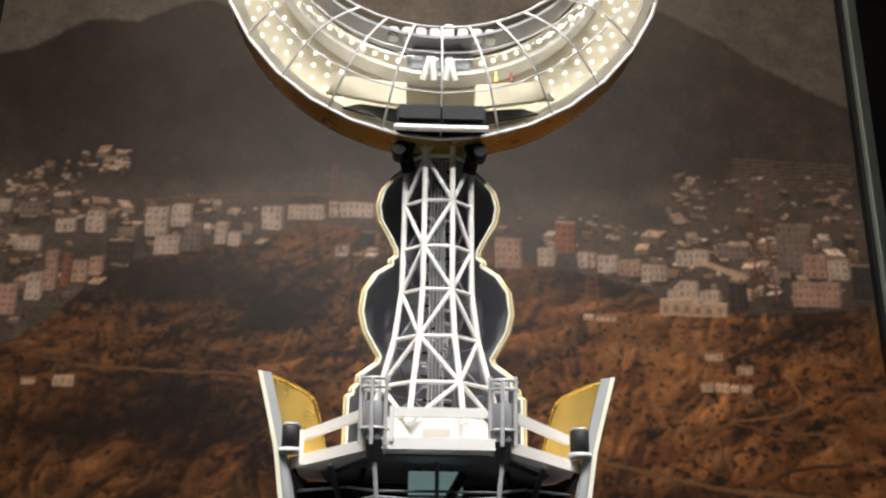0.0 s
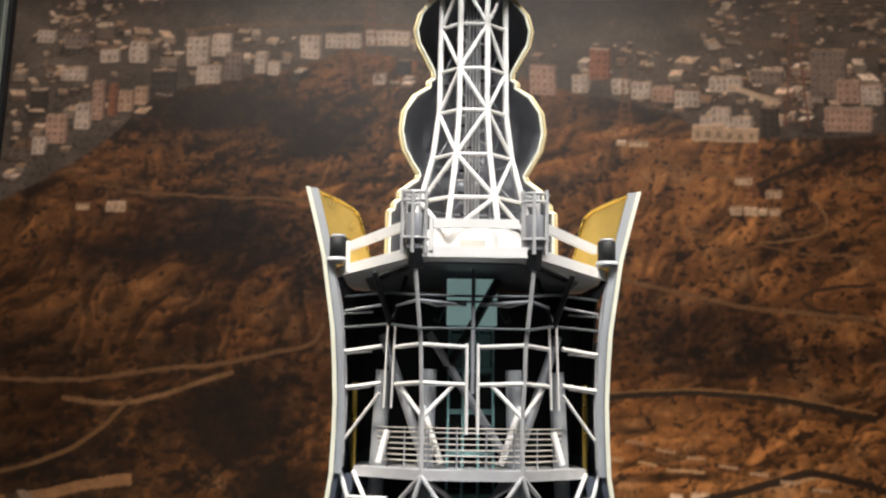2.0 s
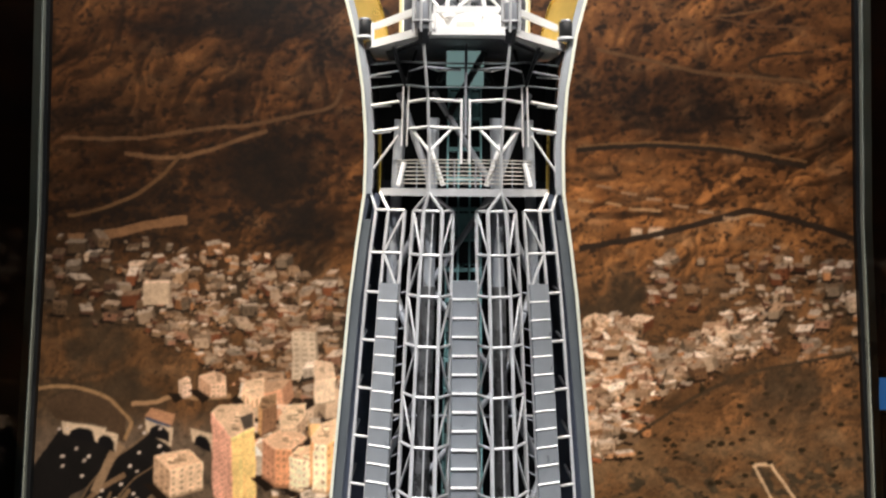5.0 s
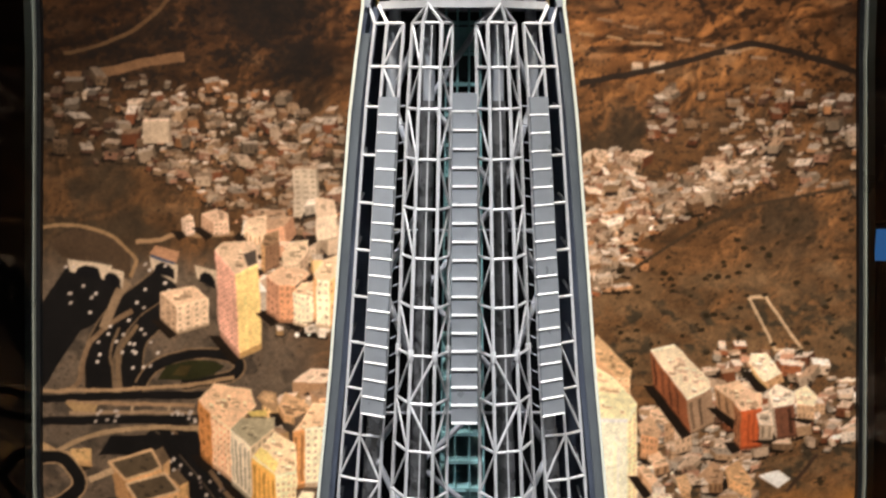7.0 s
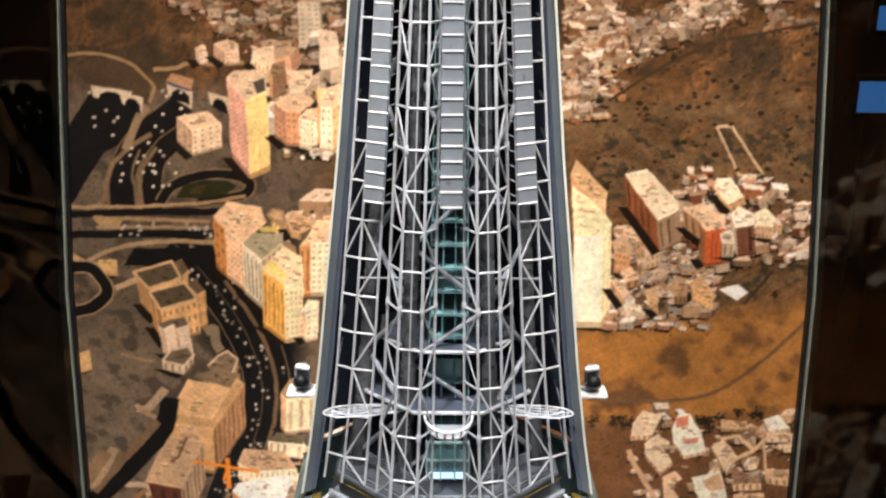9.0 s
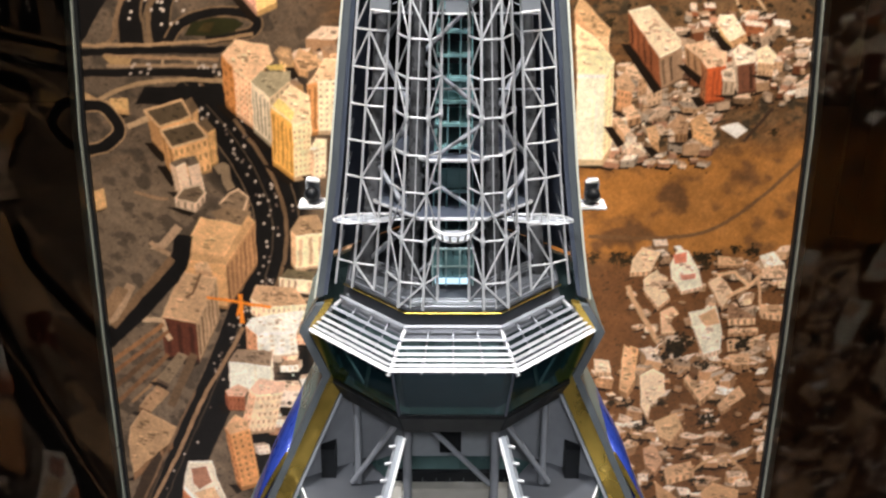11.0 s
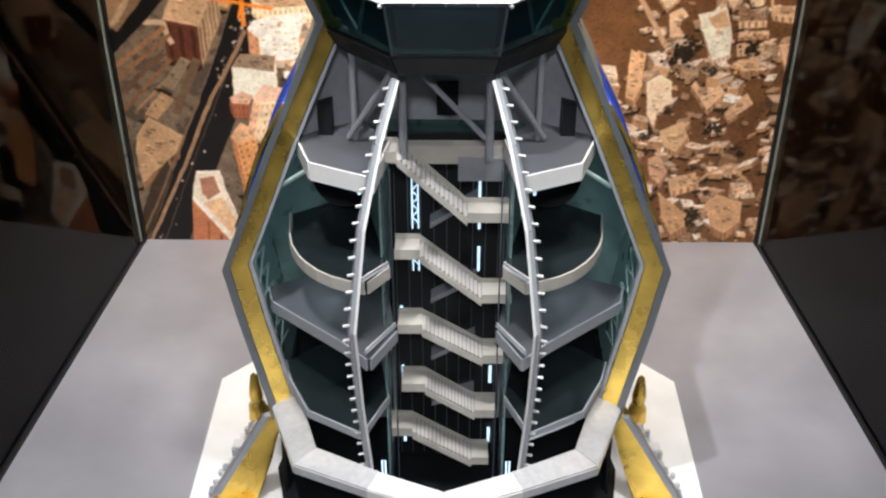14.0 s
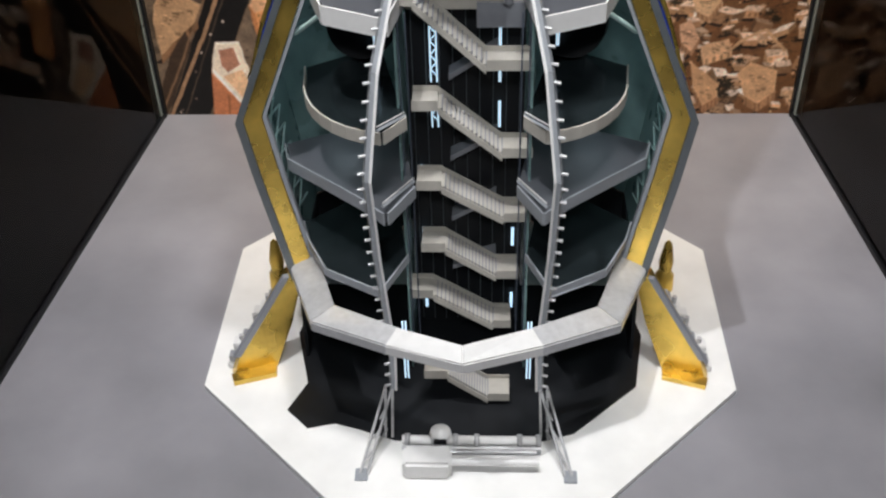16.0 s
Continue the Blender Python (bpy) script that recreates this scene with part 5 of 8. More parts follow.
house([(0.628, 1.299), (0.653, 1.309), (0.665, 1.290), (0.664, 1.277), (0.635, 1.277)], (0.003, -0.035), (0.6, 0.54, 0.46), [(4, 3, (0.42, 0.36, 0.29), 2, 1)], 2)
house([(0.571, 1.181), (0.596, 1.198), (0.634, 1.148), (0.627, 1.134), (0.578, 1.159)], (0.002, -0.022), (0.5, 0.34, 0.2), [(0, 4, (0.44, 0.27, 0.14), 2, 1), (4, 3, (0.66, 0.42, 0.22), 4, 2)], 3)
ink([(0.640, 1.165), (0.681, 1.176), (0.707, 1.157), (0.682, 1.137)], (0.82, 0.8, 0.76))
house([(0.468, 1.161), (0.488, 1.170), (0.503, 1.139), (0.499, 1.125), (0.480, 1.139)], (0.005, -0.025), (0.6, 0.42, 0.26), [(4, 3, (0.5, 0.33, 0.19), 2, 2), (0, 4, (0.66, 0.46, 0.28), 1, 1)], 2)
house([(0.519, 1.170), (0.546, 1.197), (0.568, 1.170), (0.566, 1.149), (0.537, 1.148)], (0.001, -0.022), (0.4, 0.28, 0.19), [(4, 3, (0.3, 0.19, 0.11), 3, 1)], 5)
house([(0.388, 1.183), (0.400, 1.191), (0.431, 1.158), (0.419, 1.141)], (0.001, -0.019), (0.66, 0.5, 0.36), [(0, 3, (0.5, 0.33, 0.21), 2, 1)], 3)
house([(0.408, 1.208), (0.434, 1.217), (0.453, 1.190), (0.423, 1.180)], (0.001, -0.017), (0.62, 0.46, 0.33), [(3, 2, (0.4, 0.26, 0.16), 2, 1)], 4)
# walled compounds in the foreground
road(curve([(0.455, 0.750), (0.471, 0.713), (0.506, 0.653), (0.545, 0.590)]), 0.013, (0.5, 0.36, 0.24))
house([(0.483, 0.856), (0.531, 0.841), (0.510, 0.793), (0.458, 0.786), (0.461, 0.823)], (0.001, -0.013), (0.74, 0.56, 0.41), [(2, 3, (0.6, 0.42, 0.28), 4, 1), (3, 4, (0.51, 0.357, 0.238), 4, 1)], 8)
house([(0.554, 0.808), (0.571, 0.853), (0.596, 0.847), (0.628, 0.793), (0.643, 0.750), (0.591, 0.735), (0.561, 0.775)], (0.001, -0.010), (0.82, 0.7, 0.6), [(4, 5, (0.66, 0.5, 0.38), 4, 1), (5, 6, (0.561, 0.425, 0.323), 4, 1)], 8)
house([(0.492, 0.768), (0.526, 0.796), (0.539, 0.775), (0.531, 0.762), (0.563, 0.719), (0.536, 0.691), (0.497, 0.738)], (0.001, -0.011), (0.78, 0.58, 0.43), [(4, 5, (0.6, 0.4, 0.27), 4, 1), (5, 6, (0.51, 0.34, 0.2295), 4, 1)], 8)
house([(0.656, 0.760), (0.684, 0.781), (0.719, 0.735), (0.698, 0.689)], (0.001, -0.010), (0.74, 0.56, 0.42), [(2, 3, (0.5, 0.34, 0.22), 4, 1), (3, 0, (0.425, 0.289, 0.187), 4, 1)], 8)
house([(0.775, 0.833), (0.809, 0.845), (0.840, 0.812), (0.792, 0.803)], (0.005, -0.025), (0.84, 0.76, 0.66), [(2, 3, (0.6, 0.46, 0.34), 4, 1), (3, 0, (0.51, 0.391, 0.289), 4, 1)], 8)
house([(0.784, 0.800), (0.870, 0.797), (0.871, 0.785), (0.788, 0.785)], (0.002, -0.013), (0.6, 0.46, 0.34), [(2, 3, (0.72, 0.54, 0.4), 4, 1), (3, 0, (0.612, 0.459, 0.34), 4, 1)], 8)
house([(0.797, 0.701), (0.862, 0.695), (0.868, 0.667), (0.797, 0.676)], (0.002, -0.016), (0.56, 0.4, 0.27), [(1, 2, (0.7, 0.5, 0.34), 4, 1), (2, 3, (0.595, 0.425, 0.289), 4, 1)], 8)
house([(0.543, 0.677), (0.572, 0.694), (0.591, 0.673), (0.565, 0.650), (0.587, 0.619), (0.550, 0.616)], (0.001, -0.008), (0.7, 0.5, 0.35), [(4, 5, (0.5, 0.33, 0.21), 4, 1), (5, 0, (0.425, 0.2805, 0.1785), 4, 1)], 8)
house([(0.613, 0.676), (0.681, 0.695), (0.707, 0.619), (0.706, 0.571), (0.665, 0.555), (0.637, 0.619)], (0.001, -0.013), (0.8, 0.7, 0.6), [(3, 4, (0.68, 0.55, 0.43), 4, 1), (4, 5, (0.578, 0.4675, 0.3655), 4, 1)], 8)
house([(0.713, 0.682), (0.719, 0.704), (0.777, 0.670), (0.785, 0.661), (0.718, 0.657)], (0.002, -0.019), (0.3, 0.2, 0.14), [(3, 4, (0.68, 0.5, 0.34), 4, 1), (4, 0, (0.578, 0.425, 0.289), 4, 1)], 8)
house([(0.721, 0.629), (0.794, 0.635), (0.796, 0.623), (0.722, 0.616)], (0.001, -0.011), (0.66, 0.48, 0.33), [(2, 3, (0.46, 0.3, 0.19), 4, 1), (3, 0, (0.391, 0.255, 0.1615), 4, 1)], 8)
house([(0.721, 0.597), (0.812, 0.610), (0.790, 0.584), (0.726, 0.574)], (0.001, -0.012), (0.6, 0.44, 0.3), [(2, 3, (0.66, 0.47, 0.31), 4, 1), (3, 0, (0.561, 0.3995, 0.2635), 4, 1)], 8)
house([(0.826, 0.597), (0.882, 0.607), (0.892, 0.559), (0.851, 0.539)], (0.002, -0.013), (0.6, 0.43, 0.29), [(2, 3, (0.46, 0.3, 0.19), 4, 1), (3, 0, (0.391, 0.255, 0.1615), 4, 1)], 8)
house([(0.728, 0.555), (0.781, 0.559), (0.785, 0.523), (0.739, 0.526)], (0.001, -0.013), (0.56, 0.4, 0.27), [(1, 2, (0.4, 0.26, 0.16), 4, 1), (2, 3, (0.34, 0.221, 0.136), 4, 1)], 8)
house([(0.465, 0.503), (0.474, 0.580), (0.497, 0.571), (0.491, 0.503)], (0.000, -0.010), (0.66, 0.42, 0.24), [(2, 3, (0.4, 0.24, 0.13), 4, 1), (3, 0, (0.34, 0.204, 0.1105), 4, 1)], 8)
house([(0.671, 0.833), (0.734, 0.827), (0.739, 0.809), (0.676, 0.808)], (0.001, -0.007), (0.56, 0.4, 0.26), [(2, 3, (0.4, 0.26, 0.16), 4, 1), (3, 0, (0.34, 0.221, 0.136), 4, 1)], 8)
house([(0.739, 0.809), (0.751, 0.821), (0.784, 0.797), (0.778, 0.781)], (0.000, -0.007), (0.5, 0.33, 0.21), [(2, 3, (0.3, 0.18, 0.11), 4, 1), (3, 0, (0.255, 0.153, 0.0935), 4, 1)], 8)
ink([(0.560, 0.835), (0.592, 0.844), (0.596, 0.817), (0.566, 0.811)], (0.56, 0.22, 0.16))
ink([(0.583, 0.781), (0.623, 0.785), (0.623, 0.772), (0.590, 0.767)], (0.56, 0.27, 0.22))
ink([(0.639, 0.666), (0.679, 0.688), (0.697, 0.645), (0.661, 0.638)], (0.56, 0.4, 0.26))
road([(0.678, 0.781), (0.719, 0.790), (0.759, 0.751), (0.706, 0.720)], 0.01, (0.62, 0.46, 0.31))
road([(0.759, 0.751), (0.788, 0.786)], 0.009, (0.6, 0.44, 0.3))
road([(0.780, 0.775), (0.798, 0.670)], 0.007, (0.56, 0.4, 0.27))
house([(0.507, 0.492), (0.537, 0.512), (0.569, 0.496), (0.575, 0.439), (0.541, 0.404), (0.537, 0.361), (0.515, 0.404)], (0.002, -0.014), (0.74, 0.58, 0.44), [(4, 5, (0.5, 0.34, 0.22), 4, 1), (5, 6, (0.4, 0.272, 0.176), 3, 1)], 9)
house([(0.454, 0.452), (0.457, 0.584), (0.476, 0.571), (0.495, 0.486), (0.476, 0.438)], (0.002, -0.020), (0.62, 0.42, 0.26), [(3, 4, (0.42, 0.26, 0.15), 4, 1), (4, 0, (0.336, 0.208, 0.12), 3, 1)], 9)
house([(0.382, 0.541), (0.423, 0.538), (0.429, 0.502), (0.390, 0.502)], (0.001, -0.013), (0.7, 0.58, 0.46), [(2, 3, (0.5, 0.36, 0.25), 4, 1), (3, 0, (0.4, 0.288, 0.2), 3, 1)], 9)
house([(0.620, 0.483), (0.631, 0.496), (0.660, 0.453), (0.691, 0.486), (0.709, 0.463), (0.670, 0.415)], (0.002, -0.017), (0.6, 0.44, 0.3), [(4, 5, (0.44, 0.29, 0.18), 4, 1), (5, 0, (0.352, 0.232, 0.144), 3, 1)], 9)
house([(0.716, 0.405), (0.766, 0.463), (0.788, 0.433), (0.752, 0.402), (0.728, 0.384)], (0.002, -0.013), (0.56, 0.4, 0.27), [(3, 4, (0.4, 0.26, 0.16), 4, 1), (4, 0, (0.32, 0.208, 0.128), 3, 1)], 9)
house([(0.553, 0.352), (0.611, 0.379), (0.631, 0.335), (0.603, 0.289), (0.570, 0.307)], (0.002, -0.018), (0.5, 0.37, 0.24), [(2, 3, (0.44, 0.28, 0.17), 4, 1), (3, 4, (0.352, 0.224, 0.136), 3, 1)], 9)
house([(0.593, 0.205), (0.665, 0.228), (0.676, 0.191), (0.603, 0.168)], (0.002, -0.018), (0.5, 0.35, 0.23), [(2, 3, (0.56, 0.38, 0.24), 4, 1), (3, 0, (0.448, 0.304, 0.192), 3, 1)], 9)
house([(0.531, 0.267), (0.560, 0.282), (0.587, 0.231), (0.569, 0.191), (0.542, 0.216)], (0.002, -0.015), (0.5, 0.34, 0.24), [(2, 3, (0.36, 0.22, 0.14), 4, 1), (3, 4, (0.288, 0.176, 0.112), 3, 1)], 9)
house([(0.699, 0.124), (0.730, 0.158), (0.802, 0.132), (0.808, 0.071), (0.765, 0.032), (0.727, 0.055)], (0.003, -0.028), (0.5, 0.34, 0.21), [(3, 4, (0.36, 0.22, 0.13), 4, 1), (4, 5, (0.288, 0.176, 0.104), 3, 1)], 9)
house([(0.572, 0.161), (0.655, 0.093), (0.656, 0.055), (0.618, 0.027), (0.590, 0.078)], (0.003, -0.027), (0.46, 0.31, 0.19), [(2, 3, (0.34, 0.2, 0.12), 4, 1), (3, 4, (0.272, 0.16, 0.096), 3, 1)], 9)
house([(0.831, 0.063), (0.842, 0.075), (0.876, 0.017), (0.865, 0.005)], (0.002, -0.016), (0.5, 0.36, 0.24), [(2, 3, (0.36, 0.22, 0.14), 4, 1), (3, 0, (0.288, 0.176, 0.112), 3, 1)], 9)
road([(0.666, 0.191), (0.705, 0.228), (0.756, 0.253), (0.813, 0.191)], 0.008, (0.46, 0.32, 0.2))
scrub(0.590, 0.571, 0.044)
scrub(0.609, 0.596, 0.029)
scrub(0.763, 0.585, 0.032)
scrub(0.696, 0.362, 0.028)
scrub(0.678, 0.093, 0.034)
scrub(0.666, 0.523, 0.021)
scrub(0.775, 0.282, 0.016)
scrub(0.509, 0.335, 0.019)
scrub(0.754, 0.846, 0.022)
scrub(0.711, 0.852, 0.017)
ORANGE = (0.75, 0.25, 0.03)
for q in ([(-0.600, 0.712), (-0.44, 0.683), (-0.44, 0.692), (-0.600, 0.719)], [(-0.520, 0.640), (-0.508, 0.640), (-0.508, 0.725), (-0.520, 0.725)], [(-0.530, 0.665), (-0.525, 0.66), (-0.512, 0.70), (-0.516, 0.70)]):
    ink(q, ORANGE)

# haze over the far half, then the dots take a slight bleed and unevenness
hz = (step(2.50, 2.68, dots_z) * step(2.40, 2.62, dots_z - 0.1 * step(0.5, 0.2, np.abs(dots_x))) * 0.26 * step(2.98, 2.82, dots_z))[..., None]
PRINT = PRINT * (1 - hz) + np.array((0.10, 0.078, 0.062)) * hz
for k in range(1):
    PRINT[1:-1] = 0.25 * PRINT[:-2] + 0.5 * PRINT[1:-1] + 0.25 * PRINT[2:]
    PRINT[:, 1:-1] = 0.25 * PRINT[:, :-2] + 0.5 * PRINT[:, 1:-1] + 0.25 * PRINT[:, 2:]
value = PRINT @ np.array((0.35, 0.5, 0.15)) + 0.002
PRINT = np.clip(PRINT * (np.minimum(value / 0.115, 1) ** 0.30 * np.maximum(value / 0.115, 1) ** 0.14)[..., None], 0.002, 0.9)
PRINT = PRINT * (np.array((1.06, 0.985, 0.94)) * (1 + step(1.98, 2.1, dots_z)[..., None] * np.array((0.10, 0.0, -0.10))))
PRINT = PRINT * ((0.80 + 0.40 * noise2(dots_x, dots_z, 170.0, 151, 2)) * (0.80 + 0.4 * noise2(dots_x, dots_z, 30.0, 155, 2)))[..., None]
NX, NZ = 720, 1400
gx, gz = np.linspace(-PW, PW, NX), np.linspace(0.0, PZ, NZ)
X_, Z_ = np.meshgrid(gx, gz, indexing="ij")
X_ = X_ / PW * (np.interp(Z_, [r[0] for r in POSTX][::-1], [r[1] for r in POSTX][::-1]) + 0.003)
wx = X_ + 0.0028 * (noise2(X_, Z_, 45.0, 161, 1) - 0.5)
wz = Z_ + 0.0028 * (noise2(X_, Z_, 45.0, 171, 1) - 0.5)
si, sj = np.clip((wx + PW) / PX - 0.5, 0, RX - 1.01), np.clip(wz / PX - 0.5, 0, RZ - 1.01)
i_, j_ = si.astype(int), sj.astype(int)
fi, fj = (si - i_)[..., None], (sj - j_)[..., None]
shade_ = (PRINT[i_, j_] * (1 - fi) + PRINT[i_ + 1, j_] * fi) * (1 - fj) + (PRINT[i_, j_ + 1] * (1 - fi) + PRINT[i_ + 1, j_ + 1] * fi) * fj
verts_ = np.stack([X_, X_ * 0, Z_], -1).reshape(-1, 3).astype(np.float32)
ii = np.arange(NX * NZ).reshape(NX, NZ)
quads_ = np.stack([ii[:-1, :-1], ii[1:, :-1], ii[1:, 1:], ii[:-1, 1:]], -1).reshape(-1, 4).astype(np.int32)
me = bpy.data.meshes.new("landscape_print")
me.vertices.add(len(verts_))
me.vertices.foreach_set("co", verts_.ravel())
me.loops.add(quads_.size)
me.loops.foreach_set("vertex_index", quads_.ravel())
me.polygons.add(len(quads_))
me.polygons.foreach_set("loop_start", np.arange(0, quads_.size, 4, dtype=np.int32))
me.polygons.foreach_set("loop_total", np.full(len(quads_), 4, dtype=np.int32))
me.update(calc_edges=True)
ca = me.color_attributes.new("ink", "FLOAT_COLOR", "POINT")
ca.data.foreach_set("color", np.c_[shade_.reshape(-1, 3), np.ones(NX * NZ)].astype(np.float32).ravel())
me.materials.append(M_PRINT)
sheet = new("landscape_print", me)
sheet.parent = backdrop

# glass sides with their corner posts -----------------------------------------
for sgn, nm in ((-1, "west"), (1, "east")):
    zs = [0.0, 0.6, 1.16, 1.56, 2.02, 2.6, 3.5]
    pane = bmesh.new()
    back = [pane.verts.new((sgn * (postx(z) + 0.006), -0.032, z)) for z in zs]
    front = [pane.verts.new((sgn * (postx(z) + 0.205), -2.0, z)) for z in zs]
    for a, b, c, d in zip(back, front, front[1:], back[1:]):
        pane.faces.new((a, b, c, d) if sgn > 0 else (d, c, b, a))
    ob = tagged(part("window_" + nm, pane, M_GLASS), "clear glass side pane of the show case", "glass pane", kind="structure")
    post = thing("case_post", "slim brushed metal corner post of the glass case", "post", "posts of the case")
    for za, zb in zip(zs, zs[1:]):
        for dx0, dx1, y0, y1, mt, pn in ((0.004, 0.022, -0.03, -0.003, M_POST, "post_face"), (-0.004, 0.004, -0.018, -0.002, M_DARK, "black_seal")):
            bm = bmesh.new()
            pts = [(sgn * (postx(z) + dx), y, z) for z in (za, zb) for dx, y in ((dx0, y0), (dx1, y0), (dx1, y1), (dx0, y1))]
            v = [bm.verts.new(p) for p in pts]
            for f in ((0, 1, 2, 3), (7, 6, 5, 4), (0, 4, 5, 1), (1, 5, 6, 2), (2, 6, 7, 3), (3, 7, 4, 0)):
                bm.faces.new([v[i] for i in f])
            bmesh.ops.recalc_face_normals(bm, faces=bm.faces)
            part(pn, bm, mt, post)
    edge = tagged(part("trim", prism_bm([(sgn * 0.856, -0.004), (sgn * 0.868, -0.004), (sgn * 1.066, -2.0), (sgn * 1.054, -2.0)][::sgn], 0.0005, 0.012), M_DARK),
                  "black rubber channel along the glass foot", "trim", kind="structure")
for x, y, z, w, h in ((2.27, 3.2, 1.07, 0.2, 0.16), (2.33, 3.2, 1.47, 0.22, 0.12)):
    sc = thing("wall_screen", "far blue glowing screen in the dark hall", "screen", "far screens")
    box("screen_frame", x - w / 2 - 0.03, x + w / 2 + 0.03, y, y + 0.06, z - h / 2 - 0.03, z + h / 2 + 0.03, M_DARK, sc)
    box("screen_face", x - w / 2, x + w / 2, y - 0.004, y - 0.001, z - h / 2, z + h / 2, M_SCREEN, sc)
    box("stand_pole", x - 0.03, x + 0.03, y + 0.06, y + 0.1, -0.5, z, M_DARK, sc)

# ---------- the tower model: shaft ----------
S0 = 0.136


def at(x, y, z):
    """A place of the shaft's plan, which widens downwards with the skin."""
    u = side(z) / S0
    return (x * u, AXIS + y * u, z)


def strip_bm(profile, k, s0, s1, lift, depth):
    """A ribbon along one corner line of the skin, from s-s0 to s-s1, standing proud towards the front."""
    bm = bmesh.new()
    rows = []
    for z, s in profile:
        (xa, ya, _), (xb, yb, _) = corner(s - s0, k, z), corner(s - s1, k, z)
        rows.append([bm.verts.new(p) for p in ((xa, ya - lift, z), (xb, yb - lift, z), (xb, yb - lift + depth, z), (xa, ya - lift + depth, z))])
    for a, b in zip(rows, rows[1:]):
        for i in range(4):
            bm.faces.new((a[i], a[(i + 1) % 4], b[(i + 1) % 4], b[i]))
    bm.faces.new(rows[0])
    bm.faces.new(rows[-1][::-1])
    bmesh.ops.recalc_face_normals(bm, faces=bm.faces)
    return bm


LEVELS = [2.066, 2.018] + [1.973 - 0.0547 * k for k in range(12)] + [1.300, 1.235, 1.195]

skin = thing("tower_skin", "slate-grey octagonal tower skin cut open at the front, with pale edges", "tower skin")
part("skin_panel", shell_bm([(z, s) for z, s in SKIN if z < 2.25] [:], 0.006), M_SLATE, skin, "slate-blue inner panels")
fine = [(z, side(z)) for z in np.linspace(2.32, 1.172, 40)]
for k in (0, 5):
    part("edge_strip", strip_bm([r for r in fine if r[0] > 2.07], k, 0.002, 0.0085, 0.004, 0.012), M_LOUVRE, skin, "pale grey cut edge")
    part("edge_strip", strip_bm([r for r in fine if r[0] < 2.075], k, 0.002, 0.0125, 0.004, 0.012), M_STRIP, skin, "dark grey cut edge")
    part("edge_bead", strip_bm(fine, k, -0.001, 0.0022, 0.0065, 0.012), M_CREAM, skin, "cream outer bead")
    part("inner_lip", strip_bm([r for r in fine if r[0] < 2.09], k, 0.0115, 0.019, 0.0, 0.008), M_SLATE, skin)
    sg = 1 if k == 0 else -1
    # gilded wing above the deck, its top falling away to the back
    bm = bmesh.new()
    rows = []
    for f, ztop in ((0.0, 2.3185), (0.3, 2.3165), (0.6, 2.3135), (0.85, 2.310), (0.96, 2.306), (1.0, 2.298)):
        col = []
        for z in np.linspace(2.2545, ztop, 5):
            s = side(z)
            x, y = s - 0.006 - 0.031 * f, AXIS - 0.4142 * s + 0.002 + 0.040 * f
            col.append((bm.verts.new((sg * x, y, z)), bm.verts.new((sg * (x + 0.0015), y + 0.003, z))))
        rows.append(col)
    for a, b in zip(rows, rows[1:]):
        for i in range(4):
            for e in (0, 1):
                bm.faces.new((a[i][e], b[i][e], b[i + 1][e], a[i + 1][e]))
        bm.faces.new((a[4][0], b[4][0], b[4][1], a[4][1]))
    bmesh.ops.recalc_face_normals(bm, faces=bm.faces)
    ed = [(Vector(r[4][0].co) + Vector((0, -0.001, 0))) for r in rows] + [Vector(rows[-1][0][0].co)]
    for p, q in zip(ed, ed[1:]):
        bar("wing_rim", p, q, 0.0014, M_GOLDPAINT, skin, 6)
    part("gilded_wing", bm, M_GOLD, skin, "gilded inner face of the wing")
    for z in LEVELS[2:]:
        bar("skin_rib", at(sg * 0.128, -0.045, z), at(sg * 0.128, 0.05, z), 0.0022, M_GREY, skin, 4)
# black panels added inside the skin paint the dark rear of the shaft
back = thing("dark_shaft_back", "black panels added to paint the dark rear of the shaft", "partition")
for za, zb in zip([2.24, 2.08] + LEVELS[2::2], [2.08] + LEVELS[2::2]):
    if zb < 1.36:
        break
    plate("dark_back_panel", [at(-0.10, 0.075, zb), at(0.10, 0.075, zb), at(0.10, 0.075, za), at(-0.10, 0.075, za)], -0.003, M_DARK, back)

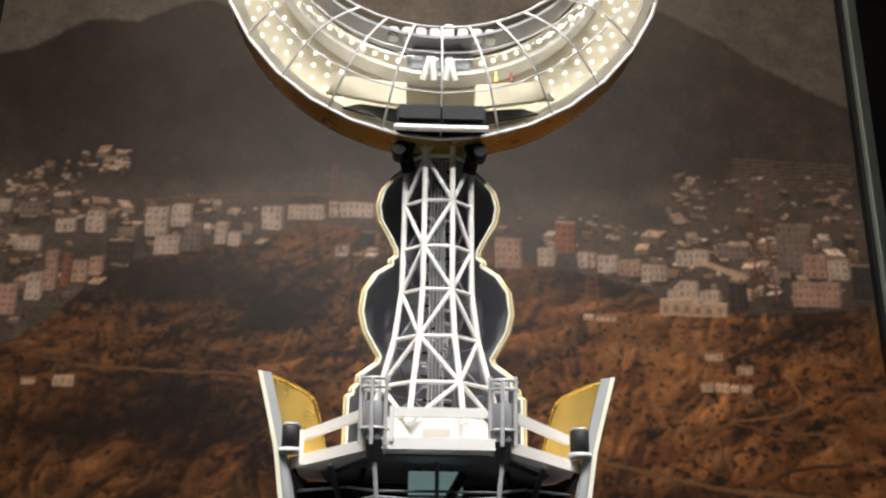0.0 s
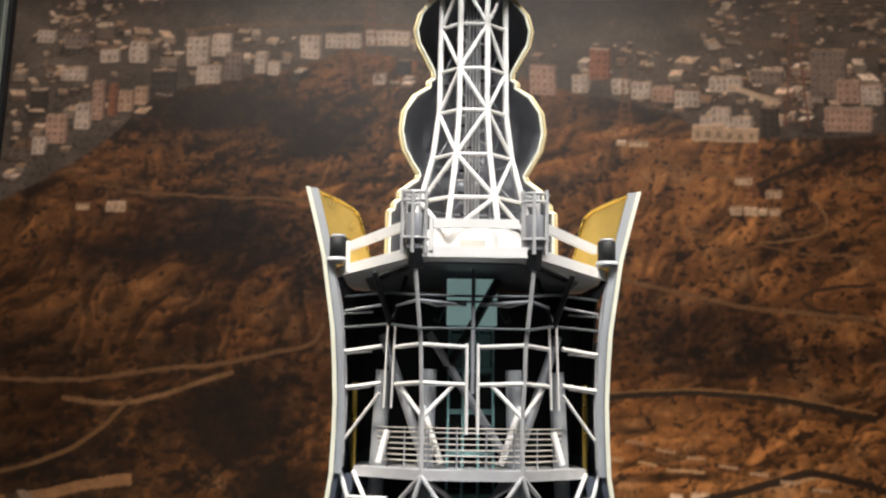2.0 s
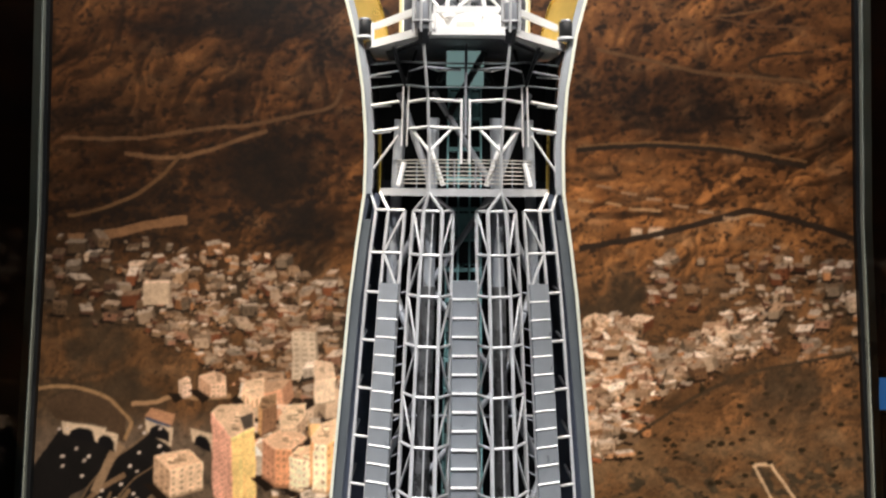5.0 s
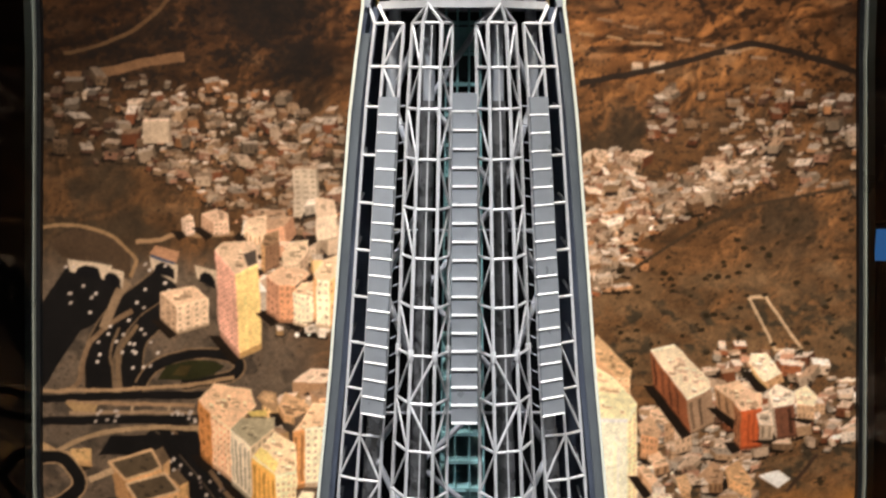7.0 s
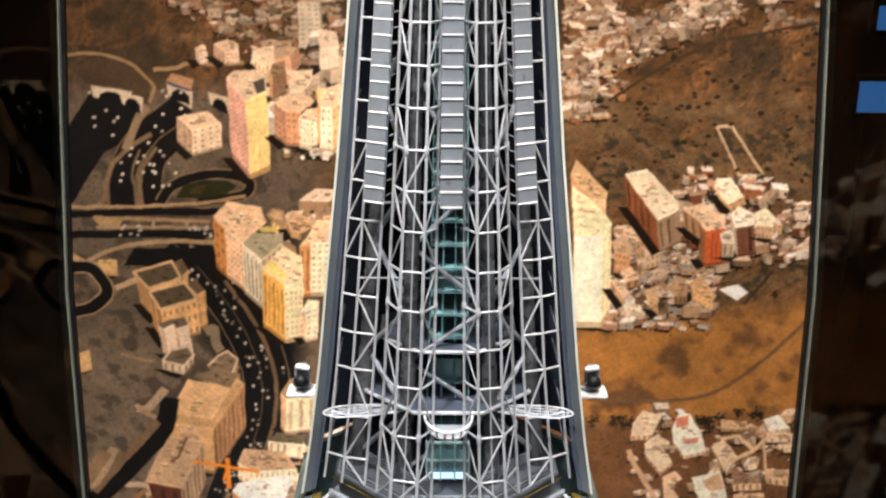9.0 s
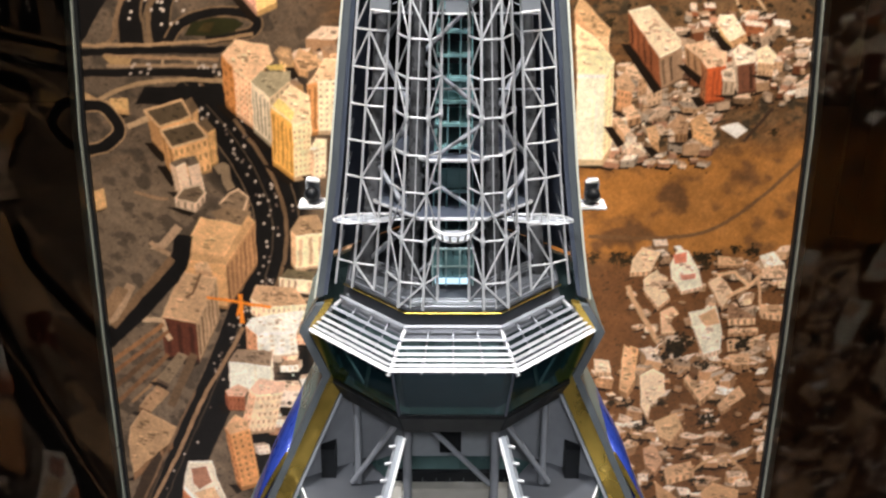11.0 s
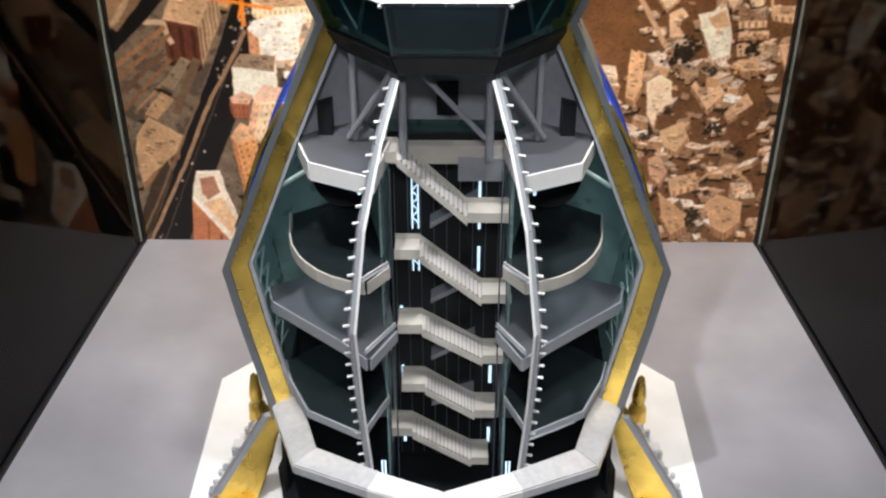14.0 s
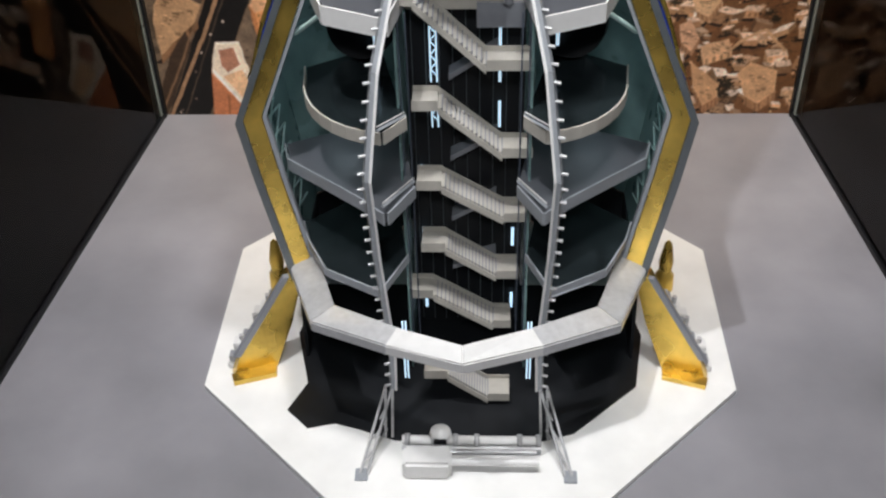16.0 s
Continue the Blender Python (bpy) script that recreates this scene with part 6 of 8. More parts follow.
FRONT = [(-0.066, -0.085), (-0.053, -0.110), (-0.029, -0.116), (-0.0155, -0.096)]
SIDES = [(-0.117, -0.056), (-0.100, -0.066), (-0.078, -0.072)]
rng = random.Random(4)
for sg in (-1, 1):
    tr = thing("front_truss", "light grey tubular steel truss column beside the glass lift", "truss", "truss columns")
    pl = [(-sg * x, y) for x, y in FRONT]
    for i, (za, zb) in enumerate(zip(LEVELS, LEVELS[1:])):
        thick = 0.0021 if i % 5 else 0.0024
        for x, y in pl:
            bar("upright", at(x, y, za), at(x, y, zb), thick, M_TUBE, tr)
        bar("upright", at(sg * 0.041, -0.1128, za), at(sg * 0.041, -0.1128, zb), 0.0009, M_TUBE, tr, 6)
        for (xa, ya), (xb, yb) in zip(pl, pl[1:]):
            bar("rung", at(xa, ya, za), at(xb, yb, za), 0.0017, M_TUBE, tr)
        flip = i % 2 == 0
        for j, (a, b) in enumerate(((0, 1), (2, 3))):
            a, b = (a, b) if flip != (j == 1) else (b, a)
            bar("brace", at(*pl[a], za), at(*pl[b], zb), 0.0013, M_TUBE, tr)
        if 7 <= i <= 8 or i >= 13:
            bar("brace", at(*pl[1], za if flip else zb), at(*pl[2], zb if flip else za), 0.0016, M_TUBE, tr)
        if i in (7, 11, 14):
            for x, y in pl:
                bar("collar", at(x, y, za - 0.006), at(x, y, za + 0.006), 0.0034, M_TUBE, tr)
    # cap that leans up to the platform
    apex = (sg * 0.0395, AXIS - 0.0955, 2.086)
    for x, y in pl:
        bar("cap_strut", at(x, y, LEVELS[0]), apex, 0.0019, M_TUBE, tr)
    st = thing("side_truss", "light grey tubular steel truss against the tower skin", "truss", "truss columns")
    ps = [(-sg * x, y) for x, y in SIDES]
    for i, (za, zb) in enumerate(zip(LEVELS, LEVELS[1:])):
        for x, y in ps:
            bar("upright", at(x, y, za), at(x, y, zb), 0.002, M_TUBE, st)
        for (xa, ya), (xb, yb) in zip(ps, ps[1:]):
            bar("rung", at(xa, ya, za), at(xb, yb, za), 0.0018, M_TUBE, st)
        bar("rung", at(*ps[0], za), at(-sg * SIDES[0][0], 0.02, za), 0.0018, M_GREY, st)
        if i < 2 or i > 8:
            a, b = (1, 2) if i % 2 else (2, 1)
            bar("brace", at(*ps[a], za), at(*ps[b], zb), 0.0016, M_TUBE, st)
        if i in (7, 8, 9):
            bar("brace", at(*ps[0], zb), at(*ps[1], za), 0.0016, M_TUBE, st)
    bar("cap_strut", at(*ps[1], LEVELS[0]), (-sg * -0.096, AXIS - 0.04, 2.086), 0.002, M_TUBE, st)
    bar("cap_strut", at(*ps[0], LEVELS[0]), (-sg * -0.107, AXIS - 0.04, 2.086), 0.002, M_TUBE, st)
    # mottled round columns
    for (x, y), r in (((0.042, -0.060), 0.0085), ((0.088, -0.024), 0.0085), ((0.045, 0.035), 0.008)):
        col = thing("column", "mottled grey round column inside the tower shaft", "column", "columns of the shaft")
        zs = [2.17 if y < 0 else 2.06, 1.98, 1.78, 1.58, 1.38, 1.192]
        for za, zb in zip(zs, zs[1:]):
            bar("column_drum", at(sg * x, y, za), at(sg * x, y, zb), r * side((za + zb) / 2) / S0 * 0.95, M_CONC if za < 2.1 else M_LOUVRE, col, 16)
    # louvres
    lv = thing("louvre_stack", "grey louvre stack hung between the trusses", "louvre", "louvre stacks")
    for k in range(18):
        za = 1.985 - k * 0.0202
        p = [at(sg * 0.0765, -0.090, za - 0.0185), at(sg * 0.099, -0.078, za - 0.0185), at(sg * 0.099, -0.078, za), at(sg * 0.0765, -0.090, za)]
        sl = plate("louvre_blade", p if sg > 0 else [p[i] for i in (1, 0, 3, 2)], 0.0035, M_BLADE, lv)
        a, b = at(sg * 0.0765, -0.0935, za - 0.0192), at(sg * 0.099, -0.0815, za - 0.0192)
        bar("drip_edge", a, b, 0.0012, M_WHITE, lv, 4)
        bar("louvre_bracket", at(sg * 0.0745, -0.088, za - 0.01), at(sg * 0.069, -0.075, za - 0.01), 0.001, M_GREY, lv, 4)
lv = thing("louvre_stack", "grey louvre stack hung in front of the glass lift", "louvre", "louvre stacks")
for k in range(18):
    za = 1.991 - k * 0.0203
    u = side(za) / S0
    x, y = 0.0138 * lerp(1.0, u, 0.5), AXIS - 0.118 * u
    box("louvre_blade", -x, x, y - 0.004, y + 0.004, za - 0.0185, za, M_BLADE, lv, 0.0007)
    box("drip_edge", -x * 0.97, x * 0.97, y - 0.007, y + 0.002, za - 0.0203, za - 0.0187, M_WHITE, lv)

lift = thing("lift_shaft", "teal glass lift shaft with thin floor slabs", "lift shaft")
for k in range(30):
    z = 2.205 - k * 0.0345
    u = side(z) / S0
    w = 0.021 * lerp(1, u, 0.8)
    box("lift_floor", -w, w, AXIS - 0.052 * u, AXIS + 0.02, z - 0.0022, z + 0.0022, M_TEAL, lift)
    if k % 4 == 1:
        box("lift_pane", -w * 0.9, w * 0.9, AXIS - 0.046 * u, AXIS - 0.044 * u, z + 0.003, z + 0.03, M_TEAL, lift)
for z0, z1 in ((2.228, 2.246), (2.207, 2.226)):
    box("lift_pane", -0.021, 0.021, AXIS - 0.050, AXIS - 0.048, z0, z1, M_GLOWGLASS, lift, 0.0, "pale teal glazing with a glow standing in for light")
for x in (-0.021, -0.007, 0.007, 0.021):
    for za, zb in zip([2.21, 1.9, 1.6, 1.4], [1.9, 1.6, 1.4, 1.205]):
        bar("mullion", at(x, -0.05, za), at(x, -0.05, zb), 0.0013, M_TEAL, lift, 4)
door = [at(x, -0.066, 1.205) for x in (-0.024, 0.024)]
for k in range(4):
    w = 0.030
    box("door_pane", -w + k * 0.015 + 0.001, -w + (k + 1) * 0.015 - 0.001, AXIS - 0.102, AXIS - 0.100, 1.200, 1.262, M_TEAL, lift)
# added emissive strip stands in for light in the glass door
box("door_glow", -0.027, 0.027, AXIS - 0.1055, AXIS - 0.103, 1.203, 1.212, M_LEDSOFT, lift, 0.0, "glowing strip standing in for the lit glass door")
for x in (-0.031, -0.0105, 0.0105, 0.031):
    box("door_frame", x - 0.0011, x + 0.0011, AXIS - 0.1065, AXIS - 0.1025, 1.200, 1.264, M_LATTICE, lift)
for z in (1.232, 1.262):
    box("door_frame", -0.031, 0.031, AXIS - 0.107, AXIS - 0.1028, z - 0.0012, z + 0.0012, M_LATTICE, lift)
braces = thing("wind_bracing", "grey diagonal wind bracing inside the shaft", "bracing")
zz = [2.20, 2.09, 1.98, 1.87, 1.76, 1.65, 1.55, 1.46, 1.38, 1.30, 1.21]
for i, (za, zb) in enumerate(zip(zz, zz[1:])):
    f = 1 if i % 2 else -1
    bar("diagonal", at(0.042 * f, -0.06, za), at(-0.042 * f, -0.06, zb), 0.0034, M_GREY, braces, 10)
    for sg in (-1, 1):
        bar("diagonal", at(sg * (0.042 if i % 2 else 0.088), -0.06 if i % 2 else -0.024, za), at(sg * (0.088 if i % 2 else 0.042), -0.024 if i % 2 else -0.06, zb), 0.0042, M_GREY, braces, 10)
for z in (1.83, 1.61, 1.50):
    bar("tie", at(-0.10, -0.05, z), at(0.10, -0.05, z), 0.002, M_GREY, braces)

# inner floors low in the shaft, tray balconies and lamps
for z, s, mt in ((1.402, 0.098, M_SLATE), (1.318, 0.120, M_SLATE), (1.192, 0.168, M_SLAB)):
    fl = thing("shaft_floor", "pale octagonal floor slab inside the tower shaft", "floor slab", "floors of the shaft")
    part("slab", prism_bm(octagon(s), z - 0.004, z), mt, fl)
    o = octagon(s + 0.001)
    for a, b in ((4, 5), (5, 6), (6, 7), (7, 0), (0, 1)):
        if z > 1.2:
            bar("edge_beam", (*o[a], z - 0.001), (*o[b], z - 0.001), 0.0032, M_TUBE, fl, 6)
        else:
            for j in range(4):
                i = octagon(s * (0.97 - 0.035 * j))
                bar("floor_step", (*i[a], z + 0.0012 + 0.0012 * j), (*i[b], z + 0.0012 + 0.0012 * j), 0.0012, M_GREY if j % 2 == 0 else M_STRIP, fl, 4)
    if z < 1.2:
        o = octagon(s + 0.004)
        for a, b in ((5, 6), (6, 7), (7, 0)):
            bar("gold_trim", (*o[a], z - 0.006), (*o[b], z - 0.006), 0.0010, M_GOLDPAINT, fl, 4)
        for h in (0.010, 0.015, 0.020, 0.025):
            for a, b in ((4, 5), (5, 6), (7, 0), (0, 1)):
                i = octagon(s * 0.72)
                bar("hand_rail", (*i[a], z + h), (*i[b], z + h), 0.0009, M_GREY, fl, 6)
for sg in (-1, 1):
    tray = thing("tray_balcony", "white slatted tray balcony on the truss", "balcony", "tray balconies")
    rim = [(sg * (0.118 + 0.062 * math.cos(t)), -0.935 - 0.024 * math.sin(t) * (0.75 + 0.25 * math.cos(t)) + 0.016 * (1 - math.cos(t)) * 0.5, 1.309) for t in np.arange(25) * math.pi / 12]
    for p, q in zip(rim, rim[1:]):
        bar("tray_rim", p, q, 0.0015, M_TUBE, tray, 6)
    for j in range(4):
        f = (j + 0.5) / 4 * 2 - 1
        w = 0.060 * math.sqrt(1 - f * f * 0.9)
        bar("tray_slat", (sg * (0.118 - w), -0.922 + 0.017 * f, 1.309), (sg * (0.118 + w), -0.938 + 0.019 * f, 1.309), 0.0008, M_LOUVRE, tray, 4)
    bar("tray_arm", (sg * 0.06, -0.90, 1.306), (sg * 0.13, -0.93, 1.303), 0.003, M_GREY, tray)
    lampt = thing("flood_lamp", "small white flood lamp housing with a black lens", "lamp", "flood lamps")
    x = sg * 0.222
    box("housing", x - 0.011, x + 0.011, AXIS - 0.006, AXIS + 0.014, 1.300, 1.336, M_LOUVRE, lampt, 0.004)
    bar("hood", (x - sg * 0.012, AXIS - 0.008, 1.334), (x + sg * 0.008, AXIS - 0.008, 1.338), 0.0045, M_WHITE, lampt, 10)
    bar("lens_ring", (x, AXIS - 0.008, 1.314), (x, AXIS - 0.014, 1.312), 0.0125, M_STRIP, lampt, 16)
    bm = bmesh.new()
    bmesh.ops.create_uvsphere(bm, u_segments=16, v_segments=10, radius=0.011)
    bmesh.ops.transform(bm, verts=bm.verts, matrix=pose(x, AXIS - 0.013, 1.316))
    part("lens", bm, M_DARK, lampt, "black glossy lens", True)
    box("bracket", min(x, x + sg * 0.0) - 0.022, max(x, x) + 0.022, AXIS - 0.022, AXIS + 0.016, 1.292, 1.2985, M_WHITE, lampt, 0.002)
    bar("arm", (x, AXIS, 1.296), (sg * 0.19, AXIS, 1.30), 0.004, M_GREY, lampt)
bk = thing("basket_balcony", "white curved basket balcony in front of the lift", "balcony", "tray balconies")
for h in (0.0, 0.014):
    pts = [(0.034 * (1 - 0.15 * (h == 0)) * math.cos(a), -0.955 - 0.052 * math.sin(a) * (0.85 + h * 10), 1.300 + h) for a in np.linspace(0, math.pi, 11)]
    for p, q in zip(pts, pts[1:]):
        bar("basket_rail", p, q, 0.0022, M_WHITE, bk, 6)
for a in np.linspace(0.25, math.pi - 0.25, 8):
    bar("basket_rib", (0.029 * math.cos(a), -0.955 - 0.044 * math.sin(a), 1.300), (0.034 * math.cos(a), -0.955 - 0.052 * math.sin(a), 1.314), 0.0018, M_WHITE, bk, 6)
part("basket_floor", prism_bm([(0.028 * math.cos(a), -0.955 - 0.042 * math.sin(a)) for a in np.linspace(math.pi, 2 * math.pi, 11) * -1], 1.299, 1.3005), M_LOUVRE, bk)

# ---------- platform, flared storey and deck ----------
plat = thing("gallery_platform", "light grey octagonal gallery platform with a round railing", "platform")
part("slab", prism_bm(octagon(0.096), 2.0825, 2.0905), M_TUBE, plat)
for z in (2.0965, 2.1010, 2.1055, 2.1100, 2.1145, 2.119, 2.1225):
    pts = [(0.082 * math.cos(a), AXIS - 0.082 * math.sin(a), z) for a in np.linspace(-0.1, math.pi + 0.1, 15)]
    for p, q in zip(pts, pts[1:]):
        bar("rail", p, q, 0.00065, M_BEIGE, plat, 5)
for a in np.linspace(0, math.pi, 12):
    bar("rail_post", (0.082 * math.cos(a), AXIS - 0.082 * math.sin(a), 2.0905), (0.082 * math.cos(a), AXIS - 0.082 * math.sin(a), 2.122), 0.0007, M_GREY, plat, 5)
flare = thing("flared_frame", "pale steel frame flaring out below the deck", "steel frame")
for sg in (-1, 1):
    line = [(0.0395, 2.088), (0.0392, 2.131), (0.0405, 2.160), (0.0413, 2.188), (0.0464, 2.247)]
    fp = [(sg * x, AXIS - 2.38 * x, z) for x, z in line]
    for p, q in zip(fp, fp[1:]):
        bar("upright", p, q, 0.0018, M_TUBE, flare)
    sp = [(sg * 0.1055, AXIS - 0.043, 2.09), (sg * 0.1035, AXIS - 0.043, 2.14), (sg * 0.105, AXIS - 0.043, 2.175), (sg * 0.1085, AXIS - 0.044, 2.215), (sg * 0.114, AXIS - 0.046, 2.247)]
    for p, q in zip(sp, sp[1:]):
        bar("upright", p, q, 0.0016, M_TUBE, flare)
    for z, xm in ((2.188, 0.0413), (2.158, 0.0405), (2.222, 0.0445)):
        y = AXIS - 2.38 * xm
        # arms close under the deck are painted greyer, as in its shade
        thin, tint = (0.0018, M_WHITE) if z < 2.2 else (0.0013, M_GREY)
        bar("arm", (sg * xm, y, z), (sg * 0.006, AXIS - 0.082, z - 0.001), thin, tint, flare)
        bar("arm", (sg * xm, y, z), (sg * 0.062, AXIS - 0.068, z - 0.001), thin, tint, flare)
        bar("arm", (sg * 0.006, AXIS - 0.082, z), (sg * 0.030, AXIS - 0.060, z), 0.0010, M_WHITE, flare)
        bar("arm", (sg * xm, y, z), (sg * 0.030, AXIS - 0.060, z), 0.0010, M_WHITE, flare)
        bar("arm", (sg * 0.106, AXIS - 0.044, z - 0.004), (sg * 0.074, AXIS - 0.060, z), thin, tint, flare)
        bar("arm", (sg * 0.106, AXIS - 0.044, z - 0.006), (sg * 0.085, AXIS - 0.015, z - 0.002), 0.0010, M_WHITE, flare)
    for dx in (-0.003, 0.003):
        bar("upright", (sg * (0.068 + dx), AXIS - 0.064, 2.138), (sg * (0.066 + dx), AXIS - 0.064, 2.205), 0.0010, M_WHITE, flare)
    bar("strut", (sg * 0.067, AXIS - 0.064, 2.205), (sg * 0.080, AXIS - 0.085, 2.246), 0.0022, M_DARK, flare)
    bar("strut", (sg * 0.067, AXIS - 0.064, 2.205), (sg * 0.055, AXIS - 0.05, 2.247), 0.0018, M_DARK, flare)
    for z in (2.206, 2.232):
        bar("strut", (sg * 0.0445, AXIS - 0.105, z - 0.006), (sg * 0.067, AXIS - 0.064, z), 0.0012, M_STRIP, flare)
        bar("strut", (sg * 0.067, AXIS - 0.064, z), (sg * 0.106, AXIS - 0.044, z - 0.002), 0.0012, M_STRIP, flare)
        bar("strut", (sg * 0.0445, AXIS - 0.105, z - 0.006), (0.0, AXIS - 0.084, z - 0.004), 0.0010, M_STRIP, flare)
    bar("upright", (sg * 0.0045, AXIS - 0.082, 2.118), (sg * 0.0045, AXIS - 0.082, 2.190), 0.0014, M_WHITE, flare)
    bar("v_brace", fp[1], (sg * 0.014, AXIS - 0.085, 2.158), 0.0018, M_WHITE, flare)
    bar("v_brace", fp[1], (sg * 0.060, AXIS - 0.068, 2.158), 0.0018, M_WHITE, flare)
    bar("v_brace", (sg * 0.104, AXIS - 0.043, 2.112), (sg * 0.075, AXIS - 0.060, 2.150), 0.0014, M_WHITE, flare)
    bar("v_brace", (sg * 0.024, AXIS - 0.07, 2.094), (sg * 0.040, AXIS - 0.06, 2.14), 0.0028, M_WHITE, flare)
    bar("v_brace", (sg * 0.075, AXIS - 0.055, 2.094), (sg * 0.068, AXIS - 0.05, 2.12), 0.0028, M_WHITE, flare)
    bar("gold_pipe", (sg * 0.098, AXIS - 0.02, 2.085), (sg * 0.098, AXIS - 0.02, 2.16), 0.0024, M_GOLDPAINT, flare)
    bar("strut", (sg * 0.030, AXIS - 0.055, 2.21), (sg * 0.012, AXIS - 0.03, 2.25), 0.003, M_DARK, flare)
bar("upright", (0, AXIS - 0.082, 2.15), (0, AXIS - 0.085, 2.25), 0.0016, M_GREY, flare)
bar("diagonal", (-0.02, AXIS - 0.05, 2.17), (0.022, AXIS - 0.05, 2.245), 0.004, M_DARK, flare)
# black sheets added here stand for the darkness behind the frame
plate("rear_shade", [(-0.095, AXIS + 0.045, 2.10), (0.095, AXIS + 0.045, 2.10), (0.105, AXIS + 0.045, 2.245), (-0.105, AXIS + 0.045, 2.245)], -0.003, M_DARK, flare, "black sheet painting the dark behind the frame")
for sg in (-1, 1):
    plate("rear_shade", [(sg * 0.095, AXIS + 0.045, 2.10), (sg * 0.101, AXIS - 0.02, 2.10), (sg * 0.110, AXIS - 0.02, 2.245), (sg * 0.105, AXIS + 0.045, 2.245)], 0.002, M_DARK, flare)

deck = thing("view_deck", "white octagonal viewing deck with a beam railing", "deck")


def falling_plate(s, thick, lift):
    """An octagonal plate whose front edge stands higher than its sides and back."""
    bm = bmesh.new()
    zs = [2.2470 + lift + (0.0085 if k in (6, 7) else 0.0) for k in range(8)]
    lo = [bm.verts.new((x, y, z)) for (x, y), z in zip(octagon(s), zs)]
    hi = [bm.verts.new((x, y, z + thick)) for (x, y), z in zip(octagon(s), zs)]
    mid = [bm.verts.new((0, AXIS, 2.250 + lift + t)) for t in (0, thick)]
    for k in range(8):
        n = (k + 1) % 8
        bm.faces.new((lo[k], lo[n], hi[n], hi[k]))
        bm.faces.new((lo[n], lo[k], mid[0]))
        bm.faces.new((hi[k], hi[n], mid[1]))
    bmesh.ops.recalc_face_normals(bm, faces=bm.faces)
    return bm


part("slab", falling_plate(0.1125, 0.0085, 0.0), M_WHITE, deck)
# soffit plate coloured dark for the shade below the white deck
part("soffit", falling_plate(0.090, 0.0015, -0.0022), M_SLAB, deck, "dark grey soffit with the deck's shade painted in")
o = octagon(0.1125)
for a, b in ((5, 6), (6, 7), (7, 0)):
    p, q = Vector((*o[a], 2.2825)), Vector((*o[b], 2.2825))
    d = (q - p).normalized()
    n = Vector((d.y, -d.x, 0))
    e = 0.012
    p.z -= 0.011 * (a == 5)
    q.z -= 0.011 * (b == 0)
    plate("rail_beam", [p + d * e - Vector((0, 0, 0.0035)), q - d * e - Vector((0, 0, 0.0035)), q - d * e + Vector((0, 0, 0.0035)), p + d * e + Vector((0, 0, 0.0035))], -0.005, M_WHITE, deck)
    bar("rail_post", p + d * e - Vector((0, 0, 0.022)), p + d * e + Vector((0, 0, 0.004)), 0.0018, M_WHITE, deck)
for sg in (-1, 1):
    bar("soffit_bracket", (sg * 0.047, AXIS - 0.112, 2.262), (sg * 0.046, AXIS - 0.108, 2.247), 0.0062, M_DARK, deck, 4)
    bar("soffit_bracket", (sg * 0.0465, AXIS - 0.109, 2.250), (sg * 0.075, AXIS - 0.080, 2.243), 0.0028, M_DARK, deck, 4)
    bar("soffit_bracket", (sg * 0.112, AXIS - 0.045, 2.246), (sg * 0.104, AXIS - 0.044, 2.232), 0.0035, M_DARK, deck, 4)
    cl = thing("winch", "grey drum winch in a tube cradle at the deck corner", "winch", "winches on the deck")
    x, y = sg * 0.0475, AXIS - 0.1075
    bar("drum", (x, y, 2.262), (x, y, 2.290), 0.0075, M_GREY, cl, 16)
    for k in range(5):
        a = math.pi * (0.2 + k * 0.35)
        px, py = x + 0.0105 * math.cos(a), y - 0.0095 * math.sin(a)
        bar("cradle_tube", (px, py, 2.258), (px, py, 2.3095 - 0.004 * (k % 2)), 0.0017, M_TUBE, cl, 6)
    for z in (2.270, 2.300, 2.3065):
        pts = [(x + 0.0105 * math.cos(a), y - 0.0095 * math.sin(a), z) for a in np.linspace(0, math.pi * 1.6, 9)]
        for p, q in zip(pts, pts[1:]):
            bar("cradle_hoop", p, q, 0.0013, M_TUBE, cl, 6)
    wn = thing("winch", "black drum winch at the wing foot", "winch", "winches on the deck")
    bar("drum", (sg * 0.113, AXIS - 0.05, 2.262), (sg * 0.113, AXIS - 0.05, 2.279), 0.0078, M_DARK, wn, 16)
    bar("base_ring", (sg * 0.113, AXIS - 0.05, 2.2575), (sg * 0.113, AXIS - 0.05, 2.262), 0.0095, M_LOUVRE, wn, 16)
    bar("cap", (sg * 0.113, AXIS - 0.05, 2.279), (sg * 0.113, AXIS - 0.05, 2.2815), 0.006, M_GREY, wn, 12)
dome = thing("deck_dome", "white drum-shaped dome in the middle of the deck", "dome")
part("drum", lathe_bm([(2.2615, 0.052), (2.283, 0.050), (2.292, 0.043), (2.298, 0.028), (2.3005, 0.0)], 0, 360, 28), M_WHITE, dome, "", True)
box("doorway", -0.011, 0.011, AXIS - 0.0535, AXIS - 0.045, 2.262, 2.279, M_BEIGE, dome)

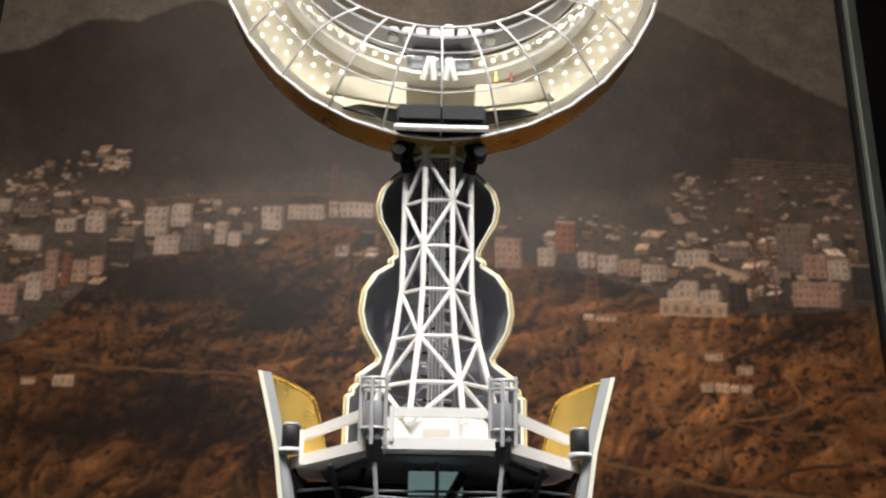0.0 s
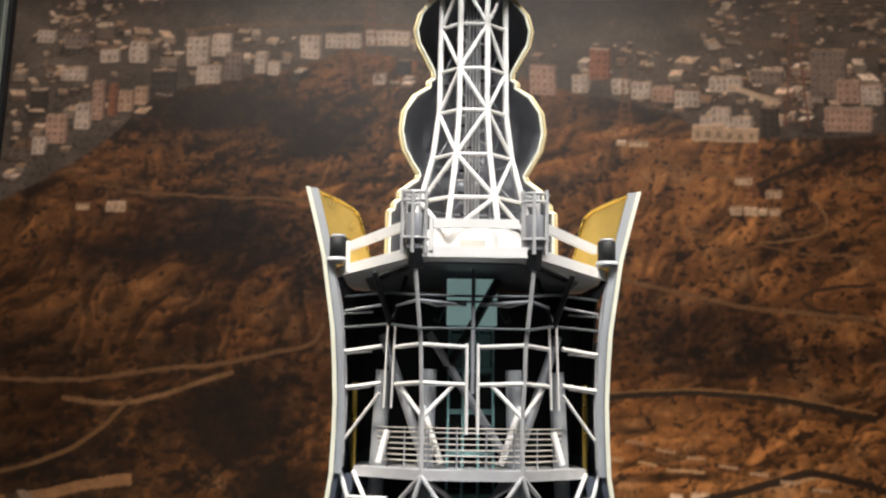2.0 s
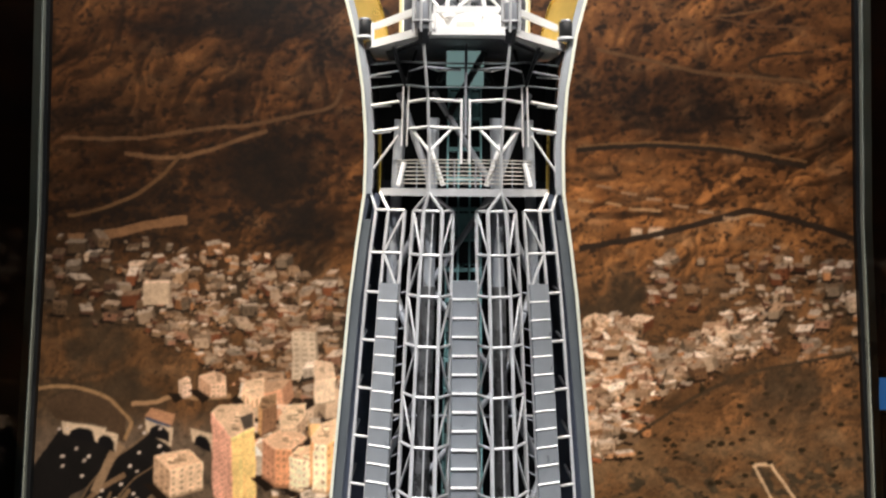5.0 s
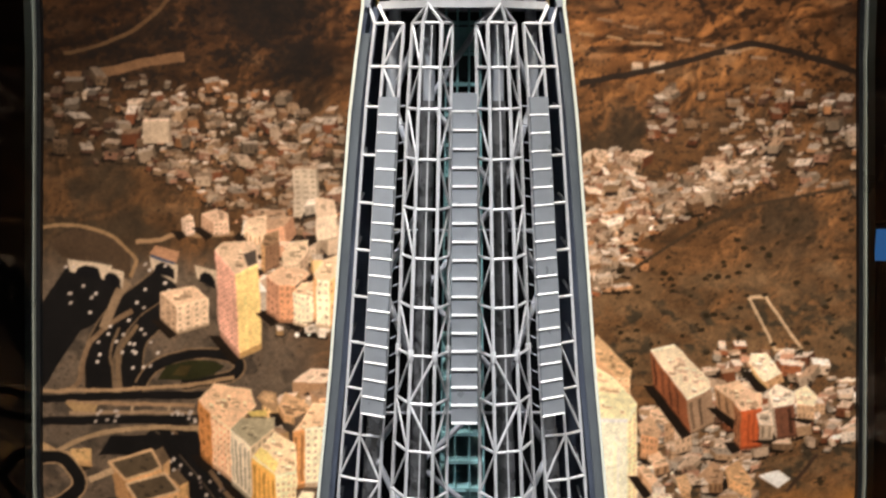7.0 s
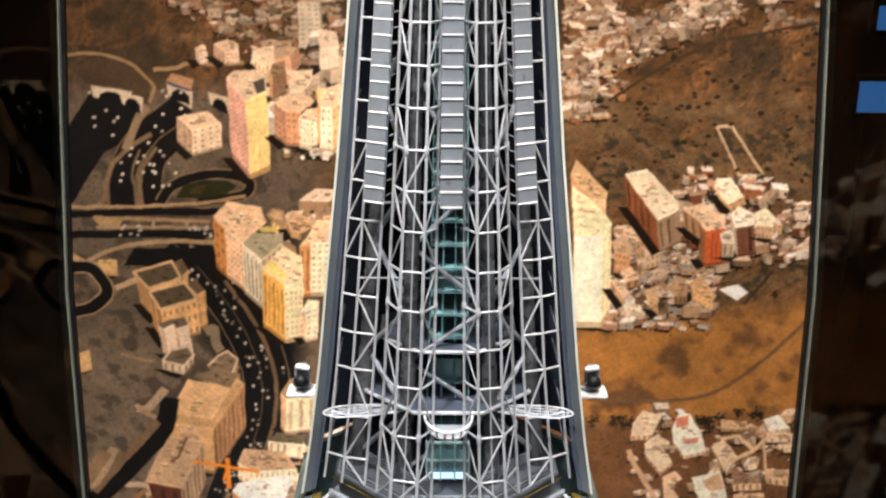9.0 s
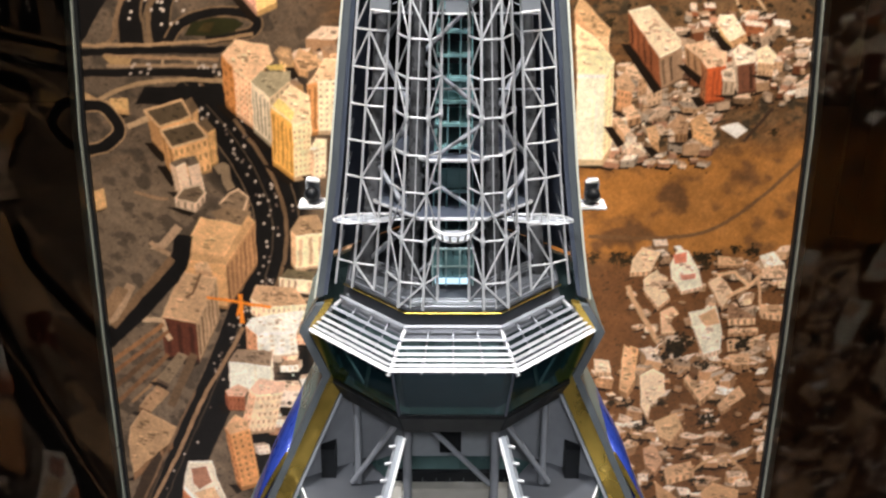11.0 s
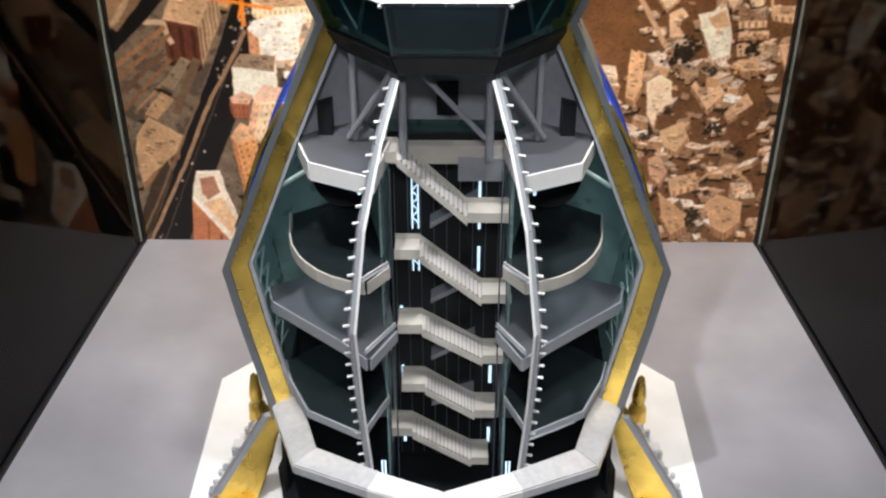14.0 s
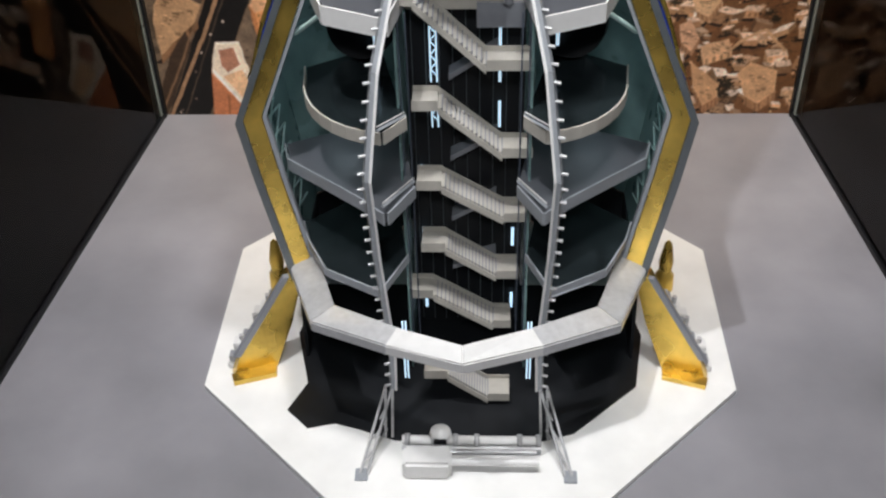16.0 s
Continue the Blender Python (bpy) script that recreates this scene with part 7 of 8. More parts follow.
# ---------- spire mast ----------
MAST = [(2.60, 0.0265), (2.52, 0.0285), (2.40, 0.0295), (2.357, 0.035), (2.317, 0.045), (2.278, 0.054)]
mast = thing("spire_mast", "white tubular lattice mast tapering up to the crescent", "mast")
ML = [2.56, 2.518, 2.477, 2.436, 2.398, 2.357, 2.317, 2.283]
for i, (za, zb) in enumerate(zip(ML, ML[1:])):
    sa, sb = table(MAST, za), table(MAST, zb)
    for k in range(8):
        # far-side members greyed and thinned: their dimness is put into the colour
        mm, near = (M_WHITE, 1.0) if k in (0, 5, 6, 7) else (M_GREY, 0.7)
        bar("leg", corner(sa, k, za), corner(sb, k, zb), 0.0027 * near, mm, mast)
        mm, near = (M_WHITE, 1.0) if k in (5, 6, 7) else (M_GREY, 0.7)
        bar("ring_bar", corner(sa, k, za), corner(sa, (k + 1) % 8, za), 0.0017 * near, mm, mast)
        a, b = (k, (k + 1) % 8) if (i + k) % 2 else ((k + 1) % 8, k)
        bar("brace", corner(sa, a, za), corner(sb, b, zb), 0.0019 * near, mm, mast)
core = thing("mast_core", "grey service core with rings inside the mast", "service core")
bar("core_tube", (0, AXIS, 2.30), (0, AXIS, 2.56), 0.007, M_GREY, core, 12)
for k in range(36):
    z = 2.305 + k * 0.007
    a = k * 1.9
    bar("cable_clip", (0.013 * math.cos(a), AXIS + 0.013 * math.sin(a), z), (-0.012 * math.cos(a + 0.6), AXIS - 0.012 * math.sin(a + 0.6), z + 0.004), 0.0014, M_TUBE if k % 3 else M_DARK, core, 5)
for k in range(5):
    bar("ladder_rail", (-0.006 + k * 0.003, AXIS - 0.012, 2.30), (-0.006 + k * 0.003, AXIS - 0.012, 2.55), 0.0007, M_TUBE, core, 5)
GOURD = [(2.545, 0.026), (2.515, 0.029), (2.504, 0.0405), (2.492, 0.050), (2.477, 0.054), (2.463, 0.0515), (2.4515, 0.0448), (2.4377, 0.0376), (2.432, 0.037), (2.428, 0.042), (2.424, 0.041),
         (2.415, 0.054), (2.400, 0.0635), (2.382, 0.0658), (2.366, 0.0625), (2.355, 0.0564), (2.343, 0.0492), (2.338, 0.051), (2.3265, 0.066), (2.320, 0.0665), (2.316, 0.071), (2.311, 0.0715), (2.309, 0.0752), (2.2625, 0.0755)]
gourd = thing("gourd_shell", "half shell of two gilded globes, slate grey inside, behind the mast", "shell")
part("lining", lathe_bm(GOURD, -8, 188, 28, 0.0025), M_GREY, gourd, "slate-grey lining", True)
for a in (-8, 188):
    c, s_ = math.cos(radians(a)), math.sin(radians(a))
    for (za, ra), (zb, rb) in zip(GOURD, GOURD[1:]):
        bar("gold_rim", (ra * c, AXIS + ra * s_ - 0.002, za), (rb * c, AXIS + rb * s_ - 0.002, zb), 0.0014, M_PALEGILT, gourd, 6)
        bar("pale_rim", ((ra - 0.003) * c, AXIS + ra * s_ - 0.0032, za), ((rb - 0.003) * c, AXIS + rb * s_ - 0.0032, zb), 0.0013, M_CREAM, gourd, 6)

# ---------- crescent room ----------
RO, ZO, RI, ZI = 0.203, 2.7295, 0.161, 2.794
cres = thing("crescent_room", "glass-fronted crescent room with a gilded back shell and lit cream interior", "crescent room")


def arc(r, zc, a, y):
    return (r * math.sin(a), y, zc - r * math.cos(a))


AEND = 2.35
AN = np.linspace(-AEND, AEND, 49)


def inner(a):
    """Inner edge of the crescent on the ray of angle a from the outer circle's centre."""
    dx, dz, k = math.sin(a), -math.cos(a), ZO - ZI
    b, c = dz * k, k * k - RI * RI
    d = -b + math.sqrt(max(b * b - c, 0))
    return min(d, RO - 0.003)


def cres_pt(a, f, y):
    r = lerp(inner(a), RO, f)
    return (r * math.sin(a), y, ZO - r * math.cos(a))


def crescent_bm(f0, f1, y0, y1):
    bm = bmesh.new()
    rows = [[bm.verts.new(cres_pt(a, f, y)) for f, y in ((f0, y0), (f1, y0), (f1, y1), (f0, y1))] for a in AN]
    for p, q in zip(rows, rows[1:]):
        for i in range(4):
            bm.faces.new((p[i], p[(i + 1) % 4], q[(i + 1) % 4], q[i]))
    bm.faces.new(rows[0])
    bm.faces.new(rows[-1][::-1])
    bmesh.ops.recalc_face_normals(bm, faces=bm.faces)
    return bm


YF, YB = AXIS - 0.045, AXIS + 0.008
bm = bmesh.new()
sec = [(1.0, YF), (1.004, YF + 0.03), (1.0, YB - 0.01), (0.85, YB + 0.012), (0.5, YB + 0.02), (0.1, YB + 0.012)]
rows = [[bm.verts.new(cres_pt(a, f, y)) for f, y in sec] for a in AN]
for p, q in zip(rows, rows[1:]):
    for i in range(len(sec) - 1):
        bm.faces.new((p[i], p[i + 1], q[i + 1], q[i]))
part("gilded_shell", bm, M_GOLD, cres, "gilded outer shell", True)
part("room_wall", crescent_bm(0.06, 0.95, YB - 0.004, YB), M_ROOM, cres, "cream back wall")
part("floor_lower", crescent_bm(0.86, 0.965, YF + 0.012, YB - 0.005), M_WHITE, cres)
part("gallery_floor", crescent_bm(0.30, 0.335, YF + 0.022, YB - 0.005), M_WHITE, cres)
part("gallery_ceiling", crescent_bm(0.01, 0.035, YF + 0.012, YB - 0.005), M_GREY, cres)
bm = bmesh.new()
rows = [[bm.verts.new(cres_pt(a, f, YF - 0.022 * math.sin(math.pi * f))) for f in np.linspace(0.0, 1, 7)] for a in AN]
for p, q in zip(rows, rows[1:]):
    for i in range(6):
        bm.faces.new((p[i], p[i + 1], q[i + 1], q[i]))
part("curved_glazing", bm, M_CGLASS, cres, "clear curved glazing", True)
for a in np.arange(-9, 10) * 0.25:
    pts = [cres_pt(a, f, YF - 0.001 - 0.022 * math.sin(math.pi * f)) for f in np.linspace(0, 1, 7)]
    for p, q in zip(pts, pts[1:]):
        bar("glazing_rib", p, q, 0.0010, M_TUBE, cres, 6)
for f, r in ((0.0, 0.0012), (0.33, 0.0007), (0.68, 0.0007), (1.0, 0.0017)):
    pts = [cres_pt(a, f, YF - 0.001 - 0.022 * math.sin(math.pi * f)) for a in AN[::2]]
    for p, q in zip(pts, pts[1:]):
        bar("glazing_hoop", p, q, r, M_TUBE, cres, 6)
for i, a in enumerate(np.arange(-1.35, 1.36, 0.10)):
    for j, f in enumerate((0.13, 0.22, 0.45, 0.56, 0.67, 0.78)):
        if abs(a) < 0.16 and f > 0.4:
            continue
        bm = bmesh.new()
        bmesh.ops.create_uvsphere(bm, u_segments=8, v_segments=5, radius=0.0015)
        p = cres_pt(a + (0.05 if j % 2 else 0), f, YB - 0.006)
        bmesh.ops.transform(bm, verts=bm.verts, matrix=Matrix.Translation(p))
        part("spot_bulb", bm, M_LED, cres)
for k in range(8):
    x = -0.043 + k * 0.0125
    box("lounge_seat", x - 0.0045, x + 0.0045, YF + 0.016, YF + 0.028, 2.632, 2.6425 + (0.004 if k == 4 else 0), M_WHITE, cres, 0.0012)
for x, t in ((-0.016, 0.5), (-0.006, -0.1), (0.004, 0.35), (0.013, -0.45)):
    bar("sculpture_bar", (x, YF + 0.014, 2.588), (x + 0.012 * t, YF + 0.014, 2.611), 0.0030, M_WHITE, cres, 6)
box("alcove", -0.030, 0.030, YB - 0.024, YB - 0.0045, 2.604, 2.630, M_GREY, cres, 0.004)
for x, m in ((0.049, M_GOLDPAINT), (0.063, shader("red_enamel", (0.34, 0.06, 0.05), 0.4))):
    bm = lathe_bm([(2.590, 0.0024), (2.593, 0.0020), (2.597, 0.0010), (2.599, 0.0013), (2.601, 0.0)], 0, 360, 10, 0, YF + 0.016)
    bmesh.ops.translate(bm, verts=bm.verts, vec=(x, 0, 0))
    part("ornament", bm, m, cres, "", True)
for sg in (-1, 1):
    plate("low_cabinet", [(sg * 0.03, YF + 0.012, 2.560), (sg * 0.100, YF + 0.012, 2.571), (sg * 0.088, YF + 0.012, 2.587), (sg * 0.03, YF + 0.012, 2.582)], 0.006 * sg, M_ROOM, cres)
    # flat black plate painted for the dark of a recess
    plate("recess_dark_plate", [(sg * 0.036, YF + 0.008, 2.543), (sg * 0.085, YF + 0.008, 2.556), (sg * 0.070, YF + 0.008, 2.560), (sg * 0.036, YF + 0.008, 2.556)], 0.003 * sg, M_DARK, cres)
clamp = thing("mast_clamp", "black clamp block with a white curved beam under the crescent", "clamp")
box("block", -0.038, 0.038, YF - 0.016, AXIS + 0.02, 2.533, 2.5515, M_DARK, clamp, 0.002)
for sg in (-1, 1):
    box("panel", min(0, sg * 0.036) + (0.001 if sg > 0 else 0), max(0, sg * 0.036) - (0.001 if sg < 0 else 0), YF - 0.019, YF - 0.0165, 2.5375, 2.5500, M_DARK, clamp)
    bar("claw", (sg * 0.033, AXIS - 0.03, 2.535), (sg * 0.026, AXIS - 0.02, 2.505), 0.006, M_DARK, clamp, 6)
    bar("claw", (sg * 0.022, AXIS - 0.03, 2.535), (sg * 0.030, AXIS - 0.03, 2.512), 0.004, M_DARK, clamp, 6)
    bar("knuckle", (sg * 0.035, AXIS - 0.04, 2.520), (sg * 0.035, AXIS - 0.02, 2.520), 0.006, M_DARK, clamp, 10)
pts = [(x, YF - 0.020 - 0.006 * (1 - (x / 0.039) ** 2), 2.5285 - 0.003 * (1 - (x / 0.039) ** 2)) for x in np.linspace(-0.039, 0.039, 9)]
for p, q in zip(pts, pts[1:]):
    bar("curved_beam", p, q, 0.0032, M_WHITE, clamp, 6)
# area lamp added inside the crescent, standing for its many small bulbs
area_lamp("room_lamp", (0, YF + 0.03, 2.75), (0, YF + 0.04, 2.60), 0.85, 0.2, 0.03, (1.0, 0.93, 0.8))

# ---------- terrace ring ----------
ring = thing("terrace_ring", "white slatted octagonal terrace ring over dark teal glass", "terrace")
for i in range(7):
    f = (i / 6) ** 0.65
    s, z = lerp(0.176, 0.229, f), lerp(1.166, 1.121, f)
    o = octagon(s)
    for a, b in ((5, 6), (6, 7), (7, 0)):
        # inner slats painted greyer to stand for the dark gaps between them
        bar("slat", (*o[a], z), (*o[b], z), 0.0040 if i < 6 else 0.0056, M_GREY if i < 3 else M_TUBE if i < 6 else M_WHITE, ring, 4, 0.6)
for k in (5, 6, 7, 0):
    bar("rafter", corner(0.174, k, 1.160), corner(0.232, k, 1.113), 0.0036, M_TUBE, ring, 6)
for f in (0.25, 0.5, 0.75):
    for a, b in ((5, 6), (6, 7), (7, 0)):
        p = [Vector(corner(s, k, z)) for s, z in ((0.174, 1.157), (0.228, 1.113)) for k in (a, b)]
        bar("rafter", p[0].lerp(p[1], f), p[2].lerp(p[3], f), 0.002, M_GREY, ring, 6)
part("terrace_floor", prism_bm(octagon(0.176), 1.146, 1.150), M_GREY, ring)
for a, b in ((5, 6), (6, 7), (7, 0)):
    p = [corner(0.218, a, 1.108), corner(0.218, b, 1.108), corner(0.196, b, 1.022), corner(0.196, a, 1.022)]
    plate("sloping_pane", p[::-1], 0.002, M_TGLASS, ring, "dark teal glazing")
    bar("glazing_bar", p[0], p[3], 0.0026, M_SLATE, ring, 6)
    w = [corner(0.190, a, 1.104), corner(0.190, b, 1.104), corner(0.172, b, 1.024), corner(0.172, a, 1.024)]
    plate("inner_wall", w[::-1], 0.002, M_SLATE, ring)
    bar("glazing_bar", p[3], p[2], 0.0030, M_DARK, ring, 6)
    q = [corner(0.196, a, 1.020), corner(0.196, b, 1.020), corner(0.178, b, 0.985), corner(0.178, a, 0.985)]
    plate("black_band", q[::-1], 0.004, M_DARK, ring)
    mid = [(Vector(p[0]) + Vector(p[1])) / 2, (Vector(p[2]) + Vector(p[3])) / 2]
    for j in (0, 1):
        bar("inner_strut", Vector(p[j]) * 0.5 + mid[0] * 0.5 + Vector((0, 0.035, 0)), mid[1] + Vector((0, 0.03, 0)), 0.0035, M_GREY, ring, 6)
part("inner_drum", shell_bm([(1.145, 0.17), (1.0, 0.16)], 0.004, 5, 7), M_TEALIN, ring)
plate("inner_screen", [(-0.16, AXIS - 0.06, 1.0), (0.16, AXIS - 0.06, 1.0), (0.17, AXIS - 0.06, 1.145), (-0.17, AXIS - 0.06, 1.145)], 0.004, M_TEALIN, ring)

# ---------- bulb hall ----------
bulb = thing("bulb_skin", "bulb-shaped octagonal skin cut open, dark teal inside, gilt and grey edges", "tower skin")
part("lining", shell_bm(BULB, 0.010), M_TEALIN, bulb, "dark teal lining")
for k in (0, 5):
    sg = 1 if k == 0 else -1
    part("grey_edge", strip_bm(BULB, k, -0.002, 0.0105, 0.012, 0.02), M_STRIP, bulb, "grey cut edge")
    part("gilt_edge", strip_bm(BULB[2:], k, 0.011, 0.040, 0.008, 0.012), M_GOLDPAINT, bulb, "gilt inner edge")
    part("gilt_edge", strip_bm(BULB[:3], k, 0.011, 0.024, 0.008, 0.012), M_GOLDPAINT, bulb, "gilt inner edge")
    part("steel_bead", strip_bm(BULB[2:], k, 0.042, 0.048, 0.009, 0.012), M_LOUVRE, bulb)
    # outer petals, blue with gilt borders
    for z0, z1, bulge in ((0.90, 0.66, 0.008),):
        zs = np.linspace(z0, z1, 9)
        bm = bmesh.new()
        rows = []
        for i, z in enumerate(zs):
            s = table(BULB, z)
            h = bulge * math.sin(math.pi * min(1, i / 7)) if i < 8 else 0.004
            rows.append([bm.verts.new((sg * (s + d), y, z)) for d, y in ((0.001, AXIS - 0.36 * s), (h, AXIS - 0.12), (h, AXIS + 0.08), (0.001, AXIS + 0.36 * s))])
        for a, b in zip(rows, rows[1:]):
            for i in range(3):
                bm.faces.new((a[i], a[i + 1], b[i + 1], b[i]))
        part("blue_petal", bm, M_BLUE, bulb, "blue enamelled outer petal", True)
        for i, (za, zb) in enumerate(zip(zs, zs[1:])):
            sa, sb = table(BULB, za), table(BULB, zb)
            ha, hb = (bulge * math.sin(math.pi * min(1, j / 7)) + 0.002 for j in (i, i + 1))
            bar("gilt_border", (sg * (sa + ha), AXIS - 0.118, za), (sg * (sb + hb), AXIS - 0.118, zb), 0.004, M_GOLDPAINT, bulb, 6)
    for i in range(12):
        za, zb = 0.80 - i * 0.042, 0.758 - i * 0.042
        sa, sb = table(BULB, za) - 0.016, table(BULB, zb) - 0.016
        f = 1 if i % 2 else -1
        bar("lattice_rod", (sg * sa, AXIS - 0.02 - 0.07 * f, za), (sg * sb, AXIS - 0.02 + 0.07 * f, zb), 0.0024, M_LATTICE, bulb, 6)
        bar("lattice_rod", (sg * sa, AXIS - 0.02 + 0.07 * f, za), (sg * sb, AXIS - 0.02 - 0.07 * f, zb), 0.0024, M_LATTICE, bulb, 6)

# black wall added below the skin so the pit looks dark
part("pit_dark_wall", shell_bm([(0.232, 0.33), (0.0166, 0.335)], 0.006), M_DARK, bulb, "black wall added to keep the pit dark")

hall = thing("hall_wall", "grey panelled upper hall wall with dark doorways", "wall")
plate("wall_panel", [(-0.10, AXIS + 0.01, 0.81), (0.10, AXIS + 0.01, 0.81), (0.10, AXIS + 0.01, 1.0), (-0.10, AXIS + 0.01, 1.0)], 0.005, M_LOUVRE, hall)
for sg in (-1, 1):
    p = [(sg * 0.10, AXIS + 0.01, 0.81), (sg * 0.262, AXIS - 0.085, 0.81), (sg * 0.20, AXIS - 0.06, 1.0), (sg * 0.10, AXIS + 0.01, 1.0)]
    plate("wall_panel", p, -0.005 * sg, M_GREY, hall)
    box("doorway", sg * 0.207 - 0.012, sg * 0.207 + 0.012, AXIS - 0.078, AXIS - 0.03, 0.822, 0.880, M_DARK, hall)
    bar("hall_column", (sg * 0.072, AXIS - 0.12, 0.80), (sg * 0.072, AXIS - 0.12, 1.0), 0.0075, M_GREY, hall, 8)
    bar("hall_column", (sg * 0.155, AXIS - 0.09, 0.81), (sg * 0.155, AXIS - 0.09, 1.0), 0.006, M_GREY, hall, 8)
    bar("hall_brace", (sg * 0.075, AXIS - 0.13, 0.985), (sg * 0.165, AXIS - 0.10, 0.83), 0.005, M_GREY, hall, 8)
bar("hall_brace", (-0.065, AXIS - 0.12, 0.985), (0.065, AXIS - 0.12, 0.84), 0.005, M_GREY, hall, 8)
box("doorway", -0.018, 0.020, AXIS - 0.002, AXIS + 0.02, 0.822, 0.885, M_DARK, hall)


def gallery(name, label, pts, z, thick, sg, top, edge):
    """A storey floor: plan given by its front edge from the wall inwards, closed at the back, with a pale fascia."""
    g = thing(name, label, "gallery", "galleries of the hall")
    pl = [(sg * x, y) for x, y in pts]
    poly = pl if sg < 0 else pl[::-1]
    part("slab", prism_bm(poly, z - thick, z), top, g)
    for (xa, ya), (xb, yb) in zip(pl[:-2], pl[1:-1]):
        d = Vector((xb - xa, yb - ya, 0)).normalized()
        n = Vector((d.y, -d.x, 0)) * 0.0025
        n = n if n.y < 0 else -n
        a, b = Vector((xa, ya, z)) + n, Vector((xb, yb, z)) + n
        p = [a - Vector((0, 0, thick + 0.004)), b - Vector((0, 0, thick + 0.004)), b + Vector((0, 0, 0.003)), a + Vector((0, 0, 0.003))]
        plate("fascia", p, 0.003, edge, g, "pale fascia")
    return g


for sg in (-1, 1):
    gallery("upper_balcony", "grey hexagonal balcony with a white fascia", [(0.256, -0.885), (0.251, -0.922), (0.222, -1.004), (0.121, -1.050), (0.100, -0.925), (0.150, -0.845)], 0.822, 0.026, sg, M_SLAB, M_WHITE)
    gallery("curved_gallery", "curved gallery with a pale stone edge round a dark opening",
            [(0.285, -0.86)] + [(0.115 + 0.165 * math.cos(a), -0.90 - 0.178 * math.sin(a)) for a in np.linspace(0.0, 1.45, 9)] + [(0.10, -1.03), (0.16, -0.78)], 0.632, 0.017, sg, M_SHEEN, M_BEIGE)
    gallery("lower_gallery", "dark gallery with a grey beam edge", [(0.335, -0.88), (0.323, -0.930), (0.178, -1.052), (0.134, -1.098), (0.092, -1.017), (0.13, -0.78)], 0.482, 0.018, sg, M_SLAB, M_LOUVRE)
    gallery("ground_gallery", "low dark gallery with a grey beam edge", [(0.31, -0.92), (0.295, -0.974), (0.252, -1.061), (0.152, -1.119), (0.110, -1.02), (0.15, -0.78)], 0.33, 0.010, sg, M_SHEEN, M_LOUVRE)
    for z, a, b in ((0.640, (0.100, -1.02), (0.140, -1.095)), (0.492, (0.092, -1.00), (0.138, -1.10))):
        br = thing("bridge_beam", "pale steel bridge beam from the core to the rib", "beam", "bridge beams")
        bar("beam", (sg * a[0], a[1], z - 0.01), (sg * b[0], b[1], z + 0.008), 0.0032, M_LOUVRE, br, 4)
        bar("rod", (sg * a[0], a[1], z - 0.003), (sg * b[0], b[1], z + 0.015), 0.0012, M_WHITE, br, 5)
    # no recess is cut: a solid black disc paints its darkness
    drum = thing("round_opening", "solid black disc painted as the dark of a round recess", "recess", "round recesses")
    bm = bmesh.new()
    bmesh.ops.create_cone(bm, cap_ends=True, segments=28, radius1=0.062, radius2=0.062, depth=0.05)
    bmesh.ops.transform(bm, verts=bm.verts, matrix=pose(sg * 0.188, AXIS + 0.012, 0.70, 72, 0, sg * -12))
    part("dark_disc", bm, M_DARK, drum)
    bar("hanger", (sg * 0.283, -0.940, 0.742), (sg * 0.233, -0.970, 0.790), 0.0042, M_LATTICE, drum, 6)
    bar("led_tube", (sg * 0.16, AXIS - 0.03, 0.675), (sg * 0.16, AXIS - 0.03, 0.735), 0.003, M_LEDSOFT, drum)
    rib = thing("toothed_rib", "pale steel rib with round studs along its edge", "rib", "ribs of the hall")
    rp = [(0.080, -1.020, 0.980), (0.106, -1.085, 0.900), (0.132, -1.148, 0.785), (0.150, -1.192, 0.618), (0.1455, -1.180, 0.457), (0.134, -1.152, 0.225), (0.1365, -1.158, 0.12)]
    rp = [Vector((sg * x, y, z)) for x, y, z in rp]
    for p, q in zip(rp, rp[1:]):
        bar("rib_web", p, q, 0.0072, M_LOUVRE, rib, 4)
        bar("rib_flange", p + Vector((-sg * 0.006, -0.004, 0)), q + Vector((-sg * 0.006, -0.004, 0)), 0.0028, M_WHITE, rib, 4)
    dist = 0
    for p, q in zip(rp, rp[1:]):
        n = max(2, int((q - p).length / 0.0262))
        for i in range(n):
            m = p.lerp(q, (i + 0.5) / n)
            bar("stud", m + Vector((sg * 0.004, -0.003, 0)), m + Vector((sg * 0.0140, -0.006, 0)), 0.0027, M_TUBE, rib, 8)
    fd = thing("rib_foot", "grey lattice foot of the toothed rib", "foot", "feet of the ribs")
    for x in (0.137, 0.150):
        bar("foot_leg", (sg * x, -1.155, 0.125), (sg * (x + 0.045), -1.275, 0.014), 0.0028, M_TUBE, fd, 6)
        bar("foot_leg", (sg * x, -1.165, 0.125), (sg * (x + 0.004), -1.185, 0.014), 0.0028, M_TUBE, fd, 6)
    for i in range(4):
        f = (i + 0.6) / 4.4
        y0, y1 = lerp(-1.16, -1.275, f), lerp(-1.165, -1.185, f)
        xx = lerp(0.143, 0.190, f)
        bar("foot_rung", (sg * xx, y0, 0.125 - 0.11 * f), (sg * 0.15, y1, 0.125 - 0.11 * f), 0.002, M_TUBE, fd, 6)
    box("foot_pad", sg * 0.192 - 0.012, sg * 0.192 + 0.012, -1.29, -1.262, 0.0125, 0.017, M_LOUVRE, fd, 0.001)

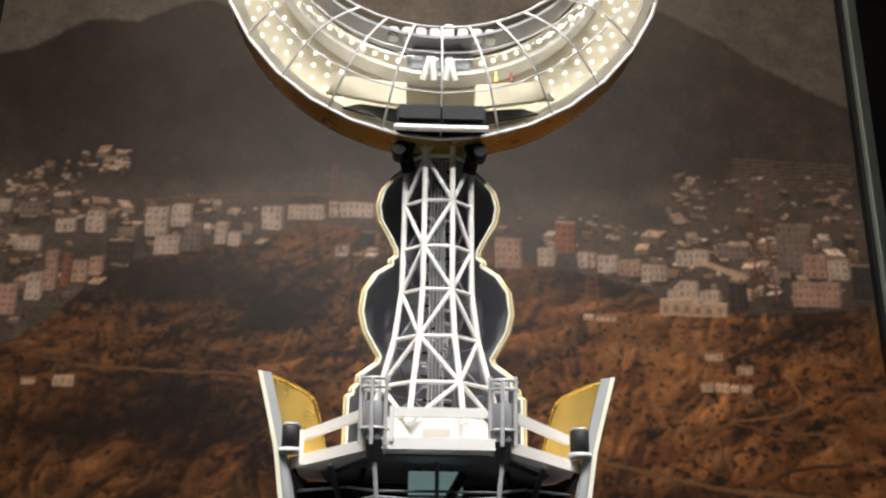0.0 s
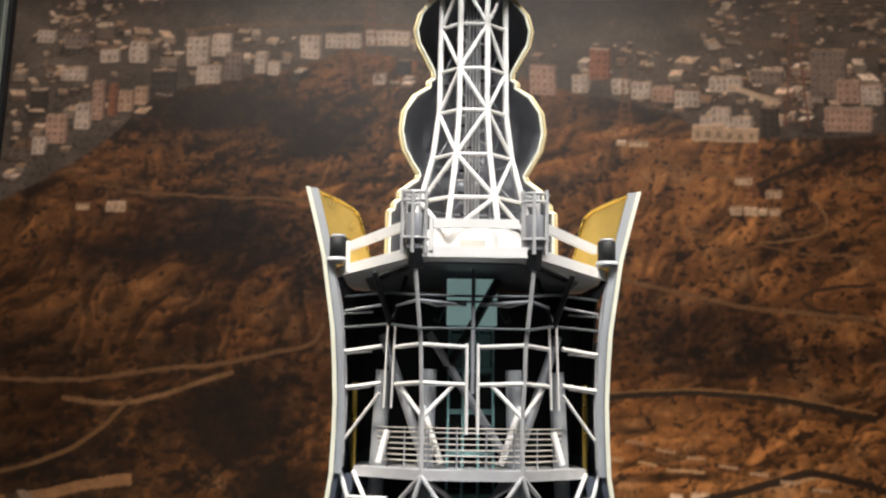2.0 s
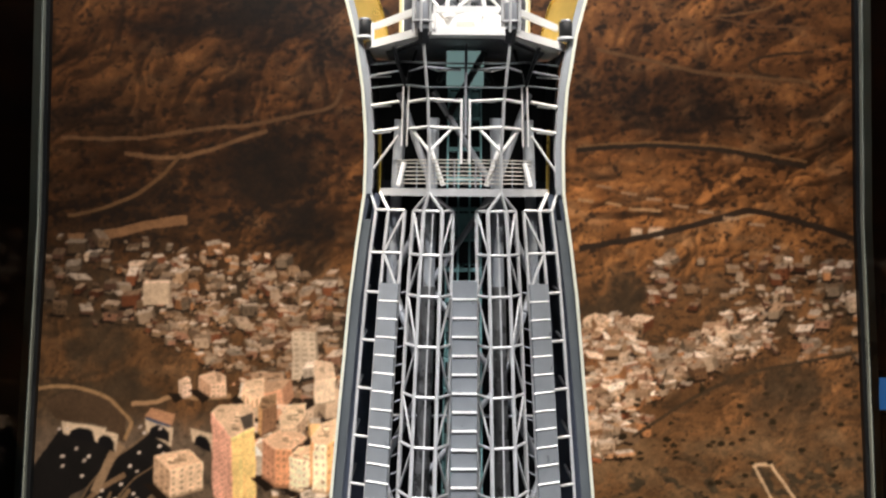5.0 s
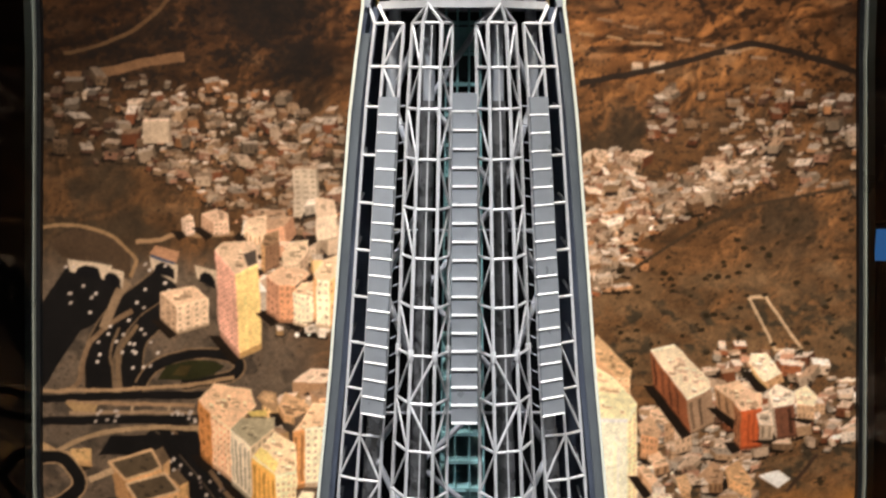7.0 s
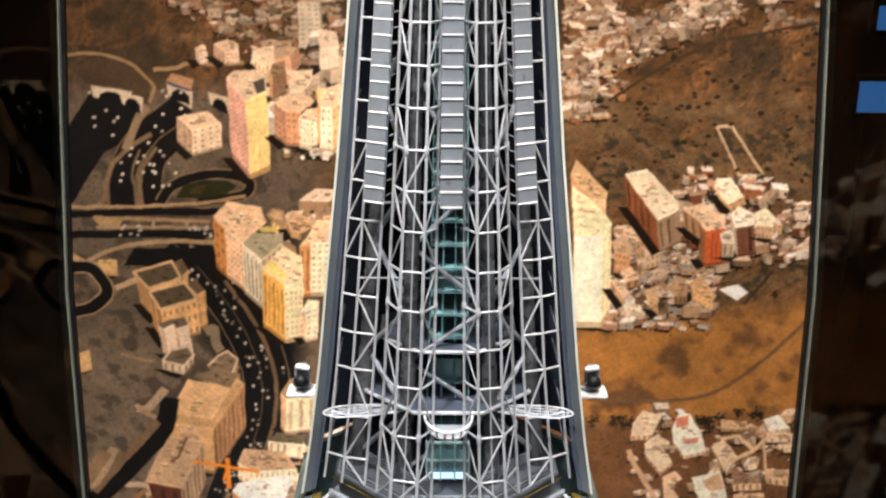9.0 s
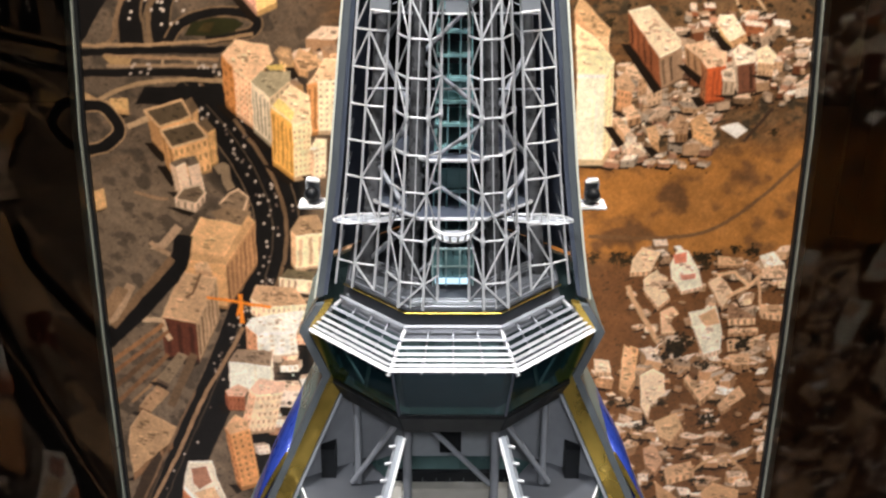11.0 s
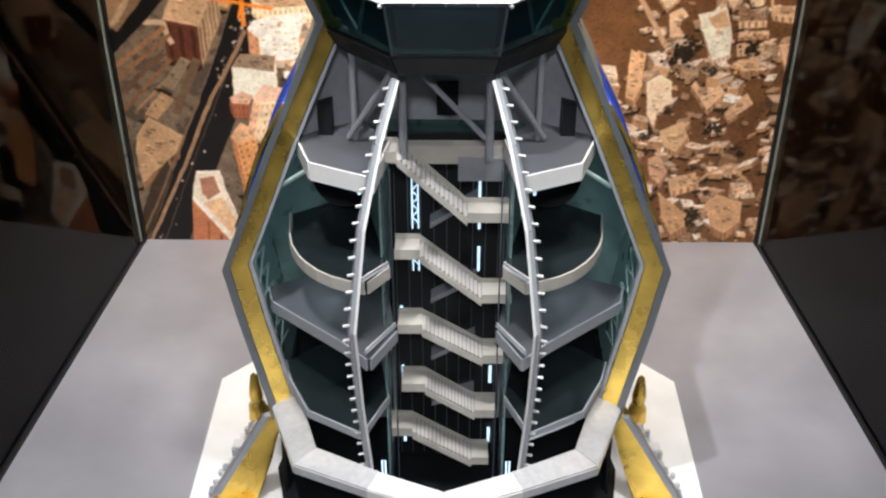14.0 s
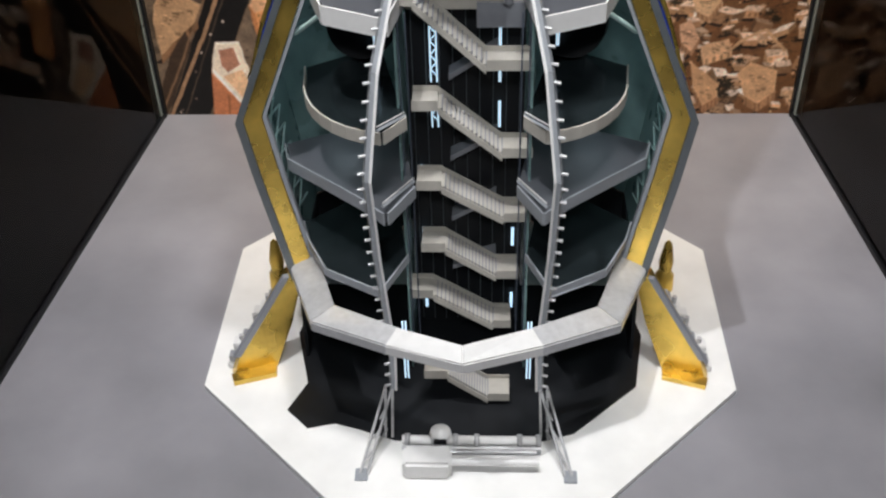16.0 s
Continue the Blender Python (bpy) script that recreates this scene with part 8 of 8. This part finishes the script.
# core with stairs
corebox = thing("glass_core", "dark glazed stair core", "stair core")
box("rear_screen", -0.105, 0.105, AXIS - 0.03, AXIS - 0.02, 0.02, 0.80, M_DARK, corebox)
for sg in (-1, 1):
    box("side_screen", sg * 0.112 - 0.002, sg * 0.112 + 0.002, -1.0, AXIS - 0.03, 0.02, 0.80, M_TEALIN, corebox)
    for x in (0.095, 0.108):
        bar("glazing_post", (sg * x, -0.985, 0.02), (sg * x, -0.985, 0.80), 0.0013, M_SLATE, corebox, 4)
for k in range(9):
    x = -0.096 + k * 0.024
    bar("screen_mullion", (x, AXIS - 0.033, 0.03), (x, AXIS - 0.033, 0.79), 0.0008, M_STRIP, corebox, 4)
for sg in (-1, 1):
    sl = thing("light_slot", "bright pale blue light tube beside the core's foot", "light slot", "light slots of the core")
    for dx in (0.0, 0.006):
        bar("light_tube", (sg * (0.116 + dx), -1.06, 0.20), (sg * (0.116 + dx), -1.06, 0.05), 0.0018, M_LEDSOFT, sl, 6)
for k, (z0, h) in enumerate(((0.715, 0.11), (0.565, 0.055), (0.425, 0.05), (0.275, 0.045), (0.105, 0.04))):
    for x, w in ((-0.058, 0.011), (0.060, 0.002), (-0.088, 0.003), (0.088, 0.003)):
        if (k < 2 and abs(x) > 0.08) or (k > 1 and abs(x) < 0.08) or (k == 2 and x > 0):
            continue
        sl = thing("light_slot", "narrow pale blue light slot in the core wall", "light slot", "light slots of the core")
        for sx in (-1, 1):
            bar("light_tube", (x + sx * w / 2, AXIS - 0.036, z0), (x + sx * w / 2, AXIS - 0.036, z0 - h), 0.0016, M_LEDSOFT, sl, 5)
        for j in range(int(h / 0.014) if w > 0.005 else 0):
            za = z0 - j * 0.014
            bar("light_tube", (x + (w / 2 if j % 2 else -w / 2), AXIS - 0.036, za), (x + (-w / 2 if j % 2 else w / 2), AXIS - 0.036, za - 0.014), 0.0012, M_LEDSOFT, sl, 5)


def stair(x0, z0, x1, z1, x2, y, lead=0.045):
    """A landing at the top left, a flight down to the right and a landing at its foot, with stringers."""
    st = thing("stair_flight", "pale stone stair flight with a landing in the core", "stairs", "stair flights of the core")
    n, w, m = 15, 0.05, M_BEIGE
    xs = x0 + lead
    box("landing_top", x0, xs, y - w / 2, y + w / 2, z0 - 0.011, z0, m, st, 0.001)
    box("landing_foot", x1, x2, y - w / 2, y + w / 2, z1 - 0.011, z1, m, st, 0.001)
    for i in range(n):
        a, b = i / n, (i + 1) / n
        box("step", lerp(xs, x1, a), lerp(xs, x1, b) + 0.001, y - w / 2 + 0.003, y + w / 2 - 0.003, lerp(z0, z1, b) - 0.006, lerp(z0, z1, b), m, st)
        # thin grey bar paints the darker line between treads
        box("step_line", lerp(xs, x1, b) - 0.0010, lerp(xs, x1, b) + 0.0012, y - w / 2 + 0.002, y + w / 2 - 0.002, lerp(z0, z1, b) - 0.005, lerp(z0, z1, b) + 0.0006, M_GREY, st)
    for s in (-1, 1):
        yy = y + s * w / 2
        plate("stringer", [(xs, yy, z0 - 0.017), (x1, yy, z1 - 0.017), (x1, yy, z1 + (0.009 if s > 0 else -0.004)), (xs, yy, z0 + (0.009 if s > 0 else -0.004))], 0.002, M_BEIGE, st)
        box("parapet", x0, xs, yy - 0.001, yy + 0.001, z0 - 0.011, z0 + 0.010, M_BEIGE, st)
        box("parapet", x1, x2, yy - 0.001, yy + 0.001, z1 - 0.011, z1 + 0.009, M_BEIGE, st)


for z0, z1, xa, xb, xc in ((0.818, 0.700, -0.105, 0.036, 0.112), (0.622, 0.526, -0.092, 0.064, 0.118), (0.455, 0.384, -0.090, 0.068, 0.118), (0.312, 0.246, -0.086, 0.055, 0.098), (0.195, 0.118, -0.112, 0.050, 0.085), (0.100, 0.040, -0.082, 0.040, 0.082)):
    stair(xa, z0, xb, z1, xc, -0.950 if z0 > 0.11 else -1.075, 0.022 if z0 > 0.8 else 0.045)
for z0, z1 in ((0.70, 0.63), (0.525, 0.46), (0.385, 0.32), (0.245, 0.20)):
    rs = thing("return_flight", "return stair flight behind the front one, shade painted in as grey", "stairs", "stair flights of the core")
    # grey in place of the beige stone paints the shade on these flights
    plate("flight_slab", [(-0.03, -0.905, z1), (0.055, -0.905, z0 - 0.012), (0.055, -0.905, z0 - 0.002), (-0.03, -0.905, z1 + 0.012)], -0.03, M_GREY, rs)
hd = thing("core_lintel", "grey lintel block over the stair core", "lintel")
box("lintel", -0.10, 0.105, -0.925, -0.90, 0.775, 0.81, M_BEIGE, hd, 0.002)
box("lintel_face", 0.02, 0.10, -0.930, -0.925, 0.745, 0.79, M_GREY, hd)

# white girdle round the hall's foot
gird = thing("girdle", "white faceted girdle band round the foot of the hall", "girdle")
GP = [(-0.338, -0.975, 0.262), (-0.270, -1.168, 0.296), (-0.133, -1.236, 0.306), (0.0, -1.318, 0.344), (0.133, -1.236, 0.306), (0.270, -1.168, 0.296), (0.338, -0.975, 0.262)]
for i, (p, q) in enumerate(zip(GP, GP[1:])):
    p, q = Vector(p), Vector(q)
    inn = [Vector((v.x * 0.86, v.y + 0.030, v.z + 0.012)) for v in (p, q)]
    # side facets greyed: the band's shading is put into the colour
    m = M_WHITE if 1 < i < 4 else M_TUBE
    plate("girdle_top", [p, q, inn[1], inn[0]], 0.004, m, gird)
    plate("girdle_face", [p - Vector((0, 0, 0.018)), q - Vector((0, 0, 0.018)), q, p], 0.003, m, gird)
for sg in (-1, 1):
    gp = [(sg * 0.24, -0.985, 0.30), (sg * 0.235, -1.07, 0.315), (sg * 0.15, -1.12, 0.318)]
    for p, q in zip(gp, gp[1:]):
        bar("inner_beam", p, q, 0.005, M_LOUVRE, gird, 4)

# ---------- base ----------
base = thing("base_plate", "white octagonal base plate, its ragged opening painted black", "base")
part("plate", prism_bm(octagon(0.532), 0.0005, 0.0125), M_BASE, base)
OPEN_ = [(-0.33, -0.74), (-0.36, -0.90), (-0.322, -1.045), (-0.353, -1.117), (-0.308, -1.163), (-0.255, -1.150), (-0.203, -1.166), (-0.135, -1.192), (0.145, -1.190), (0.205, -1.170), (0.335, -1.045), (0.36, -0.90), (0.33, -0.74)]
# the base has no hole: this black plate paints the opening's darkness
part("pit_dark_plate", prism_bm(OPEN_, 0.0128, 0.0165), M_DARK, base, "flat black plate painting the dark of the opening")
for sg in (-1, 1):
    P = [(sg * 0.318, -0.960, 0.245), (sg * 0.347, -0.972, 0.245), (sg * 0.405, -0.995, 0.150), (sg * 0.455, -1.018, 0.075), (sg * 0.475, -1.027, 0.0126), (sg * 0.392, -0.995, 0.0126), (sg * 0.352, -0.975, 0.12)]
    leg = plate("leg", P if sg < 0 else P[::-1], -0.02, M_GOLDPAINT, base, "gilt splayed leg")
    plate("leg_foot", [(sg * 0.392, -0.992, 0.0128), (sg * 0.478, -1.030, 0.0128), (sg * 0.470, -1.052, 0.0128), (sg * 0.388, -1.025, 0.0128)][::-sg], 0.012, M_GOLDPAINT, leg)
    plate("leg_edge", [(sg * 0.347, -0.974, 0.245), (sg * 0.357, -0.978, 0.245), (sg * 0.470, -1.022, 0.072), (sg * 0.457, -1.018, 0.072)][::-sg], 0.012, M_GREY, leg)
    bm = lathe_bm([(0.0125, 0.022), (0.05, 0.020), (0.06, 0.013), (0.085, 0.016), (0.10, 0.014), (0.135, 0.008), (0.145, 0.0)], 0, 360, 14, 0, -0.74)
    bmesh.ops.translate(bm, verts=bm.verts, vec=(sg * 0.425, 0, 0))
    part("finial", bm, M_GOLDPAINT, base, "gilt finial", True)
    mc = thing("side_mechanism", "white mechanical assembly lying on the base", "mechanism", "mechanisms on the base")
    for i in range(7):
        f = i / 6
        x, y = sg * lerp(0.425, 0.475, f), lerp(-0.80, -0.99, f)
        box("casing", x - 0.016, x + 0.014, y - 0.014, y + 0.012, 0.0128, 0.03 + 0.012 * ((i * 7) % 3), M_WHITE, mc, 0.002)
        if i % 2:
            bar("pin", (x, y, 0.03), (x, y, 0.066), 0.005, M_TUBE, mc, 8)
        else:
            box("slot", x - 0.010, x + 0.004, y - 0.015, y + 0.004, 0.036, 0.050, M_GREY, mc)
    bar("shaft", (sg * 0.42, -0.79, 0.045), (sg * 0.475, -1.0, 0.04), 0.006, M_TUBE, mc, 10)
fm = thing("front_mechanism", "white actuator with parallel rods lying on the base", "mechanism", "mechanisms on the base")
box("motor", -0.115, -0.025, -1.285, -1.235, 0.0128, 0.055, M_WHITE, fm, 0.006)
for y, z, r, xa, xb in ((-1.262, 0.038, 0.007, -0.03, 0.135), (-1.245, 0.045, 0.0045, -0.03, 0.13), (-1.208, 0.035, 0.009, -0.12, 0.135), (-1.222, 0.028, 0.005, -0.12, 0.14)):
    bar("rod", (xa, y, z), (xb, y, z), r, M_WHITE if r > 0.006 else M_TUBE, fm, 12)
for x in (-0.11, -0.06, -0.02, 0.02, 0.10, 0.135):
    bar("collar", (x - 0.005, -1.208, 0.035), (x + 0.005, -1.208, 0.035), 0.0125, M_TUBE, fm, 12)
    box("stay", x - 0.005, x + 0.005, -1.222, -1.198, 0.0128, 0.03, M_LOUVRE, fm)
bm = lathe_bm([(0.04, 0.019), (0.048, 0.021), (0.056, 0.019), (0.06, 0.0)], 0, 360, 18, 0, -1.205)
bmesh.ops.translate(bm, verts=bm.verts, vec=(-0.048, 0, 0))
part("hub", bm, M_WHITE, fm, "", True)
box("hub_slot", -0.06, -0.036, -1.228, -1.2235, 0.045, 0.055, M_DARK, fm)
